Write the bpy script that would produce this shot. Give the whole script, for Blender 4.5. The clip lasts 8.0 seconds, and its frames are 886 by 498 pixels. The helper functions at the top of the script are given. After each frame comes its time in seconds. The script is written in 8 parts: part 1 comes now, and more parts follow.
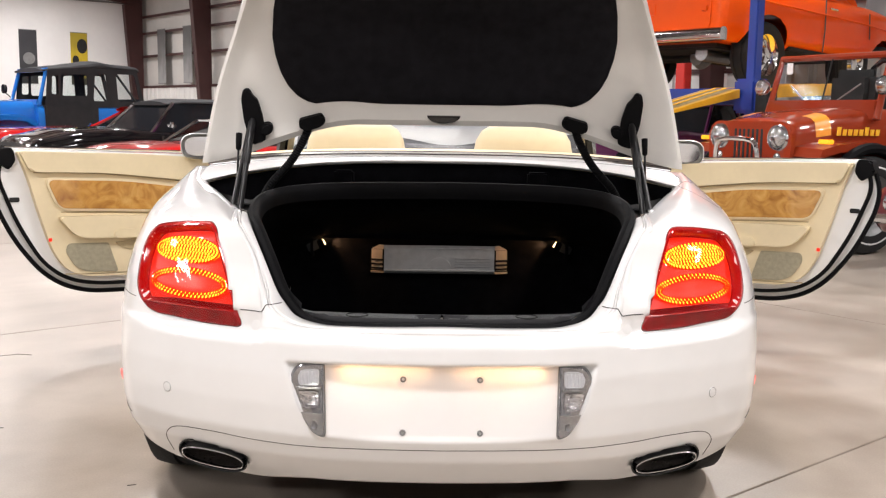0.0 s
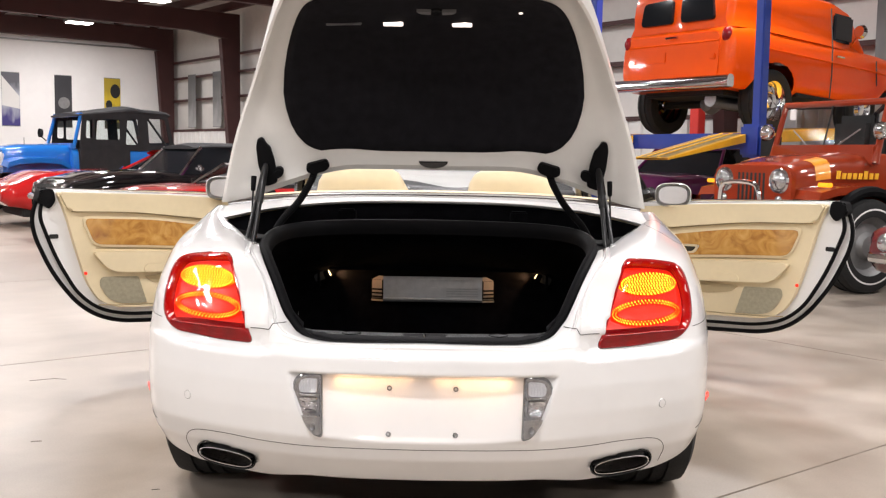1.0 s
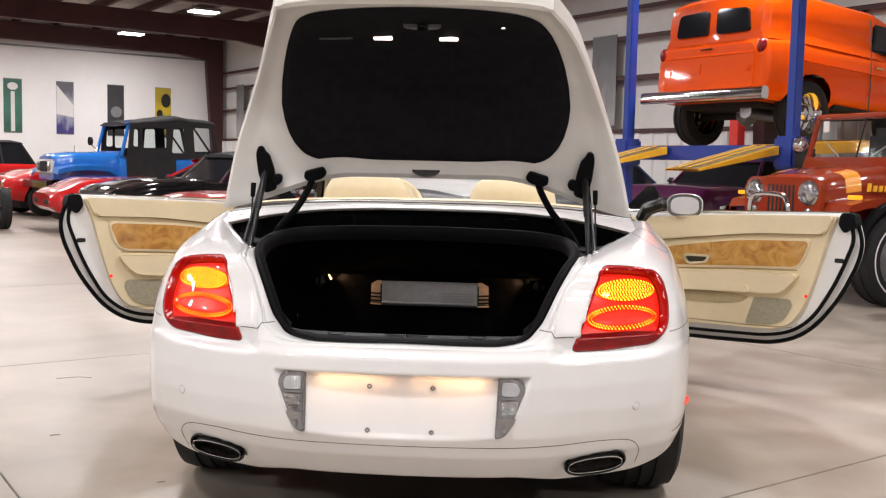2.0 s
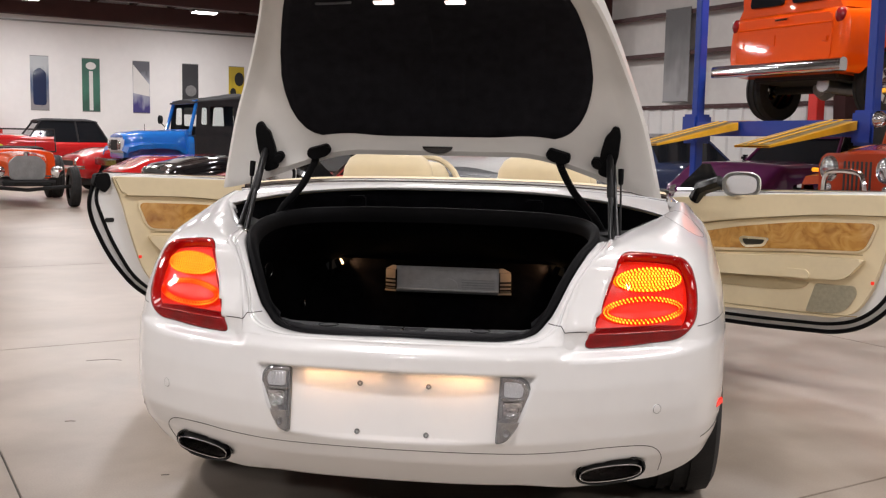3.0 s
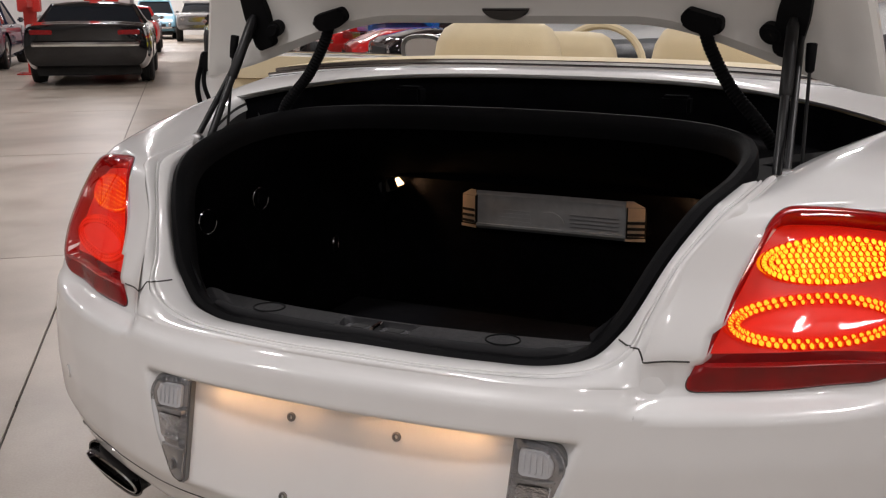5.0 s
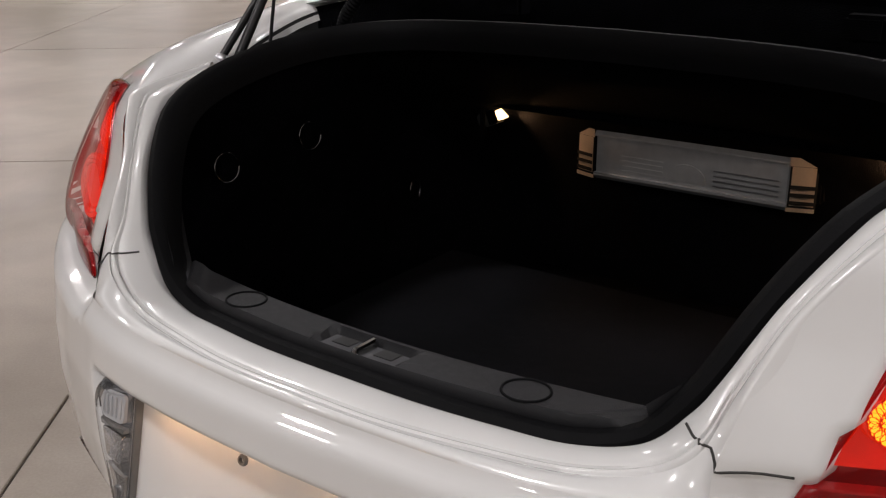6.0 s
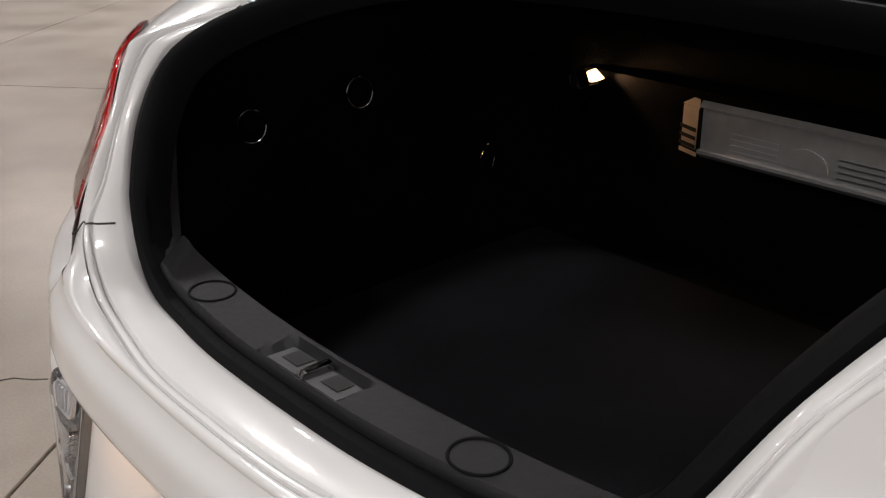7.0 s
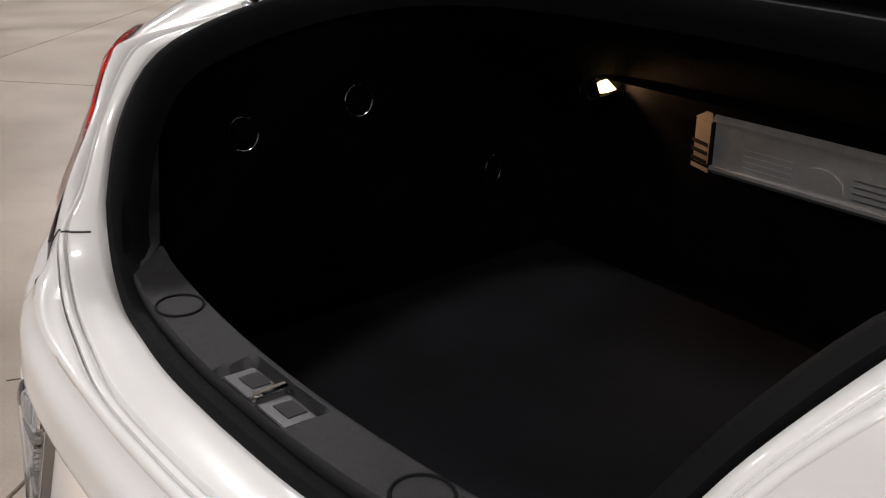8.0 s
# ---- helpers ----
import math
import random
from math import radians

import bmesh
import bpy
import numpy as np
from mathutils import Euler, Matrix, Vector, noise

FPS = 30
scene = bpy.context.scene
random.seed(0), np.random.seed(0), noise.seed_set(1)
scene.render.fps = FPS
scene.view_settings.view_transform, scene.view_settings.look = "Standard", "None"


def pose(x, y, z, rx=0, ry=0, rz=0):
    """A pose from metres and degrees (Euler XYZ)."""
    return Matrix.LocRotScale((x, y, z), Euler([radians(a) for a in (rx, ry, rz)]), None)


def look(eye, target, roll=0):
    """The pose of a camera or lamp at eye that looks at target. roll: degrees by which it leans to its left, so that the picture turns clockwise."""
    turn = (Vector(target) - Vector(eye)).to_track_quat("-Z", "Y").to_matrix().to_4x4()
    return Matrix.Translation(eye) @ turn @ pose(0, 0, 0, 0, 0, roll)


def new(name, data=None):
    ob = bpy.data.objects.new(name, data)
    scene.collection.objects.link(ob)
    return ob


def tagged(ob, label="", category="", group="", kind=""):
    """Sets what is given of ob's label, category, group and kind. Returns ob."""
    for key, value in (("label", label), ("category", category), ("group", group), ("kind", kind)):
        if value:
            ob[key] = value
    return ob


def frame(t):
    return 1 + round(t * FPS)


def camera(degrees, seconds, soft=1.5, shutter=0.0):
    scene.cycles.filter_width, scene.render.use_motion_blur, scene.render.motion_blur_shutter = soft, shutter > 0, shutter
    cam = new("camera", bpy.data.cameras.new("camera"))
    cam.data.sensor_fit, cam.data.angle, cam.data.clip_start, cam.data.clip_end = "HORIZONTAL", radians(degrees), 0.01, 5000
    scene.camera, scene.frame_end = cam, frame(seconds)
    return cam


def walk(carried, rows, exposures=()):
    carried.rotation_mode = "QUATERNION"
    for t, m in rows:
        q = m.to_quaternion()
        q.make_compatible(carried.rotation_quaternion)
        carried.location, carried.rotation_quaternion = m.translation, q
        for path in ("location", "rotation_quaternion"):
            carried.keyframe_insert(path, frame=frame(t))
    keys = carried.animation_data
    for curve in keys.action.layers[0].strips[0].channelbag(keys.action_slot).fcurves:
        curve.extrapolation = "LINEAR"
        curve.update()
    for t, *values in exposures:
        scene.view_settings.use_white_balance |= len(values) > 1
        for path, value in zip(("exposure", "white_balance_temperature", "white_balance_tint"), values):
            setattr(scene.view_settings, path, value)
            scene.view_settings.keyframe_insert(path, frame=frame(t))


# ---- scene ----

# ---- camera and its walk ----
cam = camera(48.01, 8.0, soft=1.25)
PATH = [
    (0, (-0.032, -2.220, 1.173), (-0.005, -0.238, 0.903), 0.83),
    (0.5, (0.018, -2.459, 1.178), (0.016, -0.471, 0.956), 0.91),
    (1, (0.084, -2.599, 1.184), (0.057, -0.608, 0.998), 0.88),
    (1.5, (0.186, -2.693, 1.185), (0.099, -0.702, 1.020), 0.91),
    (1.7, (0.226, -2.712, 1.183), (0.117, -0.722, 1.017), 1.11),
    (2.8, (0.421, -2.549, 1.184), (0.207, -0.570, 0.992), 1.08),
    (3, (0.463, -2.428, 1.183), (0.186, -0.459, 0.968), 1.08),
    (3.5, (0.556, -2.145, 1.176), (0.160, -0.207, 0.876), 0.69),
    (4, (0.625, -1.824, 1.174), (0.076, 0.070, 0.841), 0.55),
    (4.5, (0.672, -1.489, 1.169), (0.014, 0.355, 0.762), 0.19),
    (5, (0.692, -1.177, 1.166), (-0.096, 0.600, 0.696), 0.04),
    (5.2, (0.692, -1.047, 1.167), (-0.189, 0.668, 0.638), 0.07),
    (6.3, (0.664, -0.505, 1.153), (-0.537, 0.925, 0.438), -0.47),
    (6.5, (0.655, -0.436, 1.146), (-0.595, 0.938, 0.405), -0.20),
    (7, (0.674, -0.312, 1.144), (-0.700, 0.911, 0.357), -0.62),
    (7.5, (0.684, -0.252, 1.141), (-0.743, 0.912, 0.361), -0.62),
    (8, (0.687, -0.224, 1.142), (-0.751, 0.927, 0.360), -0.43),
]
EXPOSURES = [(t, stops, 6500, tint) for t, stops, tint in ((0.0, 0.62, 13.0), (1.5, 0.50, 13.5), (3.0, 0.10, 14.5), (4.0, -0.15, 14.5), (5.0, -0.52, 14.5), (6.5, -0.42, 13.0), (7.0, -0.3, 12.5), (8.0, -0.12, 12.5))]
walk(cam, [(t, look(eye, target, roll)) for t, eye, target, roll in PATH], EXPOSURES)

# ---- the hall's axes: u along the poster wall, v towards it ----
BETA = radians(38.5)
HU = Vector((math.cos(BETA), math.sin(BETA), 0))
HV = Vector((-math.sin(BETA), math.cos(BETA), 0))


def hall(u, v, z=0.0):
    """A place in the hall, from its own axes."""
    return HU * u + HV * v + Vector((0, 0, z))


def hall_pose(u, v, z=0.0, turn=0.0):
    """A pose in the hall; turn 0 faces along +u, in degrees."""
    return Matrix.Translation(hall(u, v, z)) @ Matrix.Rotation(BETA + radians(turn), 4, "Z")


# ---- world and lamps ----
world = bpy.data.worlds.new("hall_air")
scene.world = world
world.use_nodes = True
world.node_tree.nodes["Background"].inputs[0].default_value = (0.6, 0.58, 0.55, 1)
world.node_tree.nodes["Background"].inputs[1].default_value = 0.02

LAMP_U = (8.4, 3.2, -2.0, -7.2)
LAMP_V = (29.0, 23.0, 17.0, 11.0, 5.0, -1.0, -7.0)
LAMP_Z = 5.05
for lu in LAMP_U:
    for lv in LAMP_V:
        lamp_data = bpy.data.lights.new("high_bay_light", "AREA")
        lamp_data.shape = "RECTANGLE"
        lamp_data.size, lamp_data.size_y = 0.70, 0.42
        lamp_data.energy = 124
        lamp_data.color = (1.0, 0.985, 0.97)
        lamp = new("high_bay_light", lamp_data)
        lamp.matrix_world = hall_pose(lu, lv, LAMP_Z - 0.09)

# ---- materials ----
def mat(name, col, rough=0.5, metal=0.0, coat=0.0, var=0.12, scale=6.0, bump=0.0, bscale=120.0, spec=0.5,
        emit=None, power=0.0, alpha=1.0, trans=0.0, ior=1.45, sheen=0.0, coords="Object", col2=None, detail=4.0):
    """A surface with colour that drifts at two scales, and a fine relief."""
    m = bpy.data.materials.new(name)
    m.use_nodes = True
    nt = m.node_tree
    b = nt.nodes["Principled BSDF"]
    b.inputs["Roughness"].default_value = rough
    b.inputs["Metallic"].default_value = metal
    b.inputs["Coat Weight"].default_value = coat
    b.inputs["Coat Roughness"].default_value = 0.04
    b.inputs["Specular IOR Level"].default_value = spec
    b.inputs["IOR"].default_value = ior
    b.inputs["Transmission Weight"].default_value = trans
    b.inputs["Alpha"].default_value = alpha
    b.inputs["Sheen Weight"].default_value = sheen
    tc = nt.nodes.new("ShaderNodeTexCoord")
    if var > 0:
        n1 = nt.nodes.new("ShaderNodeTexNoise")
        n1.inputs["Scale"].default_value = scale
        n1.inputs["Detail"].default_value = detail
        nt.links.new(tc.outputs[coords], n1.inputs["Vector"])
        n2 = nt.nodes.new("ShaderNodeTexNoise")
        n2.inputs["Scale"].default_value = scale * 9
        nt.links.new(tc.outputs[coords], n2.inputs["Vector"])
        add = nt.nodes.new("ShaderNodeMath")
        add.operation = "MULTIPLY_ADD"
        add.inputs[1].default_value = 0.35
        nt.links.new(n2.outputs["Fac"], add.inputs[0])
        nt.links.new(n1.outputs["Fac"], add.inputs[2])
        ramp = nt.nodes.new("ShaderNodeValToRGB")
        lo = col2 if col2 else tuple(c * (1 - var) for c in col)
        hi = col if col2 else tuple(min(1, c * (1 + var * 0.6)) for c in col)
        ramp.color_ramp.elements[0].position = 0.45
        ramp.color_ramp.elements[1].position = 0.9
        ramp.color_ramp.elements[0].color = (*lo, 1)
        ramp.color_ramp.elements[1].color = (*hi, 1)
        nt.links.new(add.outputs[0], ramp.inputs[0])
        nt.links.new(ramp.outputs[0], b.inputs["Base Color"])
        rr = nt.nodes.new("ShaderNodeMapRange")
        rr.inputs[3].default_value = max(0.0, rough * 0.85)
        rr.inputs[4].default_value = min(1.0, rough * 1.2)
        nt.links.new(n2.outputs["Fac"], rr.inputs[0])
        nt.links.new(rr.outputs[0], b.inputs["Roughness"])
    else:
        b.inputs["Base Color"].default_value = (*col, 1)
    if bump > 0:
        n3 = nt.nodes.new("ShaderNodeTexNoise")
        n3.inputs["Scale"].default_value = bscale
        n3.inputs["Detail"].default_value = 3
        nt.links.new(tc.outputs[coords], n3.inputs["Vector"])
        bp = nt.nodes.new("ShaderNodeBump")
        bp.inputs["Strength"].default_value = bump
        bp.inputs["Distance"].default_value = 0.004
        nt.links.new(n3.outputs["Fac"], bp.inputs["Height"])
        nt.links.new(bp.outputs["Normal"], b.inputs["Normal"])
    if emit:
        b.inputs["Emission Color"].default_value = (*emit, 1)
        b.inputs["Emission Strength"].default_value = power
    return m


def paint(name, col, coat=1.0, rough=0.3):
    dark = min(col) < 0.6
    return mat(name, col, rough=rough, coat=coat, var=0.04, scale=1.5, spec=0.12 if dark else 0.5)


M_WHITE = paint("pearl_white_paint", (0.81, 0.805, 0.797))
M_ALU = mat("brushed_aluminium", (0.58, 0.58, 0.58), rough=0.38, metal=0.5, var=0.1, scale=50)
M_CAP_GLOW = mat("cap_metal_lamp_tint", (0.62, 0.52, 0.42), rough=0.5, metal=0.0, var=0.1, scale=40)
M_LIDIN = mat("white_inner_panel", (0.75, 0.735, 0.70), rough=0.42, coat=0.3, var=0.05, scale=3)
M_FELT = mat("black_felt", (0.0125, 0.012, 0.0145), rough=0.9, var=0.3, scale=30, bump=0.4, bscale=700, spec=0.1)
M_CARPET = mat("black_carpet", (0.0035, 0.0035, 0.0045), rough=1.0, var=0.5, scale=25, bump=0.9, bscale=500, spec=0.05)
M_MAT_LIT = mat("black_floor_mat_lit", (0.0085, 0.0088, 0.0112), rough=0.9, var=0.3, scale=6, bump=0.6, bscale=500, spec=0.2)
M_RUBBER = mat("black_rubber", (0.0045, 0.0045, 0.0052), rough=0.65, var=0.2, scale=20, bump=0.1, bscale=300, spec=0.12)
M_PLASTIC = mat("grained_black_plastic", (0.0105, 0.0105, 0.0125), rough=0.55, var=0.12, scale=15, bump=0.25, bscale=900)
M_GLOSSBLACK = mat("gloss_black_metal", (0.008, 0.008, 0.009), rough=0.22, var=0.1, coat=0.4)
M_SATIN = mat("satin_black_metal", (0.008, 0.008, 0.009), rough=0.38, var=0.1, scale=20)
M_TIP_IN = mat("stained_polished_steel", (0.16, 0.14, 0.13), rough=0.28, metal=0.9, var=0.4, scale=14)
M_SMOKE = mat("smoky_latch_plastic", (0.085, 0.085, 0.09), rough=0.2, var=0.1, scale=30)
M_GAP = mat("dark_panel_gap", (0.05, 0.048, 0.045), rough=0.9, var=0.1)
M_HOOK = mat("satin_chrome", (0.32, 0.32, 0.32), rough=0.12, metal=1.0, var=0.05, scale=8)
M_CHROME = mat("chrome", (0.72, 0.72, 0.73), rough=0.08, metal=1.0, var=0.05, scale=8)
M_STEEL = mat("brushed_steel", (0.42, 0.42, 0.43), rough=0.34, metal=1.0, var=0.12, scale=40)
M_LEATHER = mat("cream_leather", (0.76, 0.64, 0.42), rough=0.5, var=0.06, scale=4, bump=0.22, bscale=420)
# stitching, and the door pocket's shade painted as darker leather
M_STITCH_SHADE = mat("leather_stitch_and_pocket_shade", (0.42, 0.33, 0.19), rough=0.6, var=0.1)
M_GRILLE = mat("tan_speaker_mesh", (0.42, 0.38, 0.27), rough=0.6, var=0.15, scale=60, bump=0.8, bscale=1200)
M_TYRE = mat("tyre_rubber", (0.014, 0.014, 0.014), rough=0.75, var=0.3, scale=18, bump=0.3, bscale=90)
M_LENS_RED = mat("red_lamp_lens", (0.30, 0.003, 0.003), rough=0.15, coat=0.3, var=0.06, scale=20, emit=(0.9, 0.01, 0.02), power=0.03)
M_LENS_LIT = mat("lit_red_reflector", (0.50, 0.008, 0.004), rough=0.3, var=0.2, scale=40, emit=(1.0, 0.022, 0.0), power=0.40)
M_LENS_DARK = mat("dark_red_reflector", (0.24, 0.003, 0.004), rough=0.25, var=0.35, scale=25)
M_LED_RED = mat("lit_red_panel", (0.55, 0.012, 0.008), rough=0.3, var=0.25, scale=120, emit=(1.0, 0.03, 0.004), power=0.58)
M_LED_RING = mat("lit_ring_led", (0.8, 0.3, 0.05), rough=0.2, var=0.0, emit=(1.0, 0.40, 0.02), power=2.4)
M_LED_AMBER = mat("lit_amber_led", (0.8, 0.5, 0.05), rough=0.2, var=0.0, emit=(1.0, 0.52, 0.02), power=2.4)
M_LED_AMBER2 = mat("lit_amber_panel", (0.8, 0.45, 0.03), rough=0.2, coat=1.0, var=0.0, emit=(1.0, 0.30, 0.01), power=0.7)
M_LENS_CLEAR = mat("clear_lamp_lens", (0.45, 0.45, 0.46), rough=0.08, metal=0.8, coat=1.0, var=0.3, scale=30, bump=0.1, bscale=70)
M_LENS_RIB = mat("ribbed_lamp_lens", (0.72, 0.72, 0.73), rough=0.12, metal=0.3, coat=1.0, var=0.1, scale=30)
M_SPARK = mat("sparkling_reflector", (0.8, 0.8, 0.81), rough=0.08, metal=1.0, var=0.2, scale=60, bump=1.0, bscale=120)
M_LENS_GREY = mat("smoked_lamp_lens", (0.36, 0.345, 0.33), rough=0.1, metal=0.5, coat=1.0, var=0.3, scale=50)
M_WARM = mat("lit_warm_lens", (0.9, 0.8, 0.6), rough=0.3, var=0.0, emit=(1.0, 0.62, 0.28), power=7.0)
M_LIDPATCH = mat("glowing_lid_patch", (0.9, 0.8, 0.75), rough=0.3, var=0.0, emit=(1.0, 0.86, 0.78), power=1.6)
M_GLASS = mat("clear_glass", (0.9, 0.95, 0.95), rough=0.02, trans=1.0, var=0.0, ior=1.1)
M_LED_BASE = mat("amber_lamp_floor", (0.75, 0.30, 0.01), rough=0.25, var=0.0, emit=(1.0, 0.36, 0.002), power=1.3)
M_CUP = mat("red_bulb_cup", (0.5, 0.012, 0.006), rough=0.2, var=0.1, scale=80, emit=(1.0, 0.035, 0.002), power=0.40)


def cover_mat(name, tint, rough=0.03):
    """A thin clear moulding: see-through, with a glossy skin."""
    m = bpy.data.materials.new(name)
    m.use_nodes = True
    nt = m.node_tree
    nt.nodes.remove(nt.nodes["Principled BSDF"])
    clear, gloss, mix, fr = (nt.nodes.new("ShaderNode" + k) for k in ("BsdfTransparent", "BsdfGlossy", "MixShader", "Fresnel"))
    clear.inputs["Color"].default_value = (*tint, 1)
    gloss.inputs["Roughness"].default_value = rough
    fr.inputs["IOR"].default_value = 1.36
    nt.links.new(fr.outputs[0], mix.inputs[0])
    nt.links.new(clear.outputs[0], mix.inputs[1])
    nt.links.new(gloss.outputs[0], mix.inputs[2])
    nt.links.new(mix.outputs[0], nt.nodes["Material Output"].inputs["Surface"])
    return m


M_COVER = cover_mat("clear_red_cover", (1.0, 0.90, 0.88))
M_PLATE_COVER = cover_mat("clear_plate_lamp_cover", (0.93, 0.93, 0.94))
M_DARKGLASS = mat("dark_car_glass", (0.012, 0.014, 0.017), rough=0.05, spec=0.35, coat=0.0, var=0.05)


def wood_mat():
    m = mat("burl_walnut_veneer", (0.55, 0.31, 0.07), rough=0.25, coat=1.0, var=0.0)
    nt = m.node_tree
    b = nt.nodes["Principled BSDF"]
    tc = nt.nodes.new("ShaderNodeTexCoord")
    n1 = nt.nodes.new("ShaderNodeTexNoise")
    n1.inputs["Scale"].default_value = 9
    n1.inputs["Detail"].default_value = 6
    n1.inputs["Distortion"].default_value = 2.2
    nt.links.new(tc.outputs["Object"], n1.inputs["Vector"])
    ramp = nt.nodes.new("ShaderNodeValToRGB")
    for i, (p, c) in enumerate(((0.25, (0.30, 0.115, 0.020)), (0.5, (0.52, 0.255, 0.055)), (0.75, (0.66, 0.38, 0.11)))):
        e = ramp.color_ramp.elements[i] if i < 2 else ramp.color_ramp.elements.new(p)
        e.position, e.color = p, (*c, 1)
    nt.links.new(n1.outputs["Fac"], ramp.inputs[0])
    nt.links.new(ramp.outputs[0], b.inputs["Base Color"])
    return m


M_WOOD = wood_mat()


def floor_mat():
    """Sealed, worn concrete: pale grey-beige with cloudy stains, and gloss that varies."""
    m = bpy.data.materials.new("sealed_concrete")
    m.use_nodes = True
    nt = m.node_tree
    b = nt.nodes["Principled BSDF"]
    tc = nt.nodes.new("ShaderNodeTexCoord")

    def noise_at(s, d, dist=0.0):
        n = nt.nodes.new("ShaderNodeTexNoise")
        n.inputs["Scale"].default_value, n.inputs["Detail"].default_value, n.inputs["Distortion"].default_value = s, d, dist
        nt.links.new(tc.outputs["Object"], n.inputs["Vector"])
        return n

    big, mid, fine = noise_at(0.55, 5, 0.6), noise_at(3.2, 6), noise_at(150, 4)
    r1 = nt.nodes.new("ShaderNodeValToRGB")
    r1.color_ramp.elements[0].position, r1.color_ramp.elements[0].color = 0.32, (0.30, 0.252, 0.206, 1)
    r1.color_ramp.elements[1].position, r1.color_ramp.elements[1].color = 0.62, (0.475, 0.412, 0.352, 1)
    nt.links.new(big.outputs["Fac"], r1.inputs[0])
    r2 = nt.nodes.new("ShaderNodeValToRGB")
    r2.color_ramp.elements[0].position, r2.color_ramp.elements[0].color = 0.3, (0.78, 0.76, 0.73, 1)
    r2.color_ramp.elements[1].position, r2.color_ramp.elements[1].color = 0.6, (1, 1, 1, 1)
    nt.links.new(mid.outputs["Fac"], r2.inputs[0])
    mx = nt.nodes.new("ShaderNodeMix")
    mx.data_type, mx.blend_type = "RGBA", "MULTIPLY"
    mx.inputs[0].default_value = 1.0
    nt.links.new(r1.outputs[0], mx.inputs[6])
    nt.links.new(r2.outputs[0], mx.inputs[7])
    r3 = nt.nodes.new("ShaderNodeValToRGB")
    r3.color_ramp.elements[0].position, r3.color_ramp.elements[0].color = 0.3, (0.9, 0.9, 0.9, 1)
    r3.color_ramp.elements[1].position, r3.color_ramp.elements[1].color = 0.7, (1.04, 1.04, 1.04, 1)
    nt.links.new(fine.outputs["Fac"], r3.inputs[0])
    mx2 = nt.nodes.new("ShaderNodeMix")
    mx2.data_type, mx2.blend_type = "RGBA", "MULTIPLY"
    mx2.inputs[0].default_value = 1.0
    nt.links.new(mx.outputs[2], mx2.inputs[6])
    nt.links.new(r3.outputs[0], mx2.inputs[7])
    nt.links.new(mx2.outputs[2], b.inputs["Base Color"])
    mr = nt.nodes.new("ShaderNodeMapRange")
    mr.inputs[3].default_value, mr.inputs[4].default_value = 0.22, 0.5
    nt.links.new(mid.outputs["Fac"], mr.inputs[0])
    nt.links.new(mr.outputs[0], b.inputs["Roughness"])
    bp = nt.nodes.new("ShaderNodeBump")
    bp.inputs["Strength"].default_value, bp.inputs["Distance"].default_value = 0.04, 0.002
    nt.links.new(fine.outputs["Fac"], bp.inputs["Height"])
    nt.links.new(bp.outputs["Normal"], b.inputs["Normal"])
    return m


M_FLOOR = floor_mat()
M_JOINT = mat("floor_joint_filler", (0.10, 0.092, 0.082), rough=0.9, var=0.3, scale=12)
M_WALL = mat("white_painted_wall", (0.80, 0.79, 0.78), rough=0.7, var=0.05, scale=0.6, bump=0.05, bscale=40)
M_INSUL = mat("white_wall_insulation", (0.62, 0.60, 0.57), rough=0.6, var=0.10, scale=0.9, bump=0.25, bscale=5)
M_LINER = mat("white_ribbed_liner", (0.68, 0.67, 0.65), rough=0.5, var=0.05, scale=1)
M_MAROON = mat("maroon_steel", (0.055, 0.019, 0.018), rough=0.55, var=0.2, scale=2)
M_ROOF = mat("pale_roof_insulation", (0.42, 0.39, 0.37), rough=0.8, var=0.25, scale=1.2)
M_BLUE_STEEL = mat("blue_lift_paint", (0.012, 0.045, 0.30), rough=0.35, coat=0.5, var=0.12, scale=5)
M_YELLOW = mat("yellow_lift_paint", (0.80, 0.42, 0.02), rough=0.4, coat=0.3, var=0.12, scale=6)
M_RAMP = mat("worn_ramp_tread", (0.33, 0.25, 0.13), rough=0.6, var=0.4, scale=20, bump=0.4, bscale=80)
M_RED_STEEL = mat("red_post_paint", (0.62, 0.03, 0.02), rough=0.4, coat=0.3, var=0.1, scale=3)
M_DARK = mat("dark_underbody", (0.02, 0.02, 0.02), rough=0.8, var=0.3, scale=10)
M_GREY = mat("grey_metal", (0.25, 0.25, 0.25), rough=0.5, metal=0.6, var=0.15, scale=10)
M_FIXTURE = mat("lit_fixture_panel", (1, 1, 1), rough=0.4, var=0.0, emit=(1.0, 0.95, 0.88), power=9.0)
M_GREENGREY = mat("grey_screw", (0.3, 0.3, 0.3), rough=0.35, metal=1.0, var=0.1)

from mathutils.bvhtree import BVHTree

# ---- building helpers ----
def link_mesh(name, bm, material, smooth=True, split=40):
    me = bpy.data.meshes.new(name)
    bmesh.ops.recalc_face_normals(bm, faces=bm.faces)
    bm.to_mesh(me)
    bm.free()
    if smooth:
        me.polygons.foreach_set("use_smooth", [True] * len(me.polygons))
        me.set_sharp_from_angle(angle=radians(split))
    for one in material if isinstance(material, (list, tuple)) else (material,):
        me.materials.append(one)
    return new(name, me)


def part(name, bm, material, parent=None, label="", smooth=True, split=40):
    """Links a bmesh as one mesh object under a thing or a part."""
    ob = link_mesh(name, bm, material, smooth, split)
    if parent:
        ob.parent = parent
    if label:
        tagged(ob, label)
    return ob


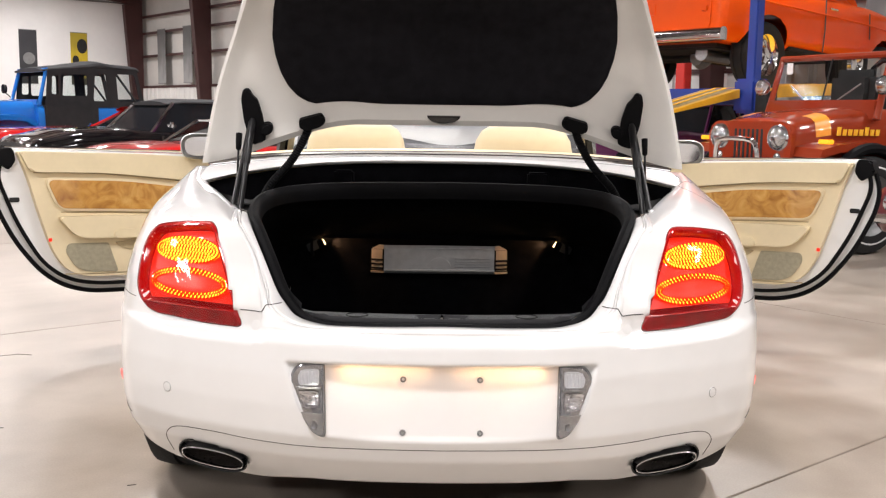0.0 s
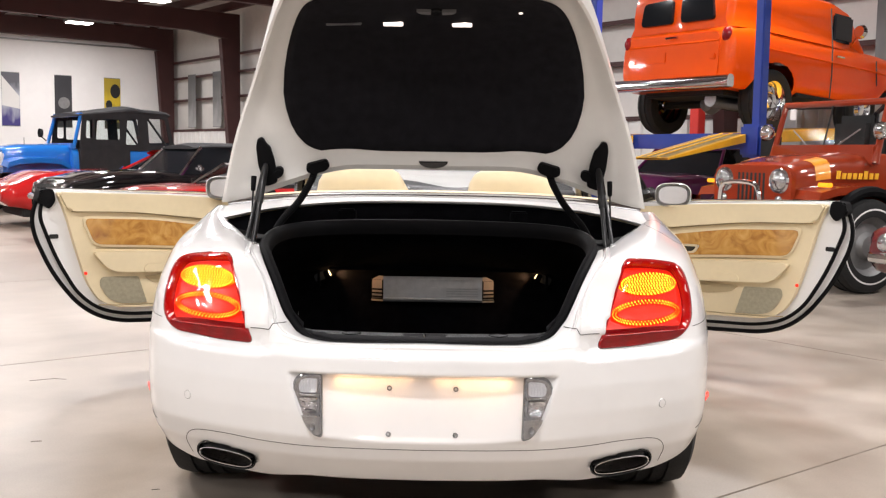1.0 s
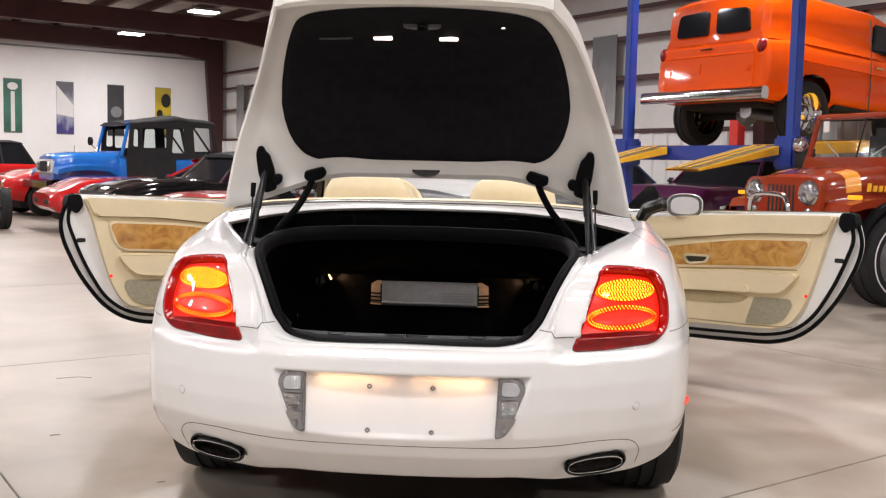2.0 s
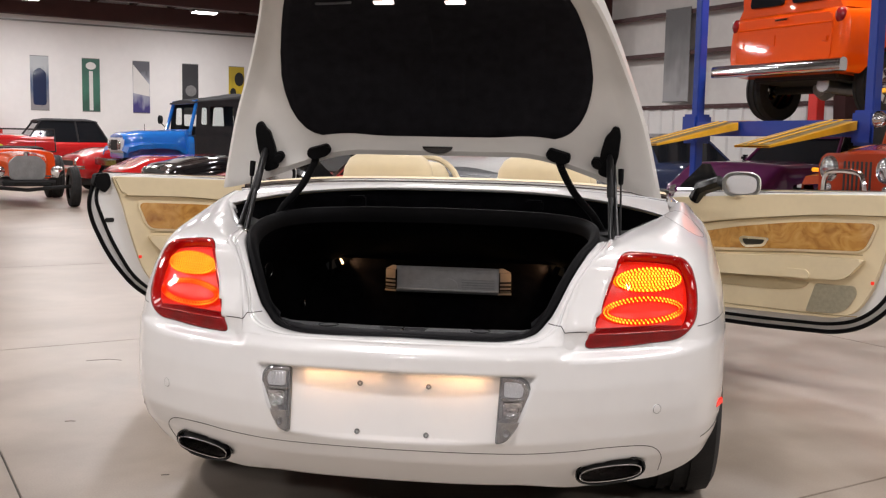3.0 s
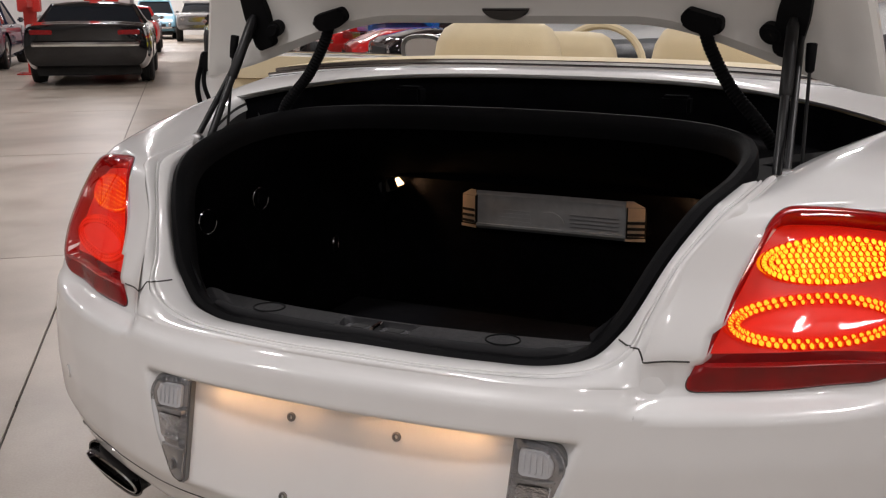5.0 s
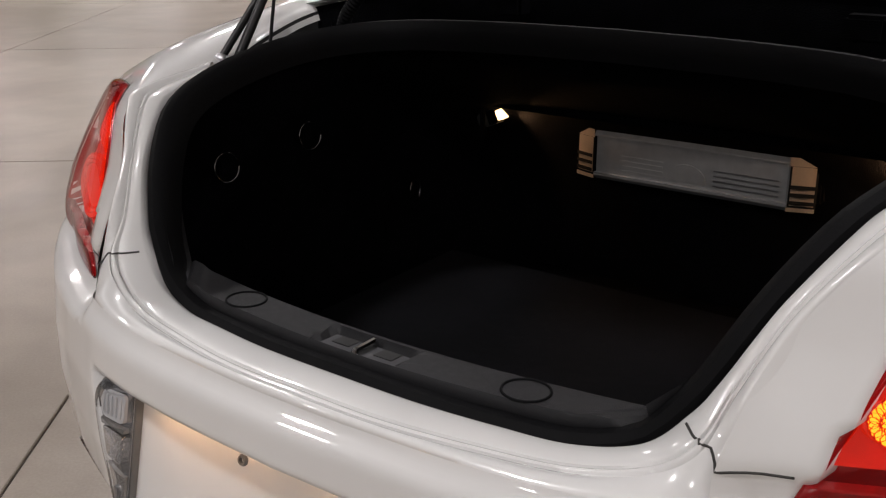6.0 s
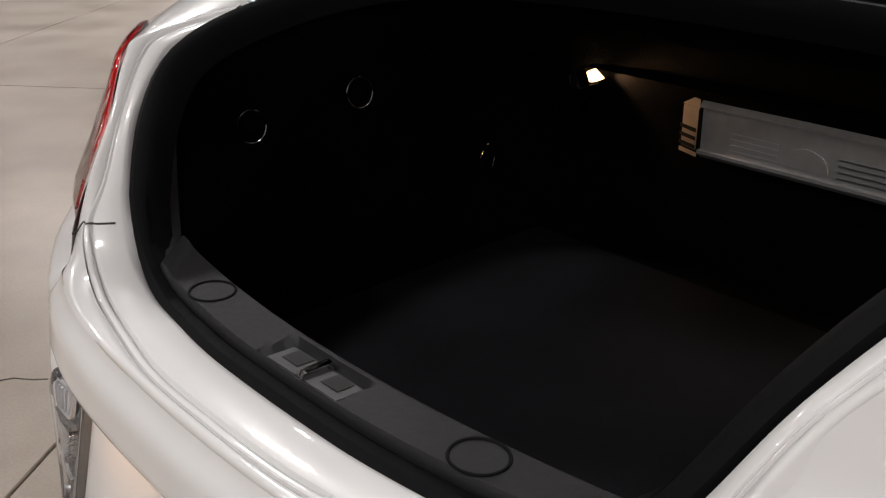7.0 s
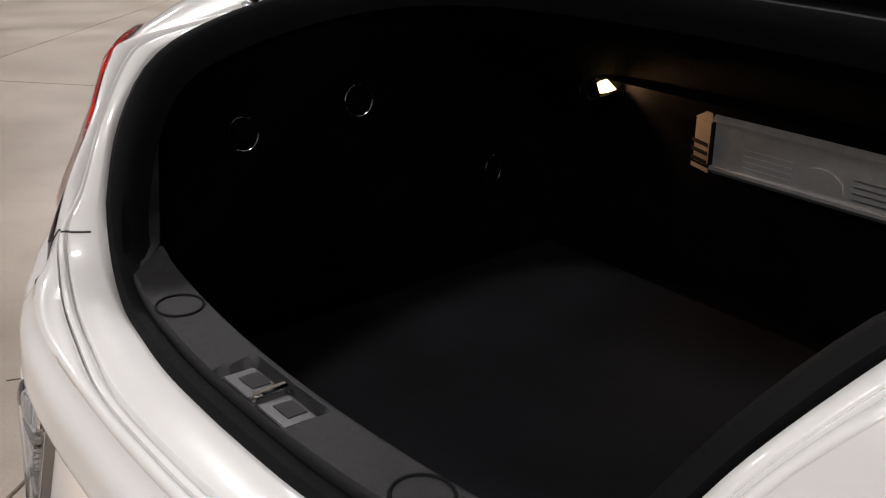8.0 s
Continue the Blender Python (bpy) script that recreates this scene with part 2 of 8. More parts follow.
def thing(name, label, category, m=None, group="", kind=""):
    """An empty at a thing's base that carries its parts."""
    ob = new(name)
    ob.empty_display_size = 0.1
    if m is not None:
        ob.matrix_world = m
    return tagged(ob, label, category, group, kind)


def smooth01(a, b, x):
    t = min(1.0, max(0.0, (x - a) / (b - a)))
    return t * t * (3 - 2 * t)


def lerp(a, b, t):
    return a + (b - a) * t


def table(rows, z):
    """Value columns of a small table, joined smoothly."""
    if z <= rows[0][0]:
        return rows[0][1:]
    for r, s in zip(rows, rows[1:]):
        if z <= s[0]:
            t = (z - r[0]) / (s[0] - r[0])
            return tuple(lerp(a, b, t) for a, b in zip(r[1:], s[1:]))
    return rows[-1][1:]


def spline(points, count):
    """A smooth run of points through the given ones, evenly spaced along it."""
    pts = [Vector(p) for p in points]
    ext = [2 * pts[0] - pts[1], *pts, 2 * pts[-1] - pts[-2]]
    fine = []
    for i in range(1, len(ext) - 2):
        p0, p1, p2, p3 = ext[i - 1:i + 3]
        for k in range(16):
            t = k / 16
            fine.append(0.5 * (2 * p1 + (p2 - p0) * t + (2 * p0 - 5 * p1 + 4 * p2 - p3) * t * t + (3 * p1 - p0 - 3 * p2 + p3) * t ** 3))
    fine.append(pts[-1])
    run = [0.0]
    for a, b in zip(fine, fine[1:]):
        run.append(run[-1] + (b - a).length)
    out, j = [], 0
    for n in range(count):
        want = run[-1] * n / (count - 1)
        while j < len(run) - 2 and run[j + 1] < want:
            j += 1
        out.append(fine[j].lerp(fine[j + 1], (want - run[j]) / max(1e-9, run[j + 1] - run[j])))
    return out


def grid_bm(rows, bm=None, closed=False, mirror=False):
    """Faces between rows of points of equal length."""
    bm = bm or bmesh.new()
    sides = (1, -1) if mirror else (1,)
    for s in sides:
        vs = [[bm.verts.new((s * p[0], p[1], p[2])) for p in r] for r in rows]
        for a, b in zip(vs, vs[1:]):
            n = len(a)
            for i in range(n if closed else n - 1):
                j = (i + 1) % n
                f = (a[i], a[j], b[j], b[i])
                bm.faces.new(f if s > 0 else f[::-1])
    return bm


def box_bm(x0, x1, y0, y1, z0, z1, bevel=0.0, bm=None, m=None):
    """A box with worn edges."""
    own = bmesh.new()
    r = bmesh.ops.create_cube(own, size=1)
    for v in r["verts"]:
        v.co = Vector((lerp(x0, x1, v.co.x + 0.5), lerp(y0, y1, v.co.y + 0.5), lerp(z0, z1, v.co.z + 0.5)))
    if bevel:
        bmesh.ops.bevel(own, geom=own.edges[:], offset=bevel, segments=2, affect="EDGES", clamp_overlap=True)
    if m is not None:
        own.transform(m)
    if bm is None:
        return own
    join(bm, own)
    return bm


def join(bm, other):
    """Moves one bmesh's faces into another."""
    seen = {v: bm.verts.new(v.co) for v in other.verts}
    for f in other.faces:
        try:
            bm.faces.new([seen[v] for v in f.verts])
        except ValueError:
            pass
    other.free()
    return bm


def tube_bm(points, radius, sides=8, bm=None, caps=True, flat=1.0):
    """A tube along points; radius may be a list."""
    bm = bm or bmesh.new()
    pts = [Vector(p) for p in points]
    rad = radius if isinstance(radius, (list, tuple)) else [radius] * len(pts)
    rings, side = [], None
    for i, p in enumerate(pts):
        d = (pts[min(i + 1, len(pts) - 1)] - pts[max(i - 1, 0)]).normalized()
        if side is None:
            side = d.orthogonal().normalized()
        side = (side - d * side.dot(d)).normalized()
        up = d.cross(side)
        rings.append([bm.verts.new(p + rad[i] * (math.cos(a) * side + flat * math.sin(a) * up))
                      for a in (2 * math.pi * k / sides for k in range(sides))])
    for a, b in zip(rings, rings[1:]):
        for k in range(sides):
            bm.faces.new((a[k], a[(k + 1) % sides], b[(k + 1) % sides], b[k]))
    if caps:
        bm.faces.new(rings[0][::-1])
        bm.faces.new(rings[-1])
    return bm


def lathe_bm(profile, sides=32, axis="x", m=None):
    """Turns (along, radius) pairs round an axis."""
    bm = bmesh.new()
    rings = []
    for along, r in profile:
        ring = []
        for k in range(sides):
            a = 2 * math.pi * k / sides
            c, s = r * math.cos(a), r * math.sin(a)
            ring.append(bm.verts.new({"x": (along, c, s), "y": (c, along, s), "z": (c, s, along)}[axis]))
        rings.append(ring)
    for a, b in zip(rings, rings[1:]):
        for k in range(sides):
            bm.faces.new((a[k], a[(k + 1) % sides], b[(k + 1) % sides], b[k]))
    if m is not None:
        bm.transform(m)
    return bm


def prism_bm(outline, depth, bevel=0.0, m=None):
    """A flat outline in x, z given thickness towards -y; front edges softened."""
    bm = bmesh.new()
    front = [bm.verts.new((x, -depth, z)) for x, z in outline]
    back = [bm.verts.new((x, 0, z)) for x, z in outline]
    face = bm.faces.new(front)
    bm.faces.new(back[::-1])
    n = len(front)
    for i in range(n):
        bm.faces.new((front[(i + 1) % n], front[i], back[i], back[(i + 1) % n]))
    if bevel:
        edges = list(face.edges)
        bmesh.ops.bevel(bm, geom=edges, offset=bevel, segments=3, affect="EDGES", clamp_overlap=True)
    if m is not None:
        bm.transform(m)
    return bm


def rounded(points, radius, seg=6):
    """An outline with its corners rounded."""
    pts = [Vector((p[0], p[1])) for p in points]
    rads = radius if isinstance(radius, (list, tuple)) else [radius] * len(pts)
    out = []
    for i, p in enumerate(pts):
        a, b = pts[i - 1] - p, pts[(i + 1) % len(pts)] - p
        r = min(rads[i], a.length * 0.49, b.length * 0.49)
        s, e = p + a.normalized() * r, p + b.normalized() * r
        for k in range(seg + 1):
            t = k / seg
            q = s * (1 - t) ** 2 + p * 2 * t * (1 - t) + e * t * t
            out.append((q.x, q.y))
    return out


def pierced(outline, holes, thickness, m):
    """A flat outline in x, z with openings cut through it, given thickness towards -y."""
    bm = bmesh.new()
    edges = []
    for loop in [outline] + holes:
        vs = [bm.verts.new((x, 0, z)) for x, z in loop]
        edges += [bm.edges.new((vs[i - 1], vs[i])) for i in range(len(vs))]
    filled = bmesh.ops.triangle_fill(bm, use_beauty=True, edges=edges, normal=(0, 1, 0))
    faces = [f for f in filled["geom"] if isinstance(f, bmesh.types.BMFace)]
    made = bmesh.ops.extrude_face_region(bm, geom=faces)
    bmesh.ops.translate(bm, vec=(0, -thickness, 0), verts=[v for v in made["geom"] if isinstance(v, bmesh.types.BMVert)])
    bmesh.ops.recalc_face_normals(bm, faces=bm.faces[:])
    bm.transform(m)
    return bm


def oval(cx, cz, a, b, n=36, tilt=0.0):
    c, s = math.cos(tilt), math.sin(tilt)
    return [(cx + a * math.cos(t) * c - b * math.sin(t) * s, cz + a * math.cos(t) * s + b * math.sin(t) * c)
            for t in (2 * math.pi * k / n for k in range(n))]


def structure(name, bm, material, label="", smooth=False):
    ob = link_mesh(name, bm, material, smooth)
    return tagged(ob, label, "", "", "structure")

# ---- the hall ----
U0, U1, V0, V1, HZ = -15.0, 12.5, -14.0, 32.1, 4.85

floor = structure("floor", box_bm(-60, 60, -60, 90, -0.3, -0.008), M_JOINT, "pale sealed concrete floor with saw-cut joints")
JOINTS_U = (U0, -8.0, -3.15, -0.73, 4.15, 8.4, U1)
JOINTS_V = (V0, -7.3, -3.6, 0.01, 3.65, 7.3, 10.95, 14.6, 18.25, 21.9, 25.55, 29.2, V1, 40.0, 48.0)
for a, b in zip(JOINTS_U, JOINTS_U[1:]):
    for c, d in zip(JOINTS_V, JOINTS_V[1:]):
        g = 0.0035
        slab_bm = box_bm(a + g, b - g, c + g, d - g, -0.2, 0.0, 0.002)
        slab = part("slab", slab_bm, M_FLOOR, floor, smooth=False)
        slab.matrix_world = Matrix.Rotation(BETA, 4, "Z")


def hall_box(name, u0, u1, v0, v1, z0, z1, material, label, bevel=0.0):
    bm = box_bm(u0, u1, v0, v1, z0, z1, bevel)
    bm.transform(Matrix.Rotation(BETA, 4, "Z"))
    return structure(name, bm, material, label)


def wall_with_door(name, u0, u1, v0, v1, z1, du0, du1, dz, material, label):
    bm = bmesh.new()
    for a, b, c, d in ((u0, du0, 0, z1), (du1, u1, 0, z1), (du0, du1, dz, z1)):
        box_bm(a, b, v0, v1, c, d, bm=bm)
    bm.transform(Matrix.Rotation(BETA, 4, "Z"))
    return structure(name, bm, material, label)


DOOR_U0, DOOR_U1, DOOR_TOP = -1.5, 1.2, 4.2
wall_north = wall_with_door("wall_north", U0, U1 + 0.3, V1, V1 + 0.25, 6.6, DOOR_U0, DOOR_U1, DOOR_TOP, M_WALL,
                            "white painted end wall with a roller door opening")
wall_east = hall_box("wall_east", U1 + 0.16, U1 + 0.4, V0, V1, 0, 6.6, M_INSUL, "side wall of white insulation between steel girts")
wall_west = hall_box("wall_west", U0 - 0.25, U0, V0, V1 + 0.25, 0, 6.6, M_WALL, "plain white side wall")
wall_south = hall_box("wall_south", U0 - 0.25, U1 + 0.4, V0 - 0.25, V0, 0, 6.6, M_WALL, "plain white end wall")
room_wall_back = hall_box("wall_back_room", -10, 8, 46, 46.2, 0, 4.6, M_WALL, "white wall of the room behind")
room_wall_l = hall_box("wall_back_room_west", -10.2, -10, V1 + 0.25, 46, 0, 4.6, M_WALL, "white side wall of the room behind")
room_wall_r = hall_box("wall_back_room_east", 8, 8.2, V1 + 0.25, 46, 0, 4.6, M_WALL, "white side wall of the room behind")
room_ceiling = hall_box("ceiling_back_room", -10.2, 8.2, V1 + 0.25, 46.2, 4.6, 4.7, M_WALL, "white ceiling of the room behind")
for ru, rv in ((-1.0, 36.5), (-1.0, 42.0)):
    ld = bpy.data.lights.new("back_room_light", "AREA")
    ld.shape, ld.size, ld.size_y, ld.energy, ld.color = "RECTANGLE", 2.4, 0.6, 470, (1, 0.95, 0.9)
    new("back_room_light", ld).matrix_world = hall_pose(ru, rv, 4.5)

ROOF_Z = 5.46
ridge = 0.5 * (U0 + U1)
ceiling = hall_box("ceiling", U0 - 0.3, U1 + 0.4, V0 - 0.3, V1 + 0.3, ROOF_Z + 0.2, ROOF_Z + 0.3, M_ROOF, "pale insulated metal roof deck")
purlin_u = U0 + 0.6
while purlin_u < U1:
    purlin_bm = box_bm(purlin_u - 0.035, purlin_u + 0.035, V0, V1, ROOF_Z - 0.02, ROOF_Z + 0.199)
    box_bm(purlin_u + 0.036, purlin_u + 0.10, V0, V1, ROOF_Z - 0.02, ROOF_Z - 0.005, bm=purlin_bm)
    purlin_bm.transform(Matrix.Rotation(BETA, 4, "Z"))
    structure("purlin", purlin_bm, M_MAROON, "maroon steel roof purlin")
    purlin_u += 1.25


def steel_frame(v):
    """One maroon portal frame: two tapered columns and two rafters."""
    frame_thing = thing("portal_frame", "maroon painted steel portal frame under the roof", "frame", kind="structure", group="portal frames")
    for s, ue in ((1, U1), (-1, U0)):
        bm = bmesh.new()
        for z0, z1, d0, d1 in ((0.0, 4.66, 0.28, 0.62),):
            rows = []
            for z, d in ((z0, d0), (z1, d1)):
                rows.append([(ue, v - 0.11, z), (ue, v + 0.11, z), (ue - s * d, v + 0.11, z), (ue - s * d, v - 0.11, z)])
            grid_bm(rows, bm, closed=True)
        bm.transform(Matrix.Rotation(BETA, 4, "Z"))
        part("column", bm, M_MAROON, frame_thing, smooth=False)
        bm = bmesh.new()
        rows = []
        for u, z, d in ((ue, ROOF_Z - 0.03, 0.82), (ue - s * 1.6, ROOF_Z - 0.03, 0.60), (ridge, ROOF_Z - 0.03, 0.52)):
            rows.append([(u, v - 0.1, z), (u, v + 0.1, z), (u, v + 0.1, z - d), (u, v - 0.1, z - d)])
        grid_bm(rows, bm, closed=True)
        bm.transform(Matrix.Rotation(BETA, 4, "Z"))
        part("rafter", bm, M_MAROON, frame_thing, smooth=False)


for fv in (31.75, 26.6, 20.5, 14.35, 8.2, 2.0, -4.2):
    steel_frame(fv)

# girts of the east wall, and its ribbed lower liner
for gz in (1.98, 3.0, 3.76, 4.31):
    girt_bm = bmesh.new()
    box_bm(U1 - 0.06, U1 + 0.16, V0, V1, gz - 0.05, gz - 0.02, bm=girt_bm)
    box_bm(U1 - 0.06, U1 - 0.04, V0, V1, gz - 0.10, gz - 0.052, bm=girt_bm)
    girt_bm.transform(Matrix.Rotation(BETA, 4, "Z"))
    structure("girt", girt_bm, M_MAROON, "maroon steel wall girt")
liner_rows = [[], []]
lv, k = V0, 0
while lv < V1:
    off = 0.03 if k % 4 in (1, 2) else 0.0
    for r, z in ((0, 0.0), (1, 1.93)):
        liner_rows[r].append((U1 - 0.02 - off, lv, z))
    lv += (0.03, 0.07, 0.03, 0.22)[k % 4]
    k += 1
liner_bm = grid_bm(liner_rows)
liner_bm.transform(Matrix.Rotation(BETA, 4, "Z"))
structure("wall_liner", liner_bm, M_LINER, "white ribbed metal liner along the lower wall")
hall_box("pipe_rail", U0, U1, V1 - 0.1, V1 - 0.06, 4.70, 4.75, M_GREY, "thin grey pipe under the eaves")


def fixture(u, v):
    m = hall_pose(u, v, LAMP_Z)
    fx = thing("high_bay_fixture", "lit rectangular high-bay ceiling light with a metal housing", "ceiling light", m, "high-bay lights")
    part("housing", box_bm(-0.39, 0.39, -0.26, 0.26, 0.0, 0.07, 0.01), M_GREY, fx)
    part("diffuser", box_bm(-0.35, 0.35, -0.22, 0.22, -0.03, -0.004, 0.008), M_FIXTURE, fx, "glowing white diffuser")
    for hx in (-0.3, 0.3):
        part("hanger", tube_bm([(hx, 0, 0.06), (hx, 0, 0.62)], 0.008, 6), M_GREY, fx)


for lu in LAMP_U:
    for lv in LAMP_V:
        fixture(lu, lv)

# chips and hairline cracks in the floor
for crack in ([(-1.635, 1.335), (-1.615, 1.345), (-1.596, 1.347)], [(-0.973, 0.788), (-0.947, 0.797)], [(-1.45, 0.225), (-1.435, 0.262), (-1.40, 0.29), (-1.378, 0.318)],
              [(-1.647, 0.893), (-1.62, 0.861)], [(1.9, -0.6), (1.96, -0.57)], [(-2.1, 2.4), (-2.0, 2.46), (-1.93, 2.45)]):
    structure("floor_crack", tube_bm([(x, y, 0.0005) for x, y in crack], 0.0017, 6), M_JOINT, "hairline crack in the concrete floor")

# ---- the white convertible ----
LEVELS = ((0.20, 0.170, 0.874), (0.25, 0.115, 0.892), (0.31, 0.055, 0.909), (0.37, -0.002, 0.920), (0.43, -0.027, 0.926), (0.50, -0.032, 0.929),
          (0.57, -0.029, 0.930), (0.61, -0.023, 0.930), (0.645, -0.018, 0.930), (0.654, -0.013, 0.930), (0.662, -0.003, 0.930), (0.67, 0.001, 0.930), (0.70, 0.012, 0.929),
          (0.75, 0.030, 0.924), (0.80, 0.055, 0.913), (0.84, 0.073, 0.898), (0.87, 0.089, 0.884), (0.89, 0.105, 0.869), (0.905, 0.130, 0.849), (0.92, 0.170, 0.815))
# plan of the tail from its middle round the corner, at full half-width
PLAN_W = 0.93
PLAN = spline([(0.0, 0.0, 0), (0.15, 0.005, 0), (0.262, 0.016, 0), (0.342, 0.033, 0), (0.40, 0.053, 0), (0.465, 0.078, 0), (0.50, 0.093, 0), (0.60, 0.142, 0), (0.70, 0.206, 0),
               (0.765, 0.257, 0), (0.80, 0.298, 0), (0.832, 0.36, 0), (0.862, 0.452, 0), (0.887, 0.565, 0), (0.906, 0.70, 0), (0.921, 0.87, 0), (PLAN_W, 1.06, 0)], 240)
# the wing above the ledge sits back from the plan
SET_BACK = ((0.20, 0.0), (0.640, 0.0), (0.653, 0.036), (0.69, 0.024), (0.712, 0.014), (0.757, 0.020), (0.80, 0.020), (0.837, 0.015), (0.87, 0.006), (0.895, 0.002), (0.92, 0.0))


def level(z):
    a, b, c = table(LEVELS, z - 0.006), table(LEVELS, z), table(LEVELS, z + 0.006)
    return tuple((p + 2 * q + r) / 4 for p, q, r in zip(a, b, c))


def plan_at(run):
    """A spot of the plan by its share of the run."""
    f = max(0.0, min(1.0, run)) * 239
    i = min(238, int(f))
    return PLAN[i].lerp(PLAN[i + 1], f - i)


def plan_run(q):
    """The share of the plan's run at a share of its half-width."""
    x = max(0.0, min(PLAN_W, q * PLAN_W))
    lo, hi = 0, 239
    while hi - lo > 1:
        mid = (lo + hi) // 2
        if PLAN[mid].x <= x:
            lo = mid
        else:
            hi = mid
    d = PLAN[hi].x - PLAN[lo].x
    return (lo + ((x - PLAN[lo].x) / d if d > 1e-9 else 0.0)) / 239


def set_back(x, z):
    h = smooth01(0.40, 0.46, x) * (1 - smooth01(0.64, 0.775, x))
    return table(SET_BACK, z)[0] * h


def skin(x, z):
    """Depth of the car's tail at a half-width and height."""
    y0, w = level(z)
    x = abs(x)
    return y0 + plan_at(plan_run(min(1.0, x / w))).y + set_back(x, z)


def skin_normal(x, z):
    e = 0.004
    gx = (skin(x + e, z) - skin(x - e, z)) / (2 * e)
    gz = (skin(x, z + e) - skin(x, z - e)) / (2 * e)
    return Vector((gx, -1, gz)).normalized()


def on_skin(x, z, out=0.0):
    p = Vector((x, skin(x, z), z))
    return p + skin_normal(x, z) * out


EDGE = [(0.425, skin(0.425, 0.70), 0.70), (0.436, skin(0.436, 0.76), 0.76), (0.462, skin(0.462, 0.825), 0.825), (0.503, skin(0.503, 0.88), 0.88), (0.526, skin(0.526, 0.90), 0.90), (0.548, 0.41, 0.914),
        (0.60, 0.53, 0.935), (0.655, 0.655, 0.949), (0.70, 0.77, 0.958), (0.735, 0.93, 0.968), (0.75, 1.25, 0.985), (0.755, 1.95, 0.995)]
SEAL = [(0.0, 0.089, 0.6715), (0.11, 0.093, 0.669), (0.20, 0.105, 0.667), (0.272, 0.117, 0.668), (0.333, 0.132, 0.685), (0.370, 0.145, 0.725),
        (0.390, 0.157, 0.758), (0.424, 0.194, 0.826), (0.461, 0.258, 0.884), (0.493, 0.362, 0.913), (0.498, 0.50, 0.936), (0.458, 0.61, 0.950),
        (0.36, 0.672, 0.958), (0.20, 0.70, 0.962), (0.0, 0.705, 0.964)]
# the painted lip from its outer roll to the seal, in matching runs
LIP_OUT = [(x, skin(x, 0.672), 0.672) for x in (0.0, 0.12, 0.24, 0.32, 0.39, 0.425)] + EDGE[1:6]
LIP_RIDGE = [(0.0, 0.013, 0.674), (0.115, 0.018, 0.672), (0.225, 0.038, 0.670), (0.308, 0.056, 0.672), (0.374, 0.076, 0.687), (0.409, 0.093, 0.715)]
LIP_SEAL = [(0.0, 0.076, 0.6745), (0.11, 0.081, 0.672), (0.20, 0.093, 0.6695), (0.279, 0.104, 0.671), (0.345, 0.118, 0.688), (0.383, 0.131, 0.726),
            (0.403, 0.144, 0.758), (0.437, 0.182, 0.826), (0.475, 0.247, 0.884), (0.490, 0.292, 0.899), (0.503, 0.345, 0.909)]
PLATE_TOP, PLATE_BOT = 0.607, 0.424


def plate_y(z):
    return 0.002 + (z - 0.505) * 0.27


def recess(x, z):
    """How far a spot lies in the number plate's recess, from 0 to 1."""
    t = (z - PLATE_BOT) / (PLATE_TOP - PLATE_BOT)
    half = lerp(0.284, 0.366, min(1, max(0, t)) ** 0.7)
    d = min(half - abs(x), PLATE_TOP - z, (z - PLATE_BOT) * 1.2)
    return smooth01(0.0, 0.016, d)


def bottom(x):
    return 0.292 - 0.022 * smooth01(0.30, 0.46, abs(x)) + 0.085 * smooth01(0.66, 0.92, abs(x))


EXH = (0.556, 0.336, 0.088, 0.029, 0.09)


def exhaust_in(x, z, grow=0.0):
    cx, cz, a, b, tilt = EXH
    c, s = math.cos(tilt), math.sin(tilt)
    u, v = (abs(x) - cx) * c + (z - cz) * s, -(abs(x) - cx) * s + (z - cz) * c
    return math.hypot(u / (a + grow), v / (b + grow))


TL_OUT = rounded([(0.474, 0.661), (0.566, 0.897), (0.66, 0.891), (0.754, 0.874), (0.777, 0.80), (0.773, 0.712), (0.727, 0.672), (0.60, 0.661)],
                 [0.02, 0.025, 0.05, 0.045, 0.05, 0.04, 0.05, 0.06])


def in_lamp(x, z):
    """Whether a spot lies under the tail lamp."""
    share = 0.92
    pts = [(lerp(0.64, a, share), lerp(0.785, b, share)) for a, b in TL_OUT]
    inside = False
    for (x0, z0), (x1, z1) in zip(pts, pts[1:] + pts[:1]):
        if (z0 > z) != (z1 > z) and x < (x1 - x0) * (z - z0) / (z1 - z0) + x0:
            inside = not inside
    return inside


FLAP = (0.775, 0.74)


def tail_point(x, z):
    y = skin(x, z)
    r = recess(x, z)
    if r > 0:
        y = lerp(y, plate_y(z), r)
    e = exhaust_in(x, z, -0.006)
    if e < 1.15:
        y += 0.10 * (1 - smooth01(0.92, 1.08, e))
    return (x, y, z)


car = thing("convertible_car", "pearl white convertible with its boot and both doors open", "car")
XC = 0.425
WHEEL_Y, WHEEL_Z, ARCH = 1.07, 0.345, 0.385


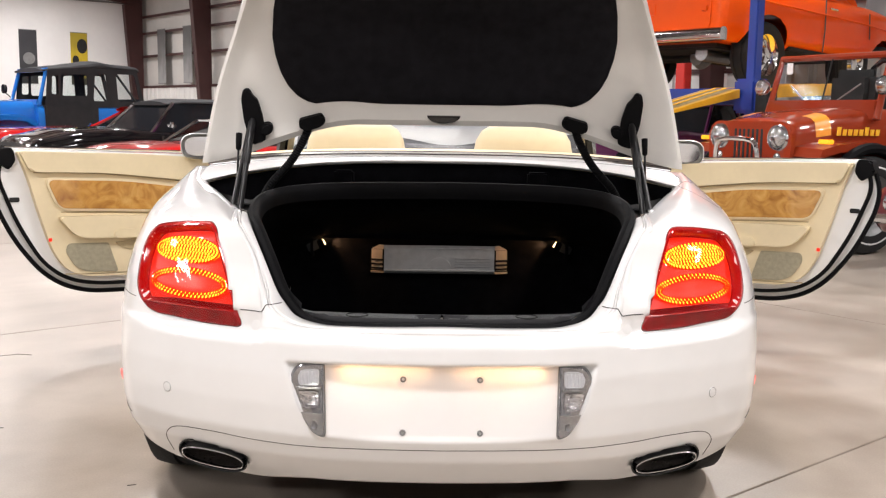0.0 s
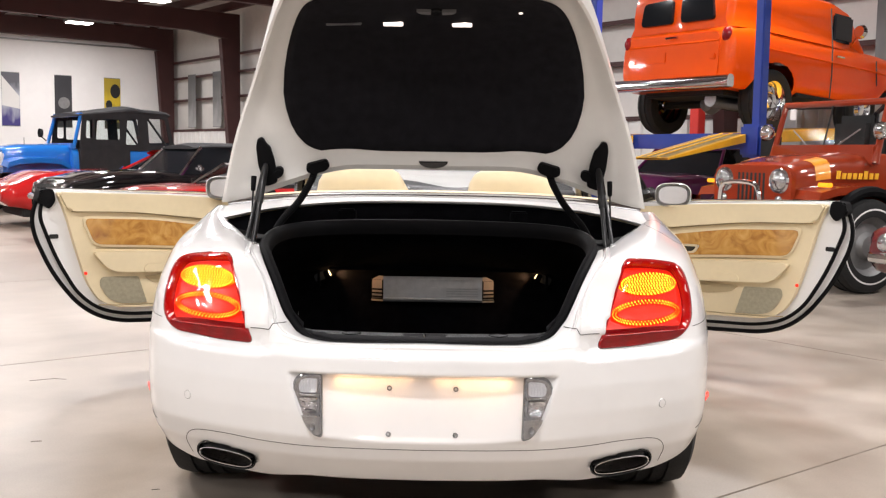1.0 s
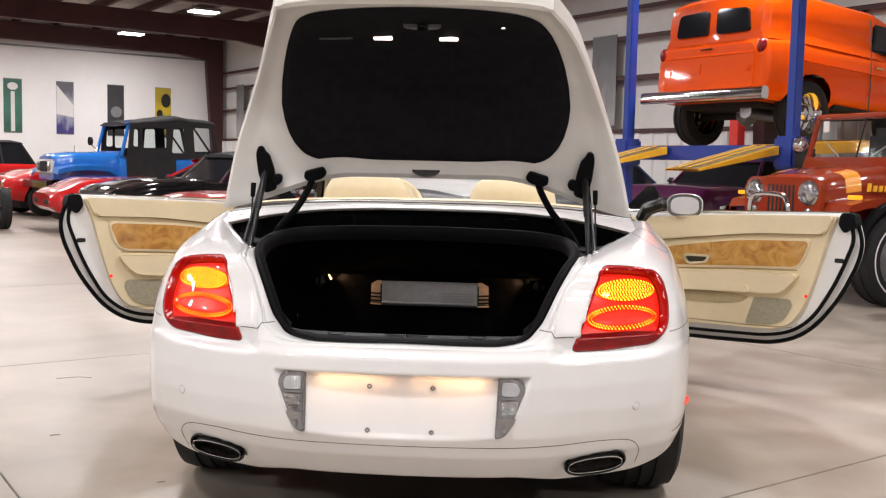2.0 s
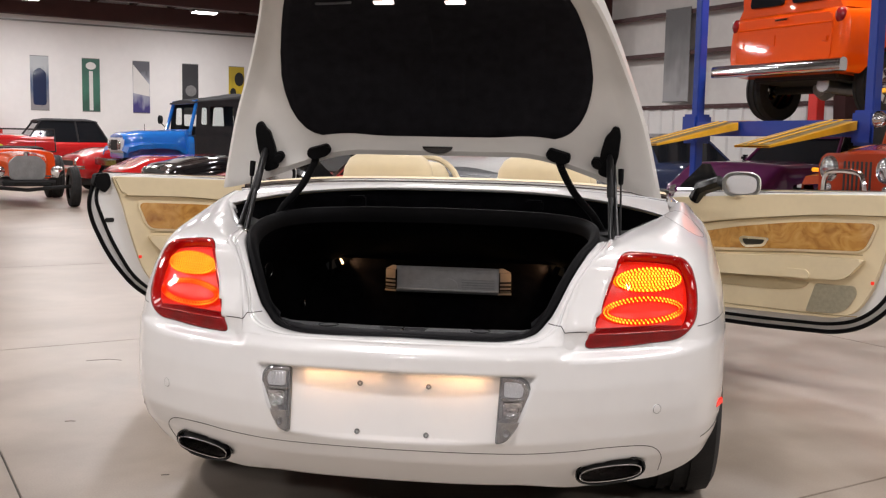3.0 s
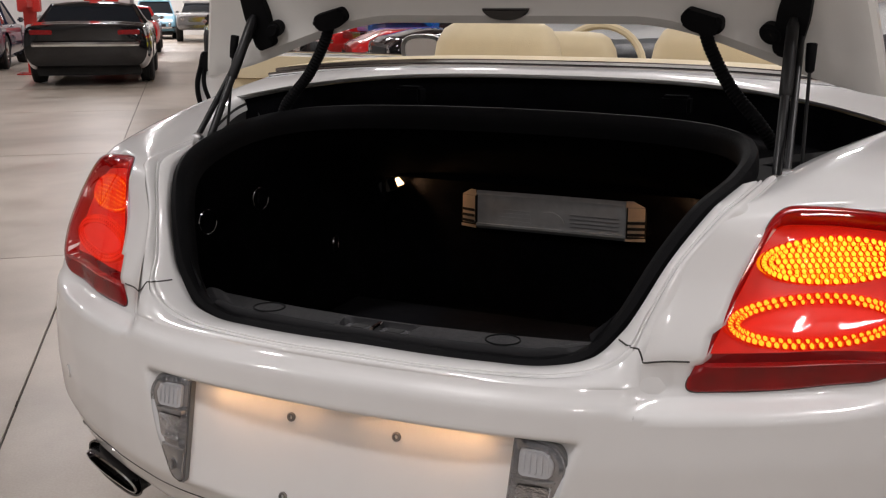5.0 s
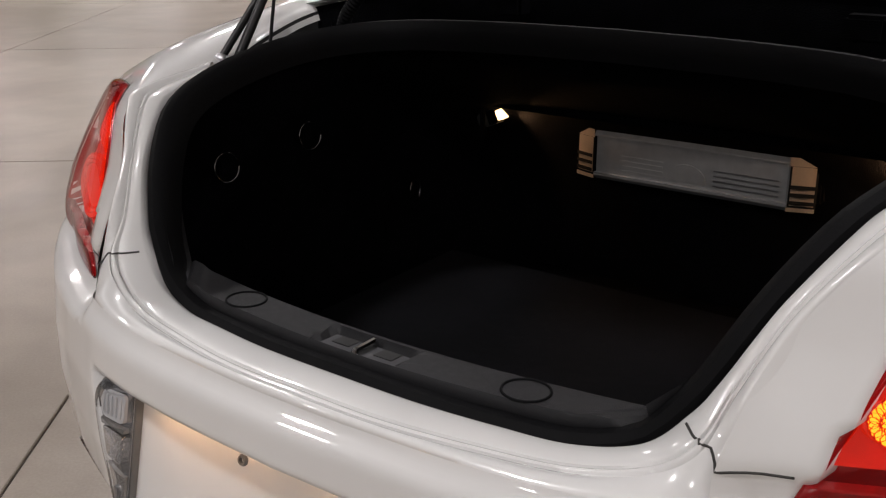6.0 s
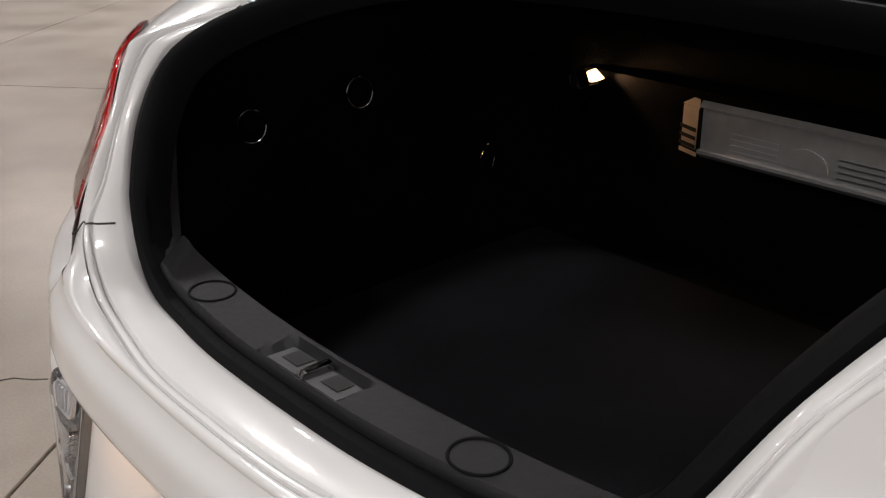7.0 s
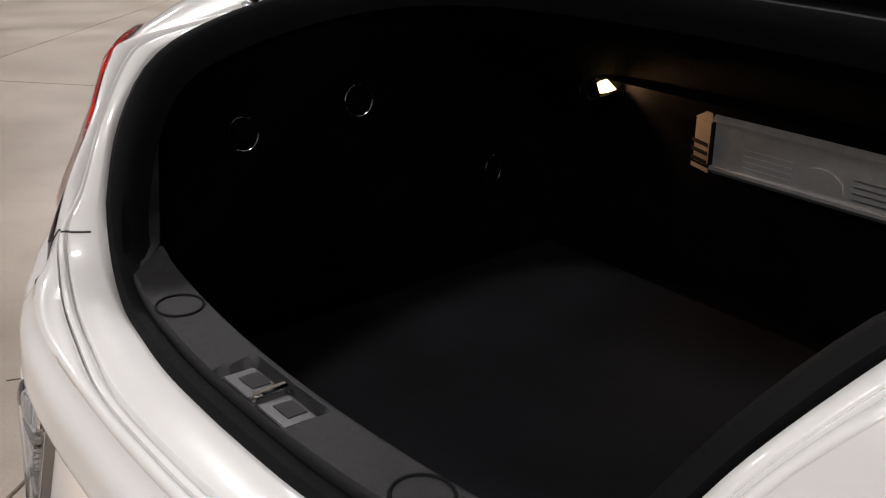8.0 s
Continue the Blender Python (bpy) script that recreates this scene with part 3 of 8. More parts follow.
def body_mesh():
    bm = bmesh.new()
    zs = [0.25 + (0.672 - 0.25) * k / 74 for k in range(75)]
    rows = []
    for z in zs:
        f = (0.672 - z) / (0.672 - 0.25)
        row = []
        for i in range(73):
            x = XC * i / 72
            zz = 0.672 - f * (0.672 - bottom(x))
            row.append(tail_point(x, zz))
        rows.append(row)
    # underside turned forward
    under = [(p[0], p[1] + 0.06, p[2] - 0.004) for p in rows[0]]
    rows.insert(0, under)
    grid_bm(rows, bm, mirror=True)

    # flank rows: from the middle part's edge, round the corner and forward
    edge = spline(EDGE, 60)
    rise = [p for p in edge if p.z <= 0.9]
    zl = [0.25 + (0.64 - 0.25) * k / 50 for k in range(50)] + [0.64 + (0.70 - 0.64) * k / 16 for k in range(17)] + [0.70 + (0.9 - 0.70) * k / 22 for k in range(1, 23)]

    def start_x(z):
        if z <= 0.70:
            return XC
        for a, b in zip(edge, edge[1:]):
            if a.z <= z <= b.z:
                return lerp(a.x, b.x, (z - a.z) / (b.z - a.z))
        return rise[-1].x

    forward = [0.1, 0.25, 0.4, 0.55, 0.7, 0.85, 0.95]
    rows = []
    for z in zl:
        f = (0.70 - z) / 0.45
        row = []
        y0, w = level(z)
        xs = start_x(z)
        if z < 0.70:
            w = level(max(0.25, 0.70 - f * (0.70 - bottom(XC))))[1]
        a0 = plan_run(min(1.0, xs / w))
        for i in range(109):
            a = lerp(a0, 1.0, i / 108)
            spot = plan_at(a)
            x = w * spot.x / PLAN_W
            if z < 0.70:
                zz = 0.70 - f * (0.70 - bottom(x))
                zz = max(zz, 0.25)
            else:
                zz = z
            y0b, wb = level(zz)
            x = wb * spot.x / PLAN_W
            y = y0b + spot.y + set_back(x, zz)
            if y < 0.6 and in_lamp(x, zz):
                y += 0.045
            e = exhaust_in(x, zz, -0.006)
            if e < 1.15 and y < 0.6:
                y += 0.10 * (1 - smooth01(0.92, 1.08, e))
            lift = 0.045 * smooth01(0.35, 1.25, y) * smooth01(0.68, 0.9, zz)
            row.append(Vector((x, y, zz + lift)))
        y0b, wb = level(z)
        for d in forward:
            y = y0b + 1.06 + d
            lift = 0.045 * smooth01(0.35, 1.25, y) * smooth01(0.68, 0.9, z)
            row.append(Vector((wb - 0.015 * smooth01(0.2, 1.0, d), y, z + lift)))
        rows.append(row)
    crest = rows[-1]
    inner = spline([crest[0], *[p for p in EDGE if p[2] > 0.905][:-2]], 109)
    inner += [Vector((lerp(0.735, 0.755, smooth01(0.9, 1.9, c.y)), c.y, lerp(0.968, 0.995, smooth01(0.9, 1.9, c.y)))) for c in crest[109:]]
    for t in (0.15, 0.3, 0.45, 0.6, 0.75, 0.88, 1.0):
        row = []
        for c, e in zip(crest, inner):
            p = c.lerp(e, t)
            gap = (c - e).length
            p.z += 0.13 * gap * math.sin(math.pi * t)
            row.append(p)
        rows.append(row)
    # fold the edge down
    rows.append([p + Vector((-0.006, 0.004, -0.010)) for p in rows[-1]])
    rows.append([p + Vector((-0.004, 0.002, -0.02)) for p in rows[-1]])
    own = bmesh.new()
    for s in (1, -1):
        vs = [[own.verts.new((s * p[0], p[1], p[2])) for p in r] for r in rows]
        for a, b in zip(vs, vs[1:]):
            for i in range(len(a) - 1):
                fverts = (a[i], a[i + 1], b[i + 1], b[i])
                own.faces.new(fverts if s > 0 else fverts[::-1])
    # wheel arch
    dead = []
    for v in own.verts:
        if abs(v.co.x) > 0.70 and v.co.z < 0.74:
            d = Vector((v.co.y - WHEEL_Y, v.co.z - WHEEL_Z))
            if d.length < ARCH:
                if d.length > ARCH - 0.03 and d.length > 1e-6:
                    k = ARCH / d.length
                    v.co.y, v.co.z = WHEEL_Y + d.x * k, WHEEL_Z + d.y * k
                else:
                    dead.append(v)
    bmesh.ops.delete(own, geom=dead, context="VERTS")
    join(bm, own)
    bmesh.ops.remove_doubles(bm, verts=bm.verts, dist=0.0006)
    return bm


body_bm = body_mesh()
body_tree = BVHTree.FromBMesh(body_bm)
body = part("body", body_bm, M_WHITE, car, "pearl white painted tail and rear wings", split=50)
# one even sheen where the middle panel meets the corners
sheen = []
for v in body.data.vertices:
    at_join = abs(abs(v.co.x) - XC) < 0.014 and 0.45 < v.co.z < 0.70 and v.co.y < 0.4
    n = skin_normal(abs(v.co.x), v.co.z) if at_join else Vector((0, 0, 0))
    sheen.append((math.copysign(n.x, n.x * v.co.x) if at_join else 0.0, n.y, n.z))
body.data.normals_split_custom_set_from_vertices(sheen)
# round fuel flap on the wing's shoulder
flap = []
for k in range(41):
    t = 2 * math.pi * k / 40
    hit_ = body_tree.ray_cast(Vector((FLAP[0] + 0.06 * math.cos(t), FLAP[1] + 0.105 * math.sin(t), 1.3)), Vector((0, 0, -1)))[0]
    if hit_:
        flap.append(hit_)
part("fuel_flap_seam", tube_bm(flap, 0.0007, 6), M_GAP, car, "fine round seam of the fuel flap")


def lip_mesh():
    """Painted lip and rain channel round the boot opening, with two fine ridges."""
    out, seal = [Vector(p) for p in LIP_OUT], [Vector(p) for p in LIP_SEAL]
    ridge = [Vector(p) for p in LIP_RIDGE] + [a.lerp(b, 0.40) + Vector((0, 0, -0.004)) for a, b in zip(out[6:], seal[6:])]

    def run(points):
        """Even share of each stretch, so that the runs stay matched."""
        res = []
        ext = [2 * points[0] - points[1], *points, 2 * points[-1] - points[-2]]
        ext[0] = Vector((-points[1].x, points[1].y, points[1].z))
        for i in range(1, len(ext) - 2):
            p0, p1, p2, p3 = ext[i - 1:i + 3]
            for k in range(10):
                t = k / 10
                res.append(0.5 * (2 * p1 + (p2 - p0) * t + (2 * p0 - 5 * p1 + 4 * p2 - p3) * t * t + (3 * p1 - p0 - 3 * p2 + p3) * t ** 3))
        return res + [points[-1]]

    o, r, e = run(out), run(ridge), run(seal)
    rows = []
    up = Vector((0, 0, 1))
    rows.append([p + Vector((0.04, 0.035, -0.02) if i >= 44 else (0, 0.02, -0.02)) for i, p in enumerate(o)])
    rows.append([p + Vector((0.014, 0.012, -0.006) if i >= 44 else (0, 0.006, -0.012)) for i, p in enumerate(o)])
    for base, to, t, h in ((o, r, 0.0, 0.0), (o, r, 0.10, 0.0035), (o, r, 0.25, 0.0055), (o, r, 0.5, 0.0062), (o, r, 0.75, 0.005), (o, r, 0.93, 0.003),
                           (o, r, 0.985, -0.0045), (r, e, 0.02, 0.0045), (r, e, 0.07, 0.0055), (r, e, 0.13, 0.0045), (r, e, 0.175, -0.0035), (r, e, 0.20, -0.004), (r, e, 0.23, 0.004),
                           (r, e, 0.30, 0.005), (r, e, 0.6, 0.0035), (r, e, 0.9, 0.002), (r, e, 0.98, 0.0), (r, e, 1.15, -0.008), (r, e, 1.45, -0.03)):
        rows.append([a.lerp(b, t) + up * h for a, b in zip(base, to)])
    return grid_bm(rows, mirror=True)


lip_bm = lip_mesh()
part("boot_lip", lip_bm.copy(), M_WHITE, car, "white painted lip and rain channel round the boot opening", split=60)
lip_tree = BVHTree.FromBMesh(lip_bm)
for side in (1, -1):
    # shut line from the lamp's inner corner over the ridges to the seal
    run_ = []
    for k in range(31):
        t = k / 30
        p = Vector((lerp(0.482, 0.384, t), 0, lerp(0.703, 0.705, t) + 0.015 * smooth01(0.56, 0.68, t)))
        best = [h for h in (tree.ray_cast(Vector((side * p.x, -0.6, p.z)), Vector((0, 1, 0)))[0] for tree in (body_tree, lip_tree)) if h]
        if best:
            run_.append(min(best, key=lambda v: v.y) + Vector((0, 0.0002, 0)))
    part("lip_seam", tube_bm(run_, 0.0014, 6), M_GAP, car)


def seal_mesh():
    half = spline(SEAL, 60)
    loop = half + [Vector((-p.x, p.y, p.z)) for p in half[-2:0:-1]]
    bm = bmesh.new()
    n = len(loop)
    centre = Vector((0, 0.36, 0.80))
    up = Vector((0, -0.42, 0.9)).normalized()
    rings = []
    for i, p in enumerate(loop):
        d = (loop[(i + 1) % n] - loop[i - 1]).normalized()
        out = d.cross(up).normalized()
        if out.dot(p - centre) < 0:
            out.negate()
        top = out.cross(d)
        if top.dot(up) < 0:
            top.negate()
        prof = ((0.012, -0.03), (0.012, -0.004), (0.009, 0.005), (0.0, 0.009), (-0.010, 0.005), (-0.016, -0.006), (-0.018, -0.02), (-0.019, -0.036))
        rings.append([p + out * a + top * b for a, b in prof])
    vs = [[bm.verts.new(q) for q in r] for r in rings]
    for i in range(n):
        a, b = vs[i], vs[(i + 1) % n]
        for k in range(len(a) - 1):
            bm.faces.new((a[k], a[k + 1], b[k + 1], b[k]))
    return bm


part("boot_seal", seal_mesh(), M_RUBBER, car, "black rubber boot seal")


def boot_inside():
    """Carpeted tub under the seal."""
    half = spline(SEAL, 60)
    loop = half + [Vector((-p.x, p.y, p.z)) for p in half[-2:0:-1]]
    rows = []
    for t in (0.0, 0.12, 0.25, 0.4, 0.6, 0.8, 1.0):
        row = []
        for p in loop:
            d = Vector((p.x, p.y - 0.42, 0))
            fx = 0.60 if abs(p.x) > 0 else 0
            tx = max(-0.57, min(0.57, p.x * 1.28))
            ty = max(0.10, min(1.04, 0.42 + (p.y - 0.42) * (2.3 if p.y > 0.42 else 0.72)))
            k = smooth01(0, 0.55, t)
            top = p + Vector((0, 0, -0.03))
            row.append(Vector((lerp(top.x, tx, k), lerp(top.y, ty, k), lerp(top.z, 0.44, t ** 1.2))))
        rows.append(row)
    mid = Vector((0, 0.5, 0.44))
    rows.append([p.lerp(mid, 0.5) for p in rows[-1]])
    rows.append([p.lerp(mid, 0.999) for p in rows[-2]])
    return grid_bm(rows, closed=True)


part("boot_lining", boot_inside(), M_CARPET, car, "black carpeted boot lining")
# paler than the lining: faint light on the boot floor, put into colour
part("boot_mat", box_bm(-0.50, 0.50, 0.21, 0.97, 0.442, 0.452, 0.004), M_MAT_LIT, car, "black boot floor mat, faint light put into its paler colour")


def sill_plate():
    """Grained black loading sill behind the seal, with a sunken bowl for the latch."""
    rows = []
    for t, dz in [(0.0, -0.016), (0.0, -0.004), (0.04, 0.0)] + [(k / 24, 0.0) for k in range(2, 24)] + [(0.985, -0.001), (1.0, -0.005), (1.01, -0.05), (1.01, -0.2)]:
        row = []
        for i in range(121):
            end = lerp(0.312, 0.374, t)
            x = end * (i / 60 - 1)
            rim = 0.004 * smooth01(end - 0.05, end - 0.03, abs(x)) - 0.006 * smooth01(end - 0.008, end - 0.004, abs(x))
            y = lerp(0.102 + 0.33 * x * x, 0.158 + 0.27 * x * x, t)
            bowl = min(smooth01(0.062, 0.057, abs(x)), smooth01(0.106, 0.109, y), smooth01(0.151, 0.148, y))
            row.append((x, y, 0.688 + dz + rim - 0.012 * bowl))
        rows.append(row)
    return grid_bm(rows)


sill = part("sill_plate", sill_plate(), M_PLASTIC, car, "grained black plastic loading sill")

for side in (1, -1):
    # curved cheek from each end of the sill up to the seal
    low_ = [Vector((lerp(0.308, 0.372, t), lerp(0.134, 0.194, t), 0.684)) for t in (0.0, 0.25, 0.5, 0.75, 1.0)]
    high_ = [Vector(p) for p in ((0.337, 0.137, 0.716), (0.362, 0.150, 0.738), (0.386, 0.168, 0.766), (0.412, 0.200, 0.80), (0.436, 0.240, 0.838))]
    cheek = [[Vector((side * q.x, q.y, q.z)) for q in (a_.lerp(b_, t) + Vector((0.014, 0.004, -0.010)) * math.sin(math.pi * t) for a_, b_ in zip(low_, high_))] for t in (0.0, 0.2, 0.4, 0.6, 0.8, 1.0)]
    part("sill_cheek", grid_bm(cheek), M_PLASTIC, car, "curved black trim at the end of the loading sill")

# ---- lamps, exhausts and fittings on the tail ----
def skin_patch(outline, side, rings, dome=0.0, sink=None):
    """A lens that lies on the tail's skin: an outline in x, z filled by rings; rings are (share, height)."""
    cx = sum(p[0] for p in outline) / len(outline)
    cz = sum(p[1] for p in outline) / len(outline)
    rows = []
    for share, h in rings:
        row = []
        for x, z in outline:
            xx, zz = cx + (x - cx) * share, cz + (z - cz) * share
            q = Vector((xx, sink(zz, xx), zz)) + Vector((0, -h, 0)) if sink else on_skin(xx, zz, h)
            row.append((side * q.x, q.y, q.z))
        rows.append(row)
    return grid_bm(rows, closed=True)


def clip_z(outline, z, above):
    out = []
    n = len(outline)
    for i in range(n):
        a, b = outline[i], outline[(i + 1) % n]
        ina, inb = (a[1] >= z) == above, (b[1] >= z) == above
        if ina:
            out.append(a)
        if ina != inb:
            t = (z - a[1]) / (b[1] - a[1])
            out.append((lerp(a[0], b[0], t), z))
    # spread points along the straight cut
    res = []
    for i in range(len(out)):
        a, b = out[i], out[(i + 1) % len(out)]
        n = max(1, int(math.hypot(a[0] - b[0], a[1] - b[1]) / 0.012))
        res += [(lerp(a[0], b[0], k / n), lerp(a[1], b[1], k / n)) for k in range(n)]
    return res


def bulb_cup(bm_cup, bm_bulb, x, z, side, floor_h, top_h, r, seat_at=0.5, tip_at=0.85):
    """One small bulb at the bottom of a short open red cup."""
    n = skin_normal(x, z)
    n = Vector((side * n.x, n.y, n.z))
    p = on_skin(x, z, floor_h)
    p = Vector((side * p.x, p.y, p.z))
    ex = n.orthogonal().normalized()
    ey = n.cross(ex)
    deep = top_h - floor_h
    rings = []
    for h, rr in ((0.0, r * 1.15), (deep, r), (deep * 0.9, r * 0.97), (deep * seat_at, r * 0.95)):
        rings.append([bm_cup.verts.new(p + n * h + rr * (math.cos(a) * ex + math.sin(a) * ey)) for a in (2 * math.pi * k / 7 for k in range(7))])
    for a, b in zip(rings, rings[1:]):
        for k in range(7):
            bm_cup.faces.new((a[k], a[(k + 1) % 7], b[(k + 1) % 7], b[k]))
    ring = [bm_bulb.verts.new(p + n * (deep * seat_at) + r * 0.96 * (math.cos(a) * ex + math.sin(a) * ey)) for a in (2 * math.pi * k / 7 for k in range(7))]
    tip = bm_bulb.verts.new(p + n * (deep * tip_at))
    for k in range(7):
        bm_bulb.faces.new((ring[k], ring[(k + 1) % 7], tip))


def tail_lamp(side):
    """Housing with a lit reflector, two ovals of cupped bulbs, a dark lower band and one clear cover over all."""
    floor_rings = ((1.0, -0.006), (1.0, 0.001), (0.988, 0.003), (0.965, 0.0038), (0.945, 0.0025), (0.93, -0.006), (0.912, -0.021), (0.8, -0.022), (0.7, -0.022), (0.6, -0.022), (0.5, -0.022), (0.4, -0.022), (0.3, -0.022), (0.2, -0.022), (0.001, -0.022))
    lamp_body = part("tail_lamp", skin_patch(TL_OUT, side, floor_rings), M_LENS_RED, car, "red tail lamp with two lit oval light rings")
    part("reflector_band", skin_patch(clip_z(TL_OUT, 0.698, False), side, ((1.0, -0.008), (0.995, 0.0015), (0.97, 0.004), (0.9, 0.005), (0.7, 0.005), (0.45, 0.005), (0.2, 0.005), (0.001, 0.005))), M_LENS_DARK, lamp_body, "darker red reflector band")
    glow = clip_z([(lerp(0.640, x, 0.905), lerp(0.785, z, 0.90)) for x, z in TL_OUT], 0.7085, True)
    part("lit_reflector", skin_patch(glow, side, ((1.0, -0.0215), (0.97, -0.0185), (0.8, -0.018), (0.65, -0.018), (0.5, -0.018), (0.35, -0.018), (0.2, -0.018), (0.001, -0.018))), M_LENS_LIT, lamp_body, "glowing red inner reflector")
    surround = [(lerp(0.64, x, 1.004), lerp(0.775, z, 1.004)) for x, z in TL_OUT]
    part("lamp_gasket", skin_patch(surround, side, ((1.003, -0.006), (1.003, 0.0012), (0.985, 0.0012))), M_GAP, lamp_body)
    for name, cx, cz, a, b, inner, lit in (("upper_ring", 0.6505, 0.829, 0.088, 0.0275, M_LED_BASE, M_LED_AMBER), ("lower_ring", 0.6355, 0.753, 0.106, 0.031, M_LED_RED, M_LED_RING)):
        part(name + "_panel", skin_patch(oval(cx, cz, a, b), side, ((1.10, -0.0205), (1.07, -0.0150), (0.9, -0.0135), (0.7, -0.0125), (0.5, -0.012), (0.3, -0.012), (0.001, -0.012))), inner, lamp_body)
        cups, bulbs = bmesh.new(), bmesh.new()
        for ring_share, count, r in ((1.0, 58, 0.0050), (0.915, 52, 0.0046)) if name == "lower_ring" else ((1.0, 48, 0.0050), (0.90, 42, 0.0046)):
            for k in range(count):
                t = 2 * math.pi * (k + 0.5) / count
                bulb_cup(cups, bulbs, cx + a * ring_share * math.cos(t), cz + (b - (1 - ring_share) * a * 0.75) * math.sin(t), side, -0.0158, *((-0.0088, r, 0.34, 0.68) if name == "lower_ring" else (-0.0102, r)))
        if name == "upper_ring":
            # rows of small lights fill the upper oval
            for j, zz in enumerate((-0.50, -0.25, 0.0, 0.25, 0.50)):
                w = math.sqrt(1 - (zz / 0.78) ** 2) * 0.80
                n = int(21 * w) + 1
                for k in range(n):
                    bulb_cup(cups, bulbs, cx + a * (lerp(-w, w, k / (n - 1)) + (0.02 if j % 2 else 0)), cz + b * zz, side, -0.0148, -0.0092, 0.0046)
        tagged(part(name + "_cups", cups, M_CUP, lamp_body, "red honeycomb of bulb cups", smooth=False), kind="stuff")
        tagged(part(name + "_bulbs", bulbs, lit, lamp_body, "small lit bulbs", smooth=False), kind="stuff")
    cover = part("lamp_cover", skin_patch(TL_OUT, side, ((1.0, -0.003), (0.999, 0.0025), (0.988, 0.0052), (0.96, 0.0068), (0.9, 0.0078), (0.8, 0.0083), (0.65, 0.0088), (0.5, 0.009), (0.35, 0.009), (0.2, 0.009), (0.001, 0.009))), M_COVER, lamp_body, "clear glossy lamp cover")
    cover.visible_shadow = False


for side in (1, -1):
    tail_lamp(side)

PL_OUT = rounded([(0.272, 0.600), (0.328, 0.600), (0.347, 0.575), (0.342, 0.53), (0.325, 0.486), (0.293, 0.443), (0.266, 0.438)], [0.006, 0.035, 0.035, 0.06, 0.06, 0.03, 0.008])


def recess_face(z, x=0.3):
    """The clear lamps slope from the plate's floor out to the tail's skin."""
    return lerp(plate_y(z) - 0.012, skin(x, z) + 0.004, smooth01(0.255, 0.345, x))


def plate_lamp(side):
    rim = [(lerp(0.303, x, 1.05), lerp(0.520, z, 1.03)) for x, z in PL_OUT]
    body_ = part("reverse_lamp", skin_patch(PL_OUT, side, ((1.0, -0.02), (1.0, 0.0), (0.96, 0.001), (0.93, 0.0), (0.5, 0.0), (0.001, 0.0)), sink=recess_face), M_LENS_CLEAR, car, "clear reversing lamp beside the plate recess")
    part("lamp_gasket", skin_patch(rim, side, ((1.0, -0.02), (1.0, -0.002), (0.93, -0.003)), sink=recess_face), M_GREY, body_)
    upper = rounded([(0.281, 0.588), (0.281, 0.551), (0.328, 0.551), (0.332, 0.574), (0.318, 0.588)], 0.008)
    part("upper_reflector", skin_patch(upper, side, ((1.0, 0.0), (0.95, 0.004), (0.6, 0.002), (0.001, 0.0015)), sink=recess_face), M_LENS_RIB, body_, "pale ribbed upper reflector")
    for k in range(5):
        xx = 0.288 + 0.0085 * k
        rib = rounded([(xx, 0.585), (xx, 0.554), (xx + 0.003, 0.554), (xx + 0.003, 0.585)], 0.001, 2)
        part("reflector_rib", skin_patch(rib, side, ((1.0, 0.001), (0.8, 0.0042), (0.01, 0.0044)), sink=recess_face), M_LENS_RIB, body_)
    bar = rounded([(0.280, 0.500), (0.280, 0.540), (0.330, 0.540), (0.322, 0.500)][::-1], 0.008)
    part("lamp_reflector", skin_patch(bar, side, ((1.0, 0.0), (0.95, 0.005), (0.6, 0.003), (0.3, 0.002), (0.001, 0.0015)), sink=recess_face), M_SPARK, body_, "sparkling reflector behind the lens")
    ledge = rounded([(0.276, 0.541), (0.276, 0.548), (0.334, 0.548), (0.332, 0.541)], 0.002)
    part("lamp_ledge", skin_patch(ledge, side, ((1.0, 0.0), (0.9, 0.006), (0.01, 0.006)), sink=recess_face), M_LENS_GREY, body_)
    part("smoked_lens", skin_patch(clip_z(PL_OUT, 0.492, False), side, ((0.93, 0.0), (0.88, 0.004), (0.6, 0.003), (0.001, 0.0025)), sink=recess_face), M_LENS_GREY, body_, "smoked lower lens")
    bead_o = oval(0.291, 0.463, 0.0075, 0.009, 16)
    part("lamp_screw", skin_patch(bead_o, side, ((1.0, 0.002), (0.9, 0.006), (0.5, 0.005), (0.01, 0.004)), sink=recess_face), M_STEEL, body_)
    cover = part("lamp_cover", skin_patch(PL_OUT, side, ((1.0, -0.002), (0.995, 0.004), (0.96, 0.007), (0.85, 0.009), (0.5, 0.010), (0.001, 0.010)), sink=recess_face), M_PLATE_COVER, body_, "clear lamp cover")
    cover.visible_shadow = False


for side in (1, -1):
    plate_lamp(side)

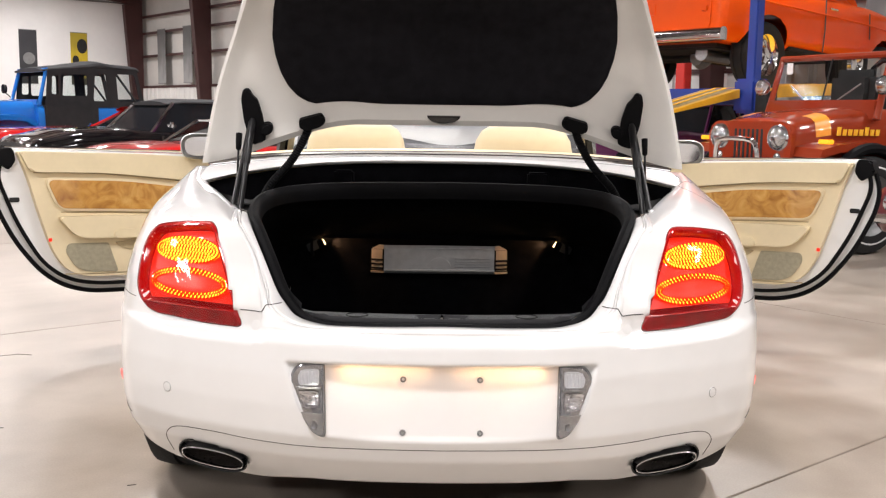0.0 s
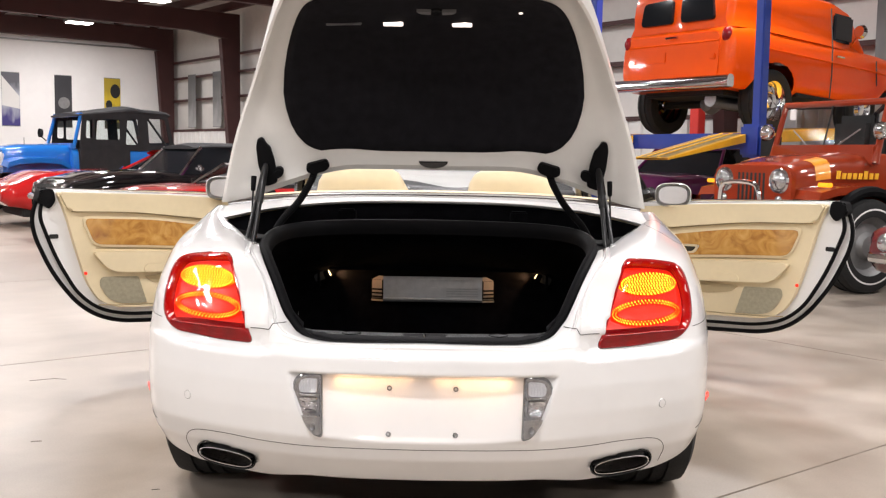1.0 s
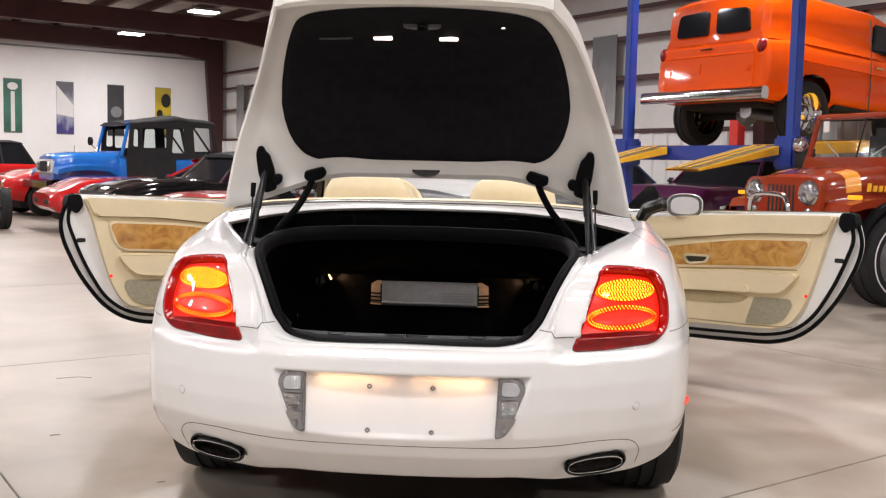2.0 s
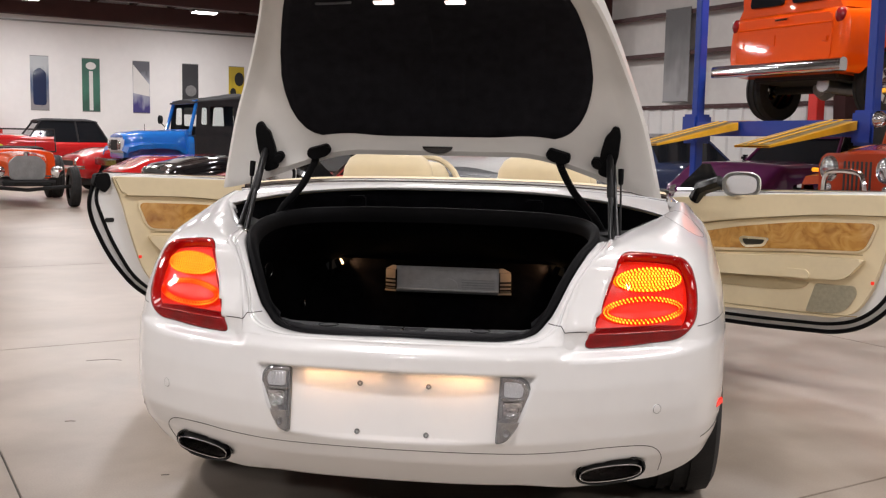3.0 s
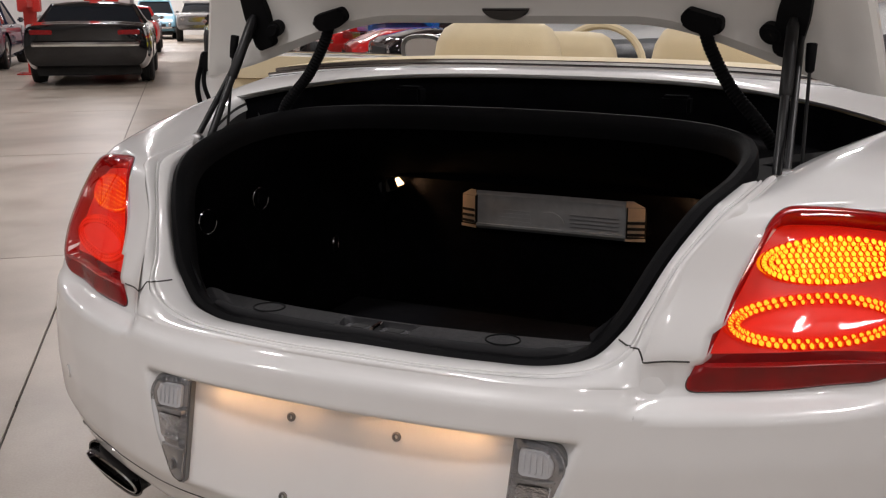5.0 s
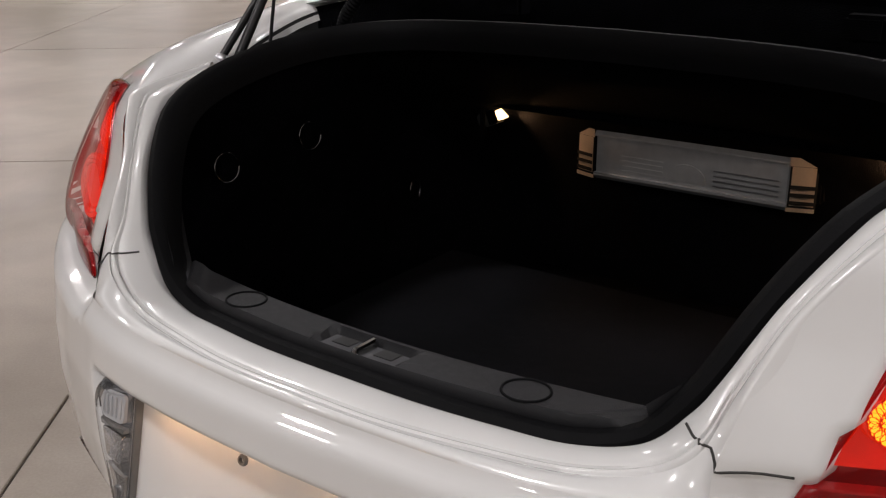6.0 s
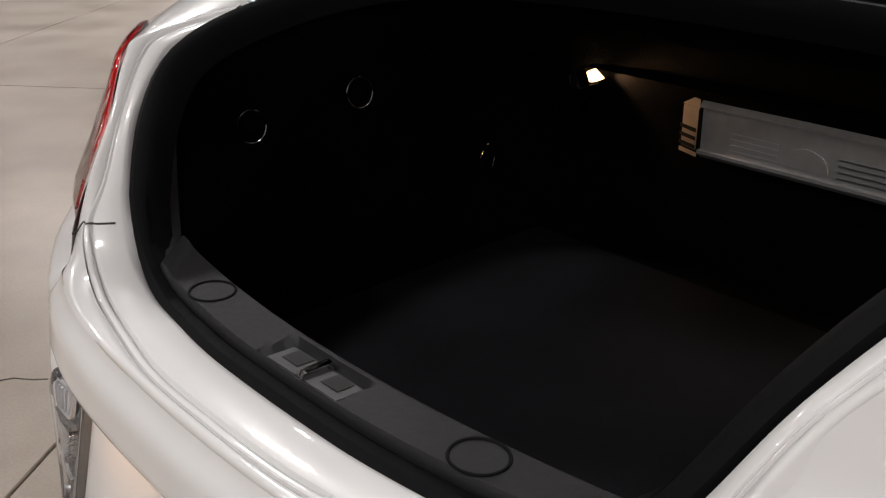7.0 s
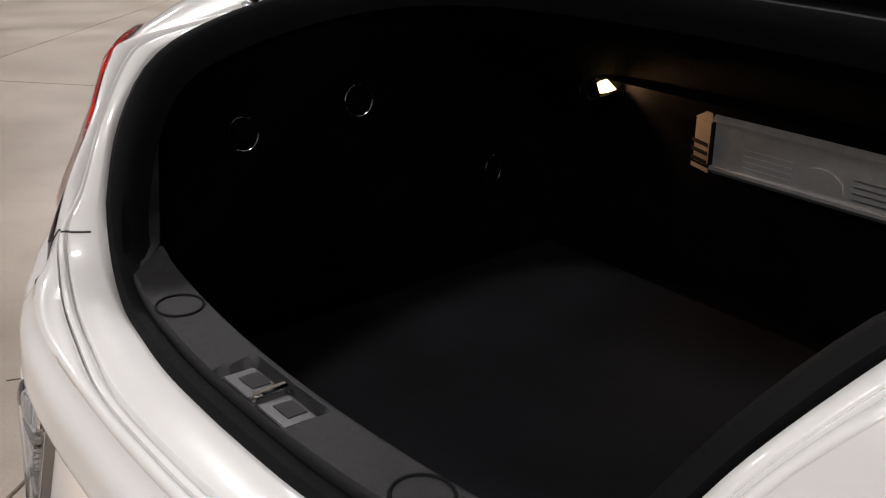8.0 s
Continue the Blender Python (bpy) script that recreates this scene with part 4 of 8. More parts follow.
for sx, sz in ((-0.089, 0.563), (0.089, 0.563), (-0.089, 0.446), (0.089, 0.446)):
    m = Matrix.Translation((sx, plate_y(sz), sz)) @ Matrix.Rotation(radians(-15), 4, "X")
    screw = part("plate_screw", lathe_bm([(0.004, 0.0072), (-0.002, 0.0072), (-0.0045, 0.0056), (-0.0045, 0.0036), (0.001, 0.003), (0.001, 0.0001)], 14, "y", m),
                 M_GREENGREY if sz < 0.5 else M_GREY, car, "steel number plate screw")
part("lock_pull", box_bm(-0.014, 0.014, 0.002, 0.018, 0.598, 0.606, 0.002), M_GAP, car, "small dark boot release button")
for lx in (-0.13, 0.13):
    part("plate_light", box_bm(lx - 0.03, lx + 0.03, 0.006, 0.024, 0.6015, 0.606, 0.002), M_WARM, car, "small lit number plate lamp")
    pd = bpy.data.lights.new("plate_light_glow", "AREA")
    pd.shape, pd.size, pd.size_y, pd.energy, pd.color = "RECTANGLE", 0.20, 0.012, 0.22, (1.0, 0.54, 0.24)
    new("plate_light_glow", pd).matrix_world = pose(lx, 0.004, 0.600, 10, 0, 0)


def skin_line(points, side, radius=0.0018, out=0.0):
    return tube_bm([(side * p.x, p.y, p.z) for p in (on_skin(x, z, out) for x, z in points)], radius, 6)


def flat(points, n):
    return [(p.x, p.y) for p in spline([(x, z, 0) for x, z in points], n)]


for side in (1, -1):
    # shut line of the lower bumper, running round the exhaust
    part("bumper_seam", skin_line(flat([(0.0, 0.404), (0.2, 0.404), (0.42, 0.403), (0.56, 0.408), (0.655, 0.398), (0.69, 0.36), (0.688, 0.30)], 60), side, 0.0011), M_GAP, car)
    part("corner_seam", skin_line(flat([(0.778, 0.702), (0.82, 0.703), (0.875, 0.705)], 16), side, 0.0011), M_GAP, car)
    for px_, pz_ in ((0.669, 0.502), (0.30, 0.485)) if side else ():
        if px_ > 0.5:
            part("parking_sensor", skin_patch(oval(px_, pz_, 0.0095, 0.0115, 20), side, ((1.12, -0.001), (1.12, 0.0012), (1.0, 0.0004), (0.95, 0.0016), (0.001, 0.002))), M_WHITE, car, "round white parking sensor")
            part("sensor_gap", skin_patch(oval(px_, pz_, 0.0098, 0.0118, 20), side, ((1.06, 0.0013), (0.99, 0.0014))), M_GAP, car)
    # side marker and trim line ahead of the corner
    mk = on_skin(0.862, 0.458, 0.001)
    part("side_marker", box_bm(-0.004, 0.004, -0.035, 0.035, -0.011, 0.011, 0.004, m=Matrix.Translation((side * mk.x, mk.y, mk.z)) @ Matrix.Rotation(side * radians(-22), 4, "Z")),
         M_LED_RED, car, "small lit red side marker")
    part("bumper_corner_line", skin_line(flat([(0.80, 0.395), (0.86, 0.402), (0.895, 0.412)], 14), side, 0.0016), M_GAP, car)


def exhaust(side):
    cx, cz, a, b, tilt = EXH
    b = 0.031
    sec = []
    for k in range(48):
        t = 2 * math.pi * k / 48
        e = 2.5
        c, s = math.cos(t), math.sin(t)
        rr = (abs(c) ** e + abs(s) ** e) ** (-1 / e)
        sec.append((rr * c, rr * s))

    def ring(grow, deep, drop=0.0, rake=0.0):
        row = []
        for c, s in sec:
            u, v = (a + grow) * c, (b + grow) * s
            x, z = cx + u * math.cos(tilt) - v * math.sin(tilt), cz + u * math.sin(tilt) + v * math.cos(tilt)
            row.append((side * x, 0.098 + (x - 0.466) * 0.37 + deep + rake * (cz - z), z - drop))
        return row

    tip = part("exhaust_tip", grid_bm([ring(-0.0065, -0.008, 0.004, 0.42), ring(-0.0080, -0.012, 0.004, 0.42), ring(-0.0098, -0.011, 0.004, 0.42), ring(-0.0108, -0.006, 0.004, 0.42), ring(-0.011, 0.03, 0.002)], closed=True), M_CHROME, car, "oval chrome exhaust tip")
    part("tip_sleeve", grid_bm([ring(-0.006, 0.16), ring(-0.006, 0.004, 0.003), ring(-0.0063, -0.0078, 0.004, 0.42)], closed=True), M_GLOSSBLACK, tip, "dark polished sleeve of the tip")
    part("tip_surround", grid_bm([ring(0.004, 0.003), ring(0.0035, -0.001), ring(0.0, 0.0), ring(-0.001, 0.02), ring(-0.002, 0.14)], closed=True), M_GLOSSBLACK, tip, "black surround of the exhaust tip")
    part("exhaust_inner", grid_bm([ring(-0.0112, 0.006, 0.003), ring(-0.0115, 0.05, 0.001), ring(-0.012, 0.12), ring(-0.0305, 0.125)], closed=True), M_TIP_IN, tip, "smoke-stained polished inside")


for side in (1, -1):
    exhaust(side)
part("underbody", box_bm(-0.64, 0.64, 0.55, 4.4, 0.20, 0.27, 0.02), M_DARK, car, "dark underbody")
part("rear_valance", box_bm(-0.60, 0.60, 0.36, 0.56, 0.235, 0.33, 0.02), M_DARK, car)


def wheel(x, y, z, r, width, rim_mat, parent, side, spokes=9):
    """A road wheel: a treaded tyre and a spoked rim."""
    m = Matrix.Translation((x, y, z))
    h = width / 2
    tr = [(-h * 0.80, r * 0.68), (-h, r * 0.76), (-h, r * 0.88), (-h * 0.88, r * 0.965), (-h * 0.62, r * 0.992)]
    for g in (-0.42, -0.08, 0.26):
        tr += [(h * g, r), (h * (g + 0.01), r * 0.975), (h * (g + 0.12), r * 0.975), (h * (g + 0.13), r)]
    tr += [(h * 0.62, r * 0.992), (h * 0.88, r * 0.965), (h, r * 0.88), (h, r * 0.76), (h * 0.80, r * 0.68)]
    hub = part("wheel", lathe_bm([(side * a, b) for a, b in [(-h * 0.8, r * 0.685), (h * 0.8, r * 0.685), (h * 0.84, r * 0.66), (h * 0.5, r * 0.60), (-h * 0.6, r * 0.6)]], 40, "x", m), rim_mat, parent, "alloy wheel")
    part("tyre", lathe_bm([(side * a, b) for a, b in tr], 48, "x", m), M_TYRE, hub, "black treaded tyre")
    bm = bmesh.new()
    for k in range(spokes):
        a = 2 * math.pi * k / spokes
        own = box_bm(h * 0.35, h * 0.62, -r * 0.05, r * 0.05, r * 0.08, r * 0.64, 0.004)
        own.transform(m @ Matrix.Diagonal((side, 1, 1, 1)) @ Matrix.Rotation(a, 4, "X"))
        join(bm, own)
    join(bm, lathe_bm([(side * h * 0.3, r * 0.18), (side * h * 0.66, r * 0.18), (side * h * 0.72, r * 0.12), (side * h * 0.72, 0.001)], 20, "x", m))
    part("spokes", bm, rim_mat, hub)
    part("brake_disc", lathe_bm([(side * h * 0.1, r * 0.52), (side * h * 0.1, 0.001)], 24, "x", m), M_GREY, hub)
    return hub


for side in (1, -1):
    wheel(side * 0.775, WHEEL_Y - 0.03, WHEEL_Z, 0.345, 0.285, M_STEEL, car, side)
    wheel(side * 0.79, WHEEL_Y + 2.745, WHEEL_Z, 0.345, 0.275, M_STEEL, car, side)
    bm = lathe_bm([(side * 0.90, ARCH + 0.004), (side * 0.60, ARCH + 0.004), (side * 0.60, 0.02)], 40, "x", Matrix.Translation((0, WHEEL_Y, WHEEL_Z)))
    bmesh.ops.delete(bm, geom=[v for v in bm.verts if v.co.z < (0.52 if v.co.y < WHEEL_Y else 0.26)], context="VERTS")
    part("wheel_arch_liner", bm, M_DARK, car, "dark wheel arch liner")

# ---- boot lid ----
LID = spline([(0, 0.683, 1.138), (0, 0.636, 1.297), (0, 0.563, 1.446), (0, 0.432, 1.561), (0, 0.258, 1.615), (0, 0.10, 1.642)], 61)
LID_HALF = spline([(0.0, 0.692, 0), (0.2, 0.639, 0), (0.4, 0.565, 0), (0.6, 0.495, 0), (0.8, 0.437, 0), (1.0, 0.391, 0)], 61)


def lid_half(s):
    return table([tuple(p) for p in LID_HALF], s)[0]


def lid_at(x, s, out=0.0):
    """A spot on the lid's inner face; out lifts it towards the tail."""
    f = max(0.0, min(1.0, s)) * 60
    i = min(59, int(f))
    p = LID[i].lerp(LID[i + 1], f - i)
    d = (LID[i + 1] - LID[i]).normalized()
    n = Vector((0, -d.z, d.y))
    w = lid_half(s)
    q = abs(x) / w
    p = p + Vector((x + 0.004, -0.03 * q * q * (1 - s), 0))
    p.z -= (1 - s) ** 2.2 * 0.118 * smooth01(0.35, 1.05, q)
    p.z -= 0.02 * q ** 4 * smooth01(0.7, 1.0, s)
    return p + n * out


def lid_mesh():
    rows = []
    ns, nx = 48, 40
    lip = [(1.0, -0.045), (1.0, 0.004), (0.985, 0.012), (0.965, 0.010), (0.93, 0.0)]
    qs = [-a for a, _ in lip] + [lerp(-0.93, 0.93, k / nx) for k in range(1, nx)] + [a for a, _ in lip[::-1]]
    hs = [h for _, h in lip] + [0.0] * (nx - 1) + [h for _, h in lip[::-1]]
    srows = [(-0.0, -0.045), (0.0, 0.0), (0.02, 0.006)] + [(k / ns, 0.0) for k in range(2, ns - 1)] + [(0.985, 0.010), (1.0, 0.004), (1.0, -0.045)]
    for s, h in srows:
        rows.append([lid_at(q * lid_half(s), s, (h if abs(q) < 0.94 else min(h if s in (0, 1) else 9, g)) if s < 1 else min(h, g)) for q, g in zip(qs, hs)])
    bm = grid_bm(rows)
    back = [[lid_at(lerp(-1, 1, k / 20) * lid_half(s), s, -0.045) for k in range(21)] for s in (0, 0.1, 0.2, 0.3, 0.4, 0.5, 0.6, 0.7, 0.8, 0.9, 1.0)]
    grid_bm(back, bm)
    return bm


lid = part("boot_lid", lid_mesh(), M_LIDIN, car, "raised white boot lid seen from its inner side", split=35)


FELT_HALF = ((0.0, 0.365), (0.02, 0.395), (0.05, 0.418), (0.10, 0.442), (0.16, 0.459), (0.24, 0.471), (0.32, 0.475), (0.44, 0.465), (0.56, 0.447), (0.70, 0.420), (0.80, 0.397),
             (0.87, 0.380), (0.92, 0.366), (0.96, 0.348), (0.985, 0.325), (1.0, 0.29))


def felt_mesh():
    """Pleated felt panel: soft upright folds, rounded corners, a bowed top edge."""
    rows = []
    for k in range(65):
        t = k / 64
        hw = table(FELT_HALF, t)[0]
        row = []
        for i in range(161):
            q = lerp(-1, 1, i / 160)
            x = hw * q
            s = lerp(0.073, 0.925, t) + 0.024 * (1 - t) ** 2 * smooth01(0.15, 0.44, abs(x)) - 0.085 * t * t * (abs(x) / 0.37) ** 2
            edge = min(1 - abs(q), t * 1.6, (1 - t) * 1.6)
            fold = 0.0035 * abs(math.sin(x * 29 + 0.5 * math.sin(x * 11))) ** 0.7 * smooth01(0.05, 0.25, t) * (1 - smooth01(0.72, 0.80, t))
            row.append(lid_at(x, s, 0.002 + 0.010 * smooth01(0.0, 0.05, edge) + fold))
        rows.append(row)
    return grid_bm(rows)


felt = part("felt_lining", felt_mesh(), M_FELT, lid, "black felt lining with rounded corners")


def on_lid_box(x, s, w, h, thick, bev=0.002, lift=0.010, shape=None):
    p, a, b = lid_at(x, s, lift), lid_at(x + 0.01, s, lift), lid_at(x, s + 0.02, lift)
    ex = (a - p).normalized()
    ez = (b - p).normalized()
    ey = ez.cross(ex).normalized()
    ez = ex.cross(ey)
    m = Matrix((ex, ey, ez)).transposed().to_4x4()
    m.translation = p
    if shape:
        return prism_bm(shape, thick, bev, m)
    return box_bm(-w / 2, w / 2, -thick, 0.004, -h / 2, h / 2, bev, m=m)


# two pale patches and a small spot that glow on the lining
for lx in (-0.117, 0.086):
    part("lid_patch", on_lid_box(lx, 0.665, 0.058, 0.017, 0.010), M_LIDPATCH, lid, "small glowing pale patch on the lid lining")
part("lid_strip", on_lid_box(-0.262, 0.665, 0.105, 0.007, 0.010), M_STEEL, lid, "thin grey strip")
part("lid_spot", on_lid_box(0.252, 0.765, 0.014, 0.008, 0.004), M_LIDPATCH, lid)
grip = part("lid_grip", on_lid_box(0.012, 0.775, 0, 0, 0.011, 0.002, shape=oval(0, 0, 0.016, 0.020, 20)), M_GLOSSBLACK, lid, "small dark lid catch between two grey wings")
for sgn in (1, -1):
    part("wing", on_lid_box(0.012, 0.775, 0, 0, 0.011, 0.0015, shape=rounded([(sgn * 0.016, -0.012), (sgn * 0.016, 0.010), (sgn * 0.058, 0.012), (sgn * 0.046, -0.006)][::sgn], 0.004)), M_GREY, grip)
part("brake_light", on_lid_box(0, 0.036, 0, 0, 0.010, 0.003, lift=0.0, shape=[(0.048 * math.cos(t), -0.022 * math.sin(t)) for t in (math.pi - math.pi * k / 16 for k in range(17))][::-1]), M_GLOSSBLACK, lid, "dark half-round brake light cover")


def strut_side(side):
    top, low = Vector((side * 0.536, 0.622, 1.158)), Vector((side * 0.544, 0.448, 0.902))
    mid = top.lerp(low, 0.50)
    strut = part("gas_strut", tube_bm([top.lerp(low, 0.03), top.lerp(low, 0.08), mid, top.lerp(low, 0.515)], [0.006, 0.0105, 0.0105, 0.007], 14), M_SATIN, car, "black gas strut holding up the boot lid")
    part("rod", tube_bm([mid, low], 0.0078, 12), M_SATIN, strut, "slimmer lower tube of the strut")
    part("ball_joint", lathe_bm([(-0.012, 0.002), (-0.009, 0.009), (0.0, 0.012), (0.009, 0.009), (0.014, 0.005), (0.02, 0.005)], 14, "x", Matrix.Translation(low)), M_CHROME, strut, "bright ball joint")
    part("lower_mount", box_bm(-0.018, 0.018, -0.02, 0.03, -0.055, 0.012, 0.006, m=Matrix.Translation(low + Vector((side * 0.012, 0.035, -0.012)))), M_SATIN, strut)
    # tall black shoe on the lid, with a knob at its inner foot
    s_out = [(-0.026, -0.075), (0.018, -0.070), (0.024, 0.0), (0.020, 0.050), (0.010, 0.062), (0.004, 0.084), (-0.014, 0.084), (-0.024, 0.060), (-0.030, 0.0)]
    turn = radians(4)
    s_out = [(x * math.cos(turn) + z * math.sin(turn), -x * math.sin(turn) + z * math.cos(turn)) for x, z in s_out]
    if side > 0:
        s_out = [(-x, z) for x, z in s_out][::-1]
    plate = part("upper_mount", on_lid_box(side * 0.534 - 0.004, 0.105, 0, 0, 0.020, 0.006, lift=0.003, shape=rounded(s_out, 0.010)), M_RUBBER, strut, "black upper mounting shoe")
    part("knob", on_lid_box(side * 0.502 - 0.004, 0.062, 0, 0, 0.030, 0.006, lift=0.003, shape=oval(0, 0, 0.020, 0.016, 18, side * -0.4)), M_RUBBER, plate)
    # hinge arm in a ribbed sleeve
    path = spline([(side * 0.382, 0.664, 1.135), (side * 0.397, 0.664, 1.095), (side * 0.435, 0.662, 1.03), (side * 0.494, 0.660, 0.962), (side * 0.53, 0.69, 0.90)], 84)
    rad = [0.0108 + (0.0018 if (k % 2) else 0.0) for k in range(84)]
    arm = part("hinge_arm", tube_bm(path, rad, 12), M_RUBBER, car, "black ribbed sleeve over the lid hinge arm")
    part("arm_collar", on_lid_box(side * 0.379, 0.042, 0, 0, 0.024, 0.006, lift=0.0, shape=rounded([(-0.040, -0.012), (-0.034, 0.014), (0.034, 0.014), (0.040, -0.012), (0.018, -0.022), (-0.018, -0.022)], 0.010)), M_RUBBER, arm)
    # slim second rod in the same shoe, and a thin rod hung from the lid's lower edge
    r0, r1 = Vector((side * 0.549, 0.640, 1.13)), Vector((side * 0.560, 0.440, 0.92))
    rod2 = part("prop_rod", tube_bm([r0, r0.lerp(r1, 0.5), r1], 0.0062, 10), M_SATIN, car, "slim black prop rod with a bolted foot")
    part("foot_bolt", lathe_bm([(-0.006, 0.001), (-0.006, 0.011), (0.006, 0.011), (0.012, 0.006), (0.012, 0.001)], 8, "x", Matrix.Translation(r1 + Vector((0, -0.004, -0.006)))), M_STEEL, rod2, "bright bolt")
    part("foot_bracket", box_bm(-0.012, 0.012, -0.03, 0.03, -0.04, 0.0, 0.004, m=Matrix.Translation(r1 + Vector((side * 0.006, 0.02, -0.008)))), M_SATIN, rod2)
    c0, c1 = Vector((side * 0.570, 0.590, 1.098)), Vector((side * 0.573, 0.555, 0.915))
    cable = part("cable_rod", tube_bm([c0, c1], 0.0030, 8), M_SATIN, car, "thin dark steel rod hung from the lid's edge")
    part("rod_boot", tube_bm([c0 + Vector((0, 0.004, 0.012)), c0.lerp(c1, 0.04), c0.lerp(c1, 0.17), c0.lerp(c1, 0.19)], [0.009, 0.0085, 0.0075, 0.004], 10), M_RUBBER, cable)


for side in (1, -1):
    strut_side(side)

# ---- tonneau, cabin and front half of the car ----
def tonneau_edge(x):
    q = abs(x) / 0.72
    return 0.955 - 0.17 * q ** 2.4, 1.023 - 0.061 * q ** 3.0


def cabin_edge(x):
    q = abs(x) / 0.72
    return 1.003 - 0.035 * q ** 2.4, 1.033 - 0.030 * q ** 3.0


def tonneau_row(t, lift, n=49, half=0.735):
    """A run across the car: t 0 at the well's edge, 1 at the cabin's chrome strip."""
    row = []
    for i in range(n):
        x = lerp(-half, half, i / (n - 1))
        (y0, z0), (y1, z1) = tonneau_edge(x), cabin_edge(x)
        row.append((x, lerp(y0, y1, t), lerp(z0, z1, t) + lift))
    return row


def cabin_row(dy, dz, n=49, half=0.74):
    return [(x, y + dy, z + dz) for x, (y, z) in ((x, cabin_edge(x)) for x in (lerp(-half, half, i / (n - 1)) for i in range(n)))]


TON = ((0.10, -0.009), (0.04, -0.006), (0.0, 0.0), (0.1, 0.003), (0.35, 0.0045), (0.7, 0.004), (0.93, 0.001), (1.0, -0.003))
part("tonneau_cover", grid_bm([tonneau_row(a, b) for a, b in TON]), M_WHITE, car, "white tonneau panel behind the cabin")
part("tonneau_channel", grid_bm([cabin_row(a, b) for a, b in ((-0.002, -0.003), (0.02, 0.001), (0.058, 0.007))]), M_GLOSSBLACK, car, "black channel between the chrome strips")
part("tonneau_top", grid_bm([cabin_row(a, b) for a, b in ((0.056, 0.003), (0.060, 0.013), (0.08, 0.020), (0.14, 0.022), (0.21, 0.012), (0.26, -0.02), (0.27, -0.2))]), M_LEATHER, car, "cream leather shelf behind the seats")
for dy, dz, r in ((0.004, 0.003, 0.005), (0.040, 0.010, 0.008)):
    part("chrome_strip", tube_bm(cabin_row(dy, dz), r, 8), M_CHROME, car, "bright chrome strip along the cabin's rear edge")


def well_mesh():
    arc = [p for p in spline(SEAL, 90) if p.y > 0.50]
    arc = [Vector((-p.x, p.y, p.z)) for p in arc] + arc[-2::-1]
    n = len(arc)
    rows = []
    for t, dz in ((0.0, -0.008), (0.05, -0.02), (0.35, -0.03), (0.7, -0.045), (1.0, -0.06), (1.0, -0.01)):
        row = []
        for i, p in enumerate(arc):
            x = lerp(-0.72, 0.72, i / (n - 1))
            y, z = tonneau_edge(x)
            q = p.lerp(Vector((x, y + 0.015, z)), t)
            q.z = lerp(p.z, z if t == 1 and dz > -0.05 else z - 0.03, t) + dz
            row.append(q)
        rows.append(row)
    return grid_bm(rows)


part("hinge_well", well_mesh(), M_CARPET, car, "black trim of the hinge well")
for side in (1, -1):
    e = spline(EDGE[4:10], 36)
    s = spline([(0.478, 0.30, 0.890), SEAL[9], SEAL[10], (0.60, 0.72, 0.93), (0.70, 0.85, 0.94)], 36)
    rows = [[Vector((side * p.x, p.y, p.z)) for p in r] for r in ([q + Vector((-0.008, 0.005, -0.012)) for q in e], [q.lerp(w, 0.1) + Vector((0, 0, -0.05)) for q, w in zip(e, s)], [q.lerp(w, 0.6) + Vector((0, 0, -0.06)) for q, w in zip(e, s)], [w + Vector((0, 0, -0.012)) for w in s])]
    part("well_side", grid_bm(rows), M_DARK, car)
    part("bump_stop", box_bm(side * 0.30 - 0.03, side * 0.30 + 0.03, 0.86, 0.90, 0.955, 0.995, 0.006), M_CARPET, car, "small black bump stop")


def lower_flank():
    """Rockers, front wings, bonnet and nose."""
    bm = bmesh.new()
    # rocker under the door opening
    rows = []
    for x, z in ((0.86, 0.22), (0.915, 0.25), (0.93, 0.31), (0.915, 0.36), (0.86, 0.385), (0.78, 0.385), (0.76, 0.30)):
        rows.append([(x, y, z) for y in (2.0, 2.4, 2.8, 3.3)])
    grid_bm(rows, bm, mirror=True)
    # bonnet and wings, section by section
    secs = []
    for y, w, top, crown in ((3.22, 0.93, 0.93, 1.0), (3.5, 0.945, 0.93, 0.99), (3.8, 0.95, 0.92, 0.965), (4.15, 0.945, 0.90, 0.93), (4.45, 0.90, 0.86, 0.88), (4.62, 0.82, 0.80, 0.80), (4.70, 0.70, 0.70, 0.70), (4.72, 0.5, 0.55, 0.55)):
        row = []
        for k in range(29):
            t = k / 28
            if t < 0.5:
                x = w * math.sin(t * math.pi) ** 0.7
                z = lerp(crown, top, (x / w) ** 2)
            else:
                u = (t - 0.5) * 2
                x = w * (1 + 0.02 * math.sin(u * math.pi) - 0.05 * u)
                z = lerp(top, 0.24, u)
            row.append((x, y, z))
        secs.append(row)
    own = grid_bm(secs, mirror=True)
    dead = [v for v in own.verts if abs(v.co.x) > 0.7 and math.hypot(v.co.y - (WHEEL_Y + 2.745), v.co.z - WHEEL_Z) < 0.36]
    bmesh.ops.delete(own, geom=dead, context="VERTS")
    join(bm, own)
    bmesh.ops.remove_doubles(bm, verts=bm.verts, dist=0.0005)
    return bm


part("front_body", lower_flank(), M_WHITE, car, "white bonnet, front wings and sills")
for side in (1, -1):
    part("headlamp", lathe_bm([(0.03, 0.105), (-0.02, 0.10), (-0.05, 0.07), (-0.06, 0.001)], 24, "y", Matrix.Translation((side * 0.62, 4.66, 0.66)) @ Matrix.Rotation(math.pi, 4, "Z")), M_LENS_CLEAR, car, "round clear headlamp")

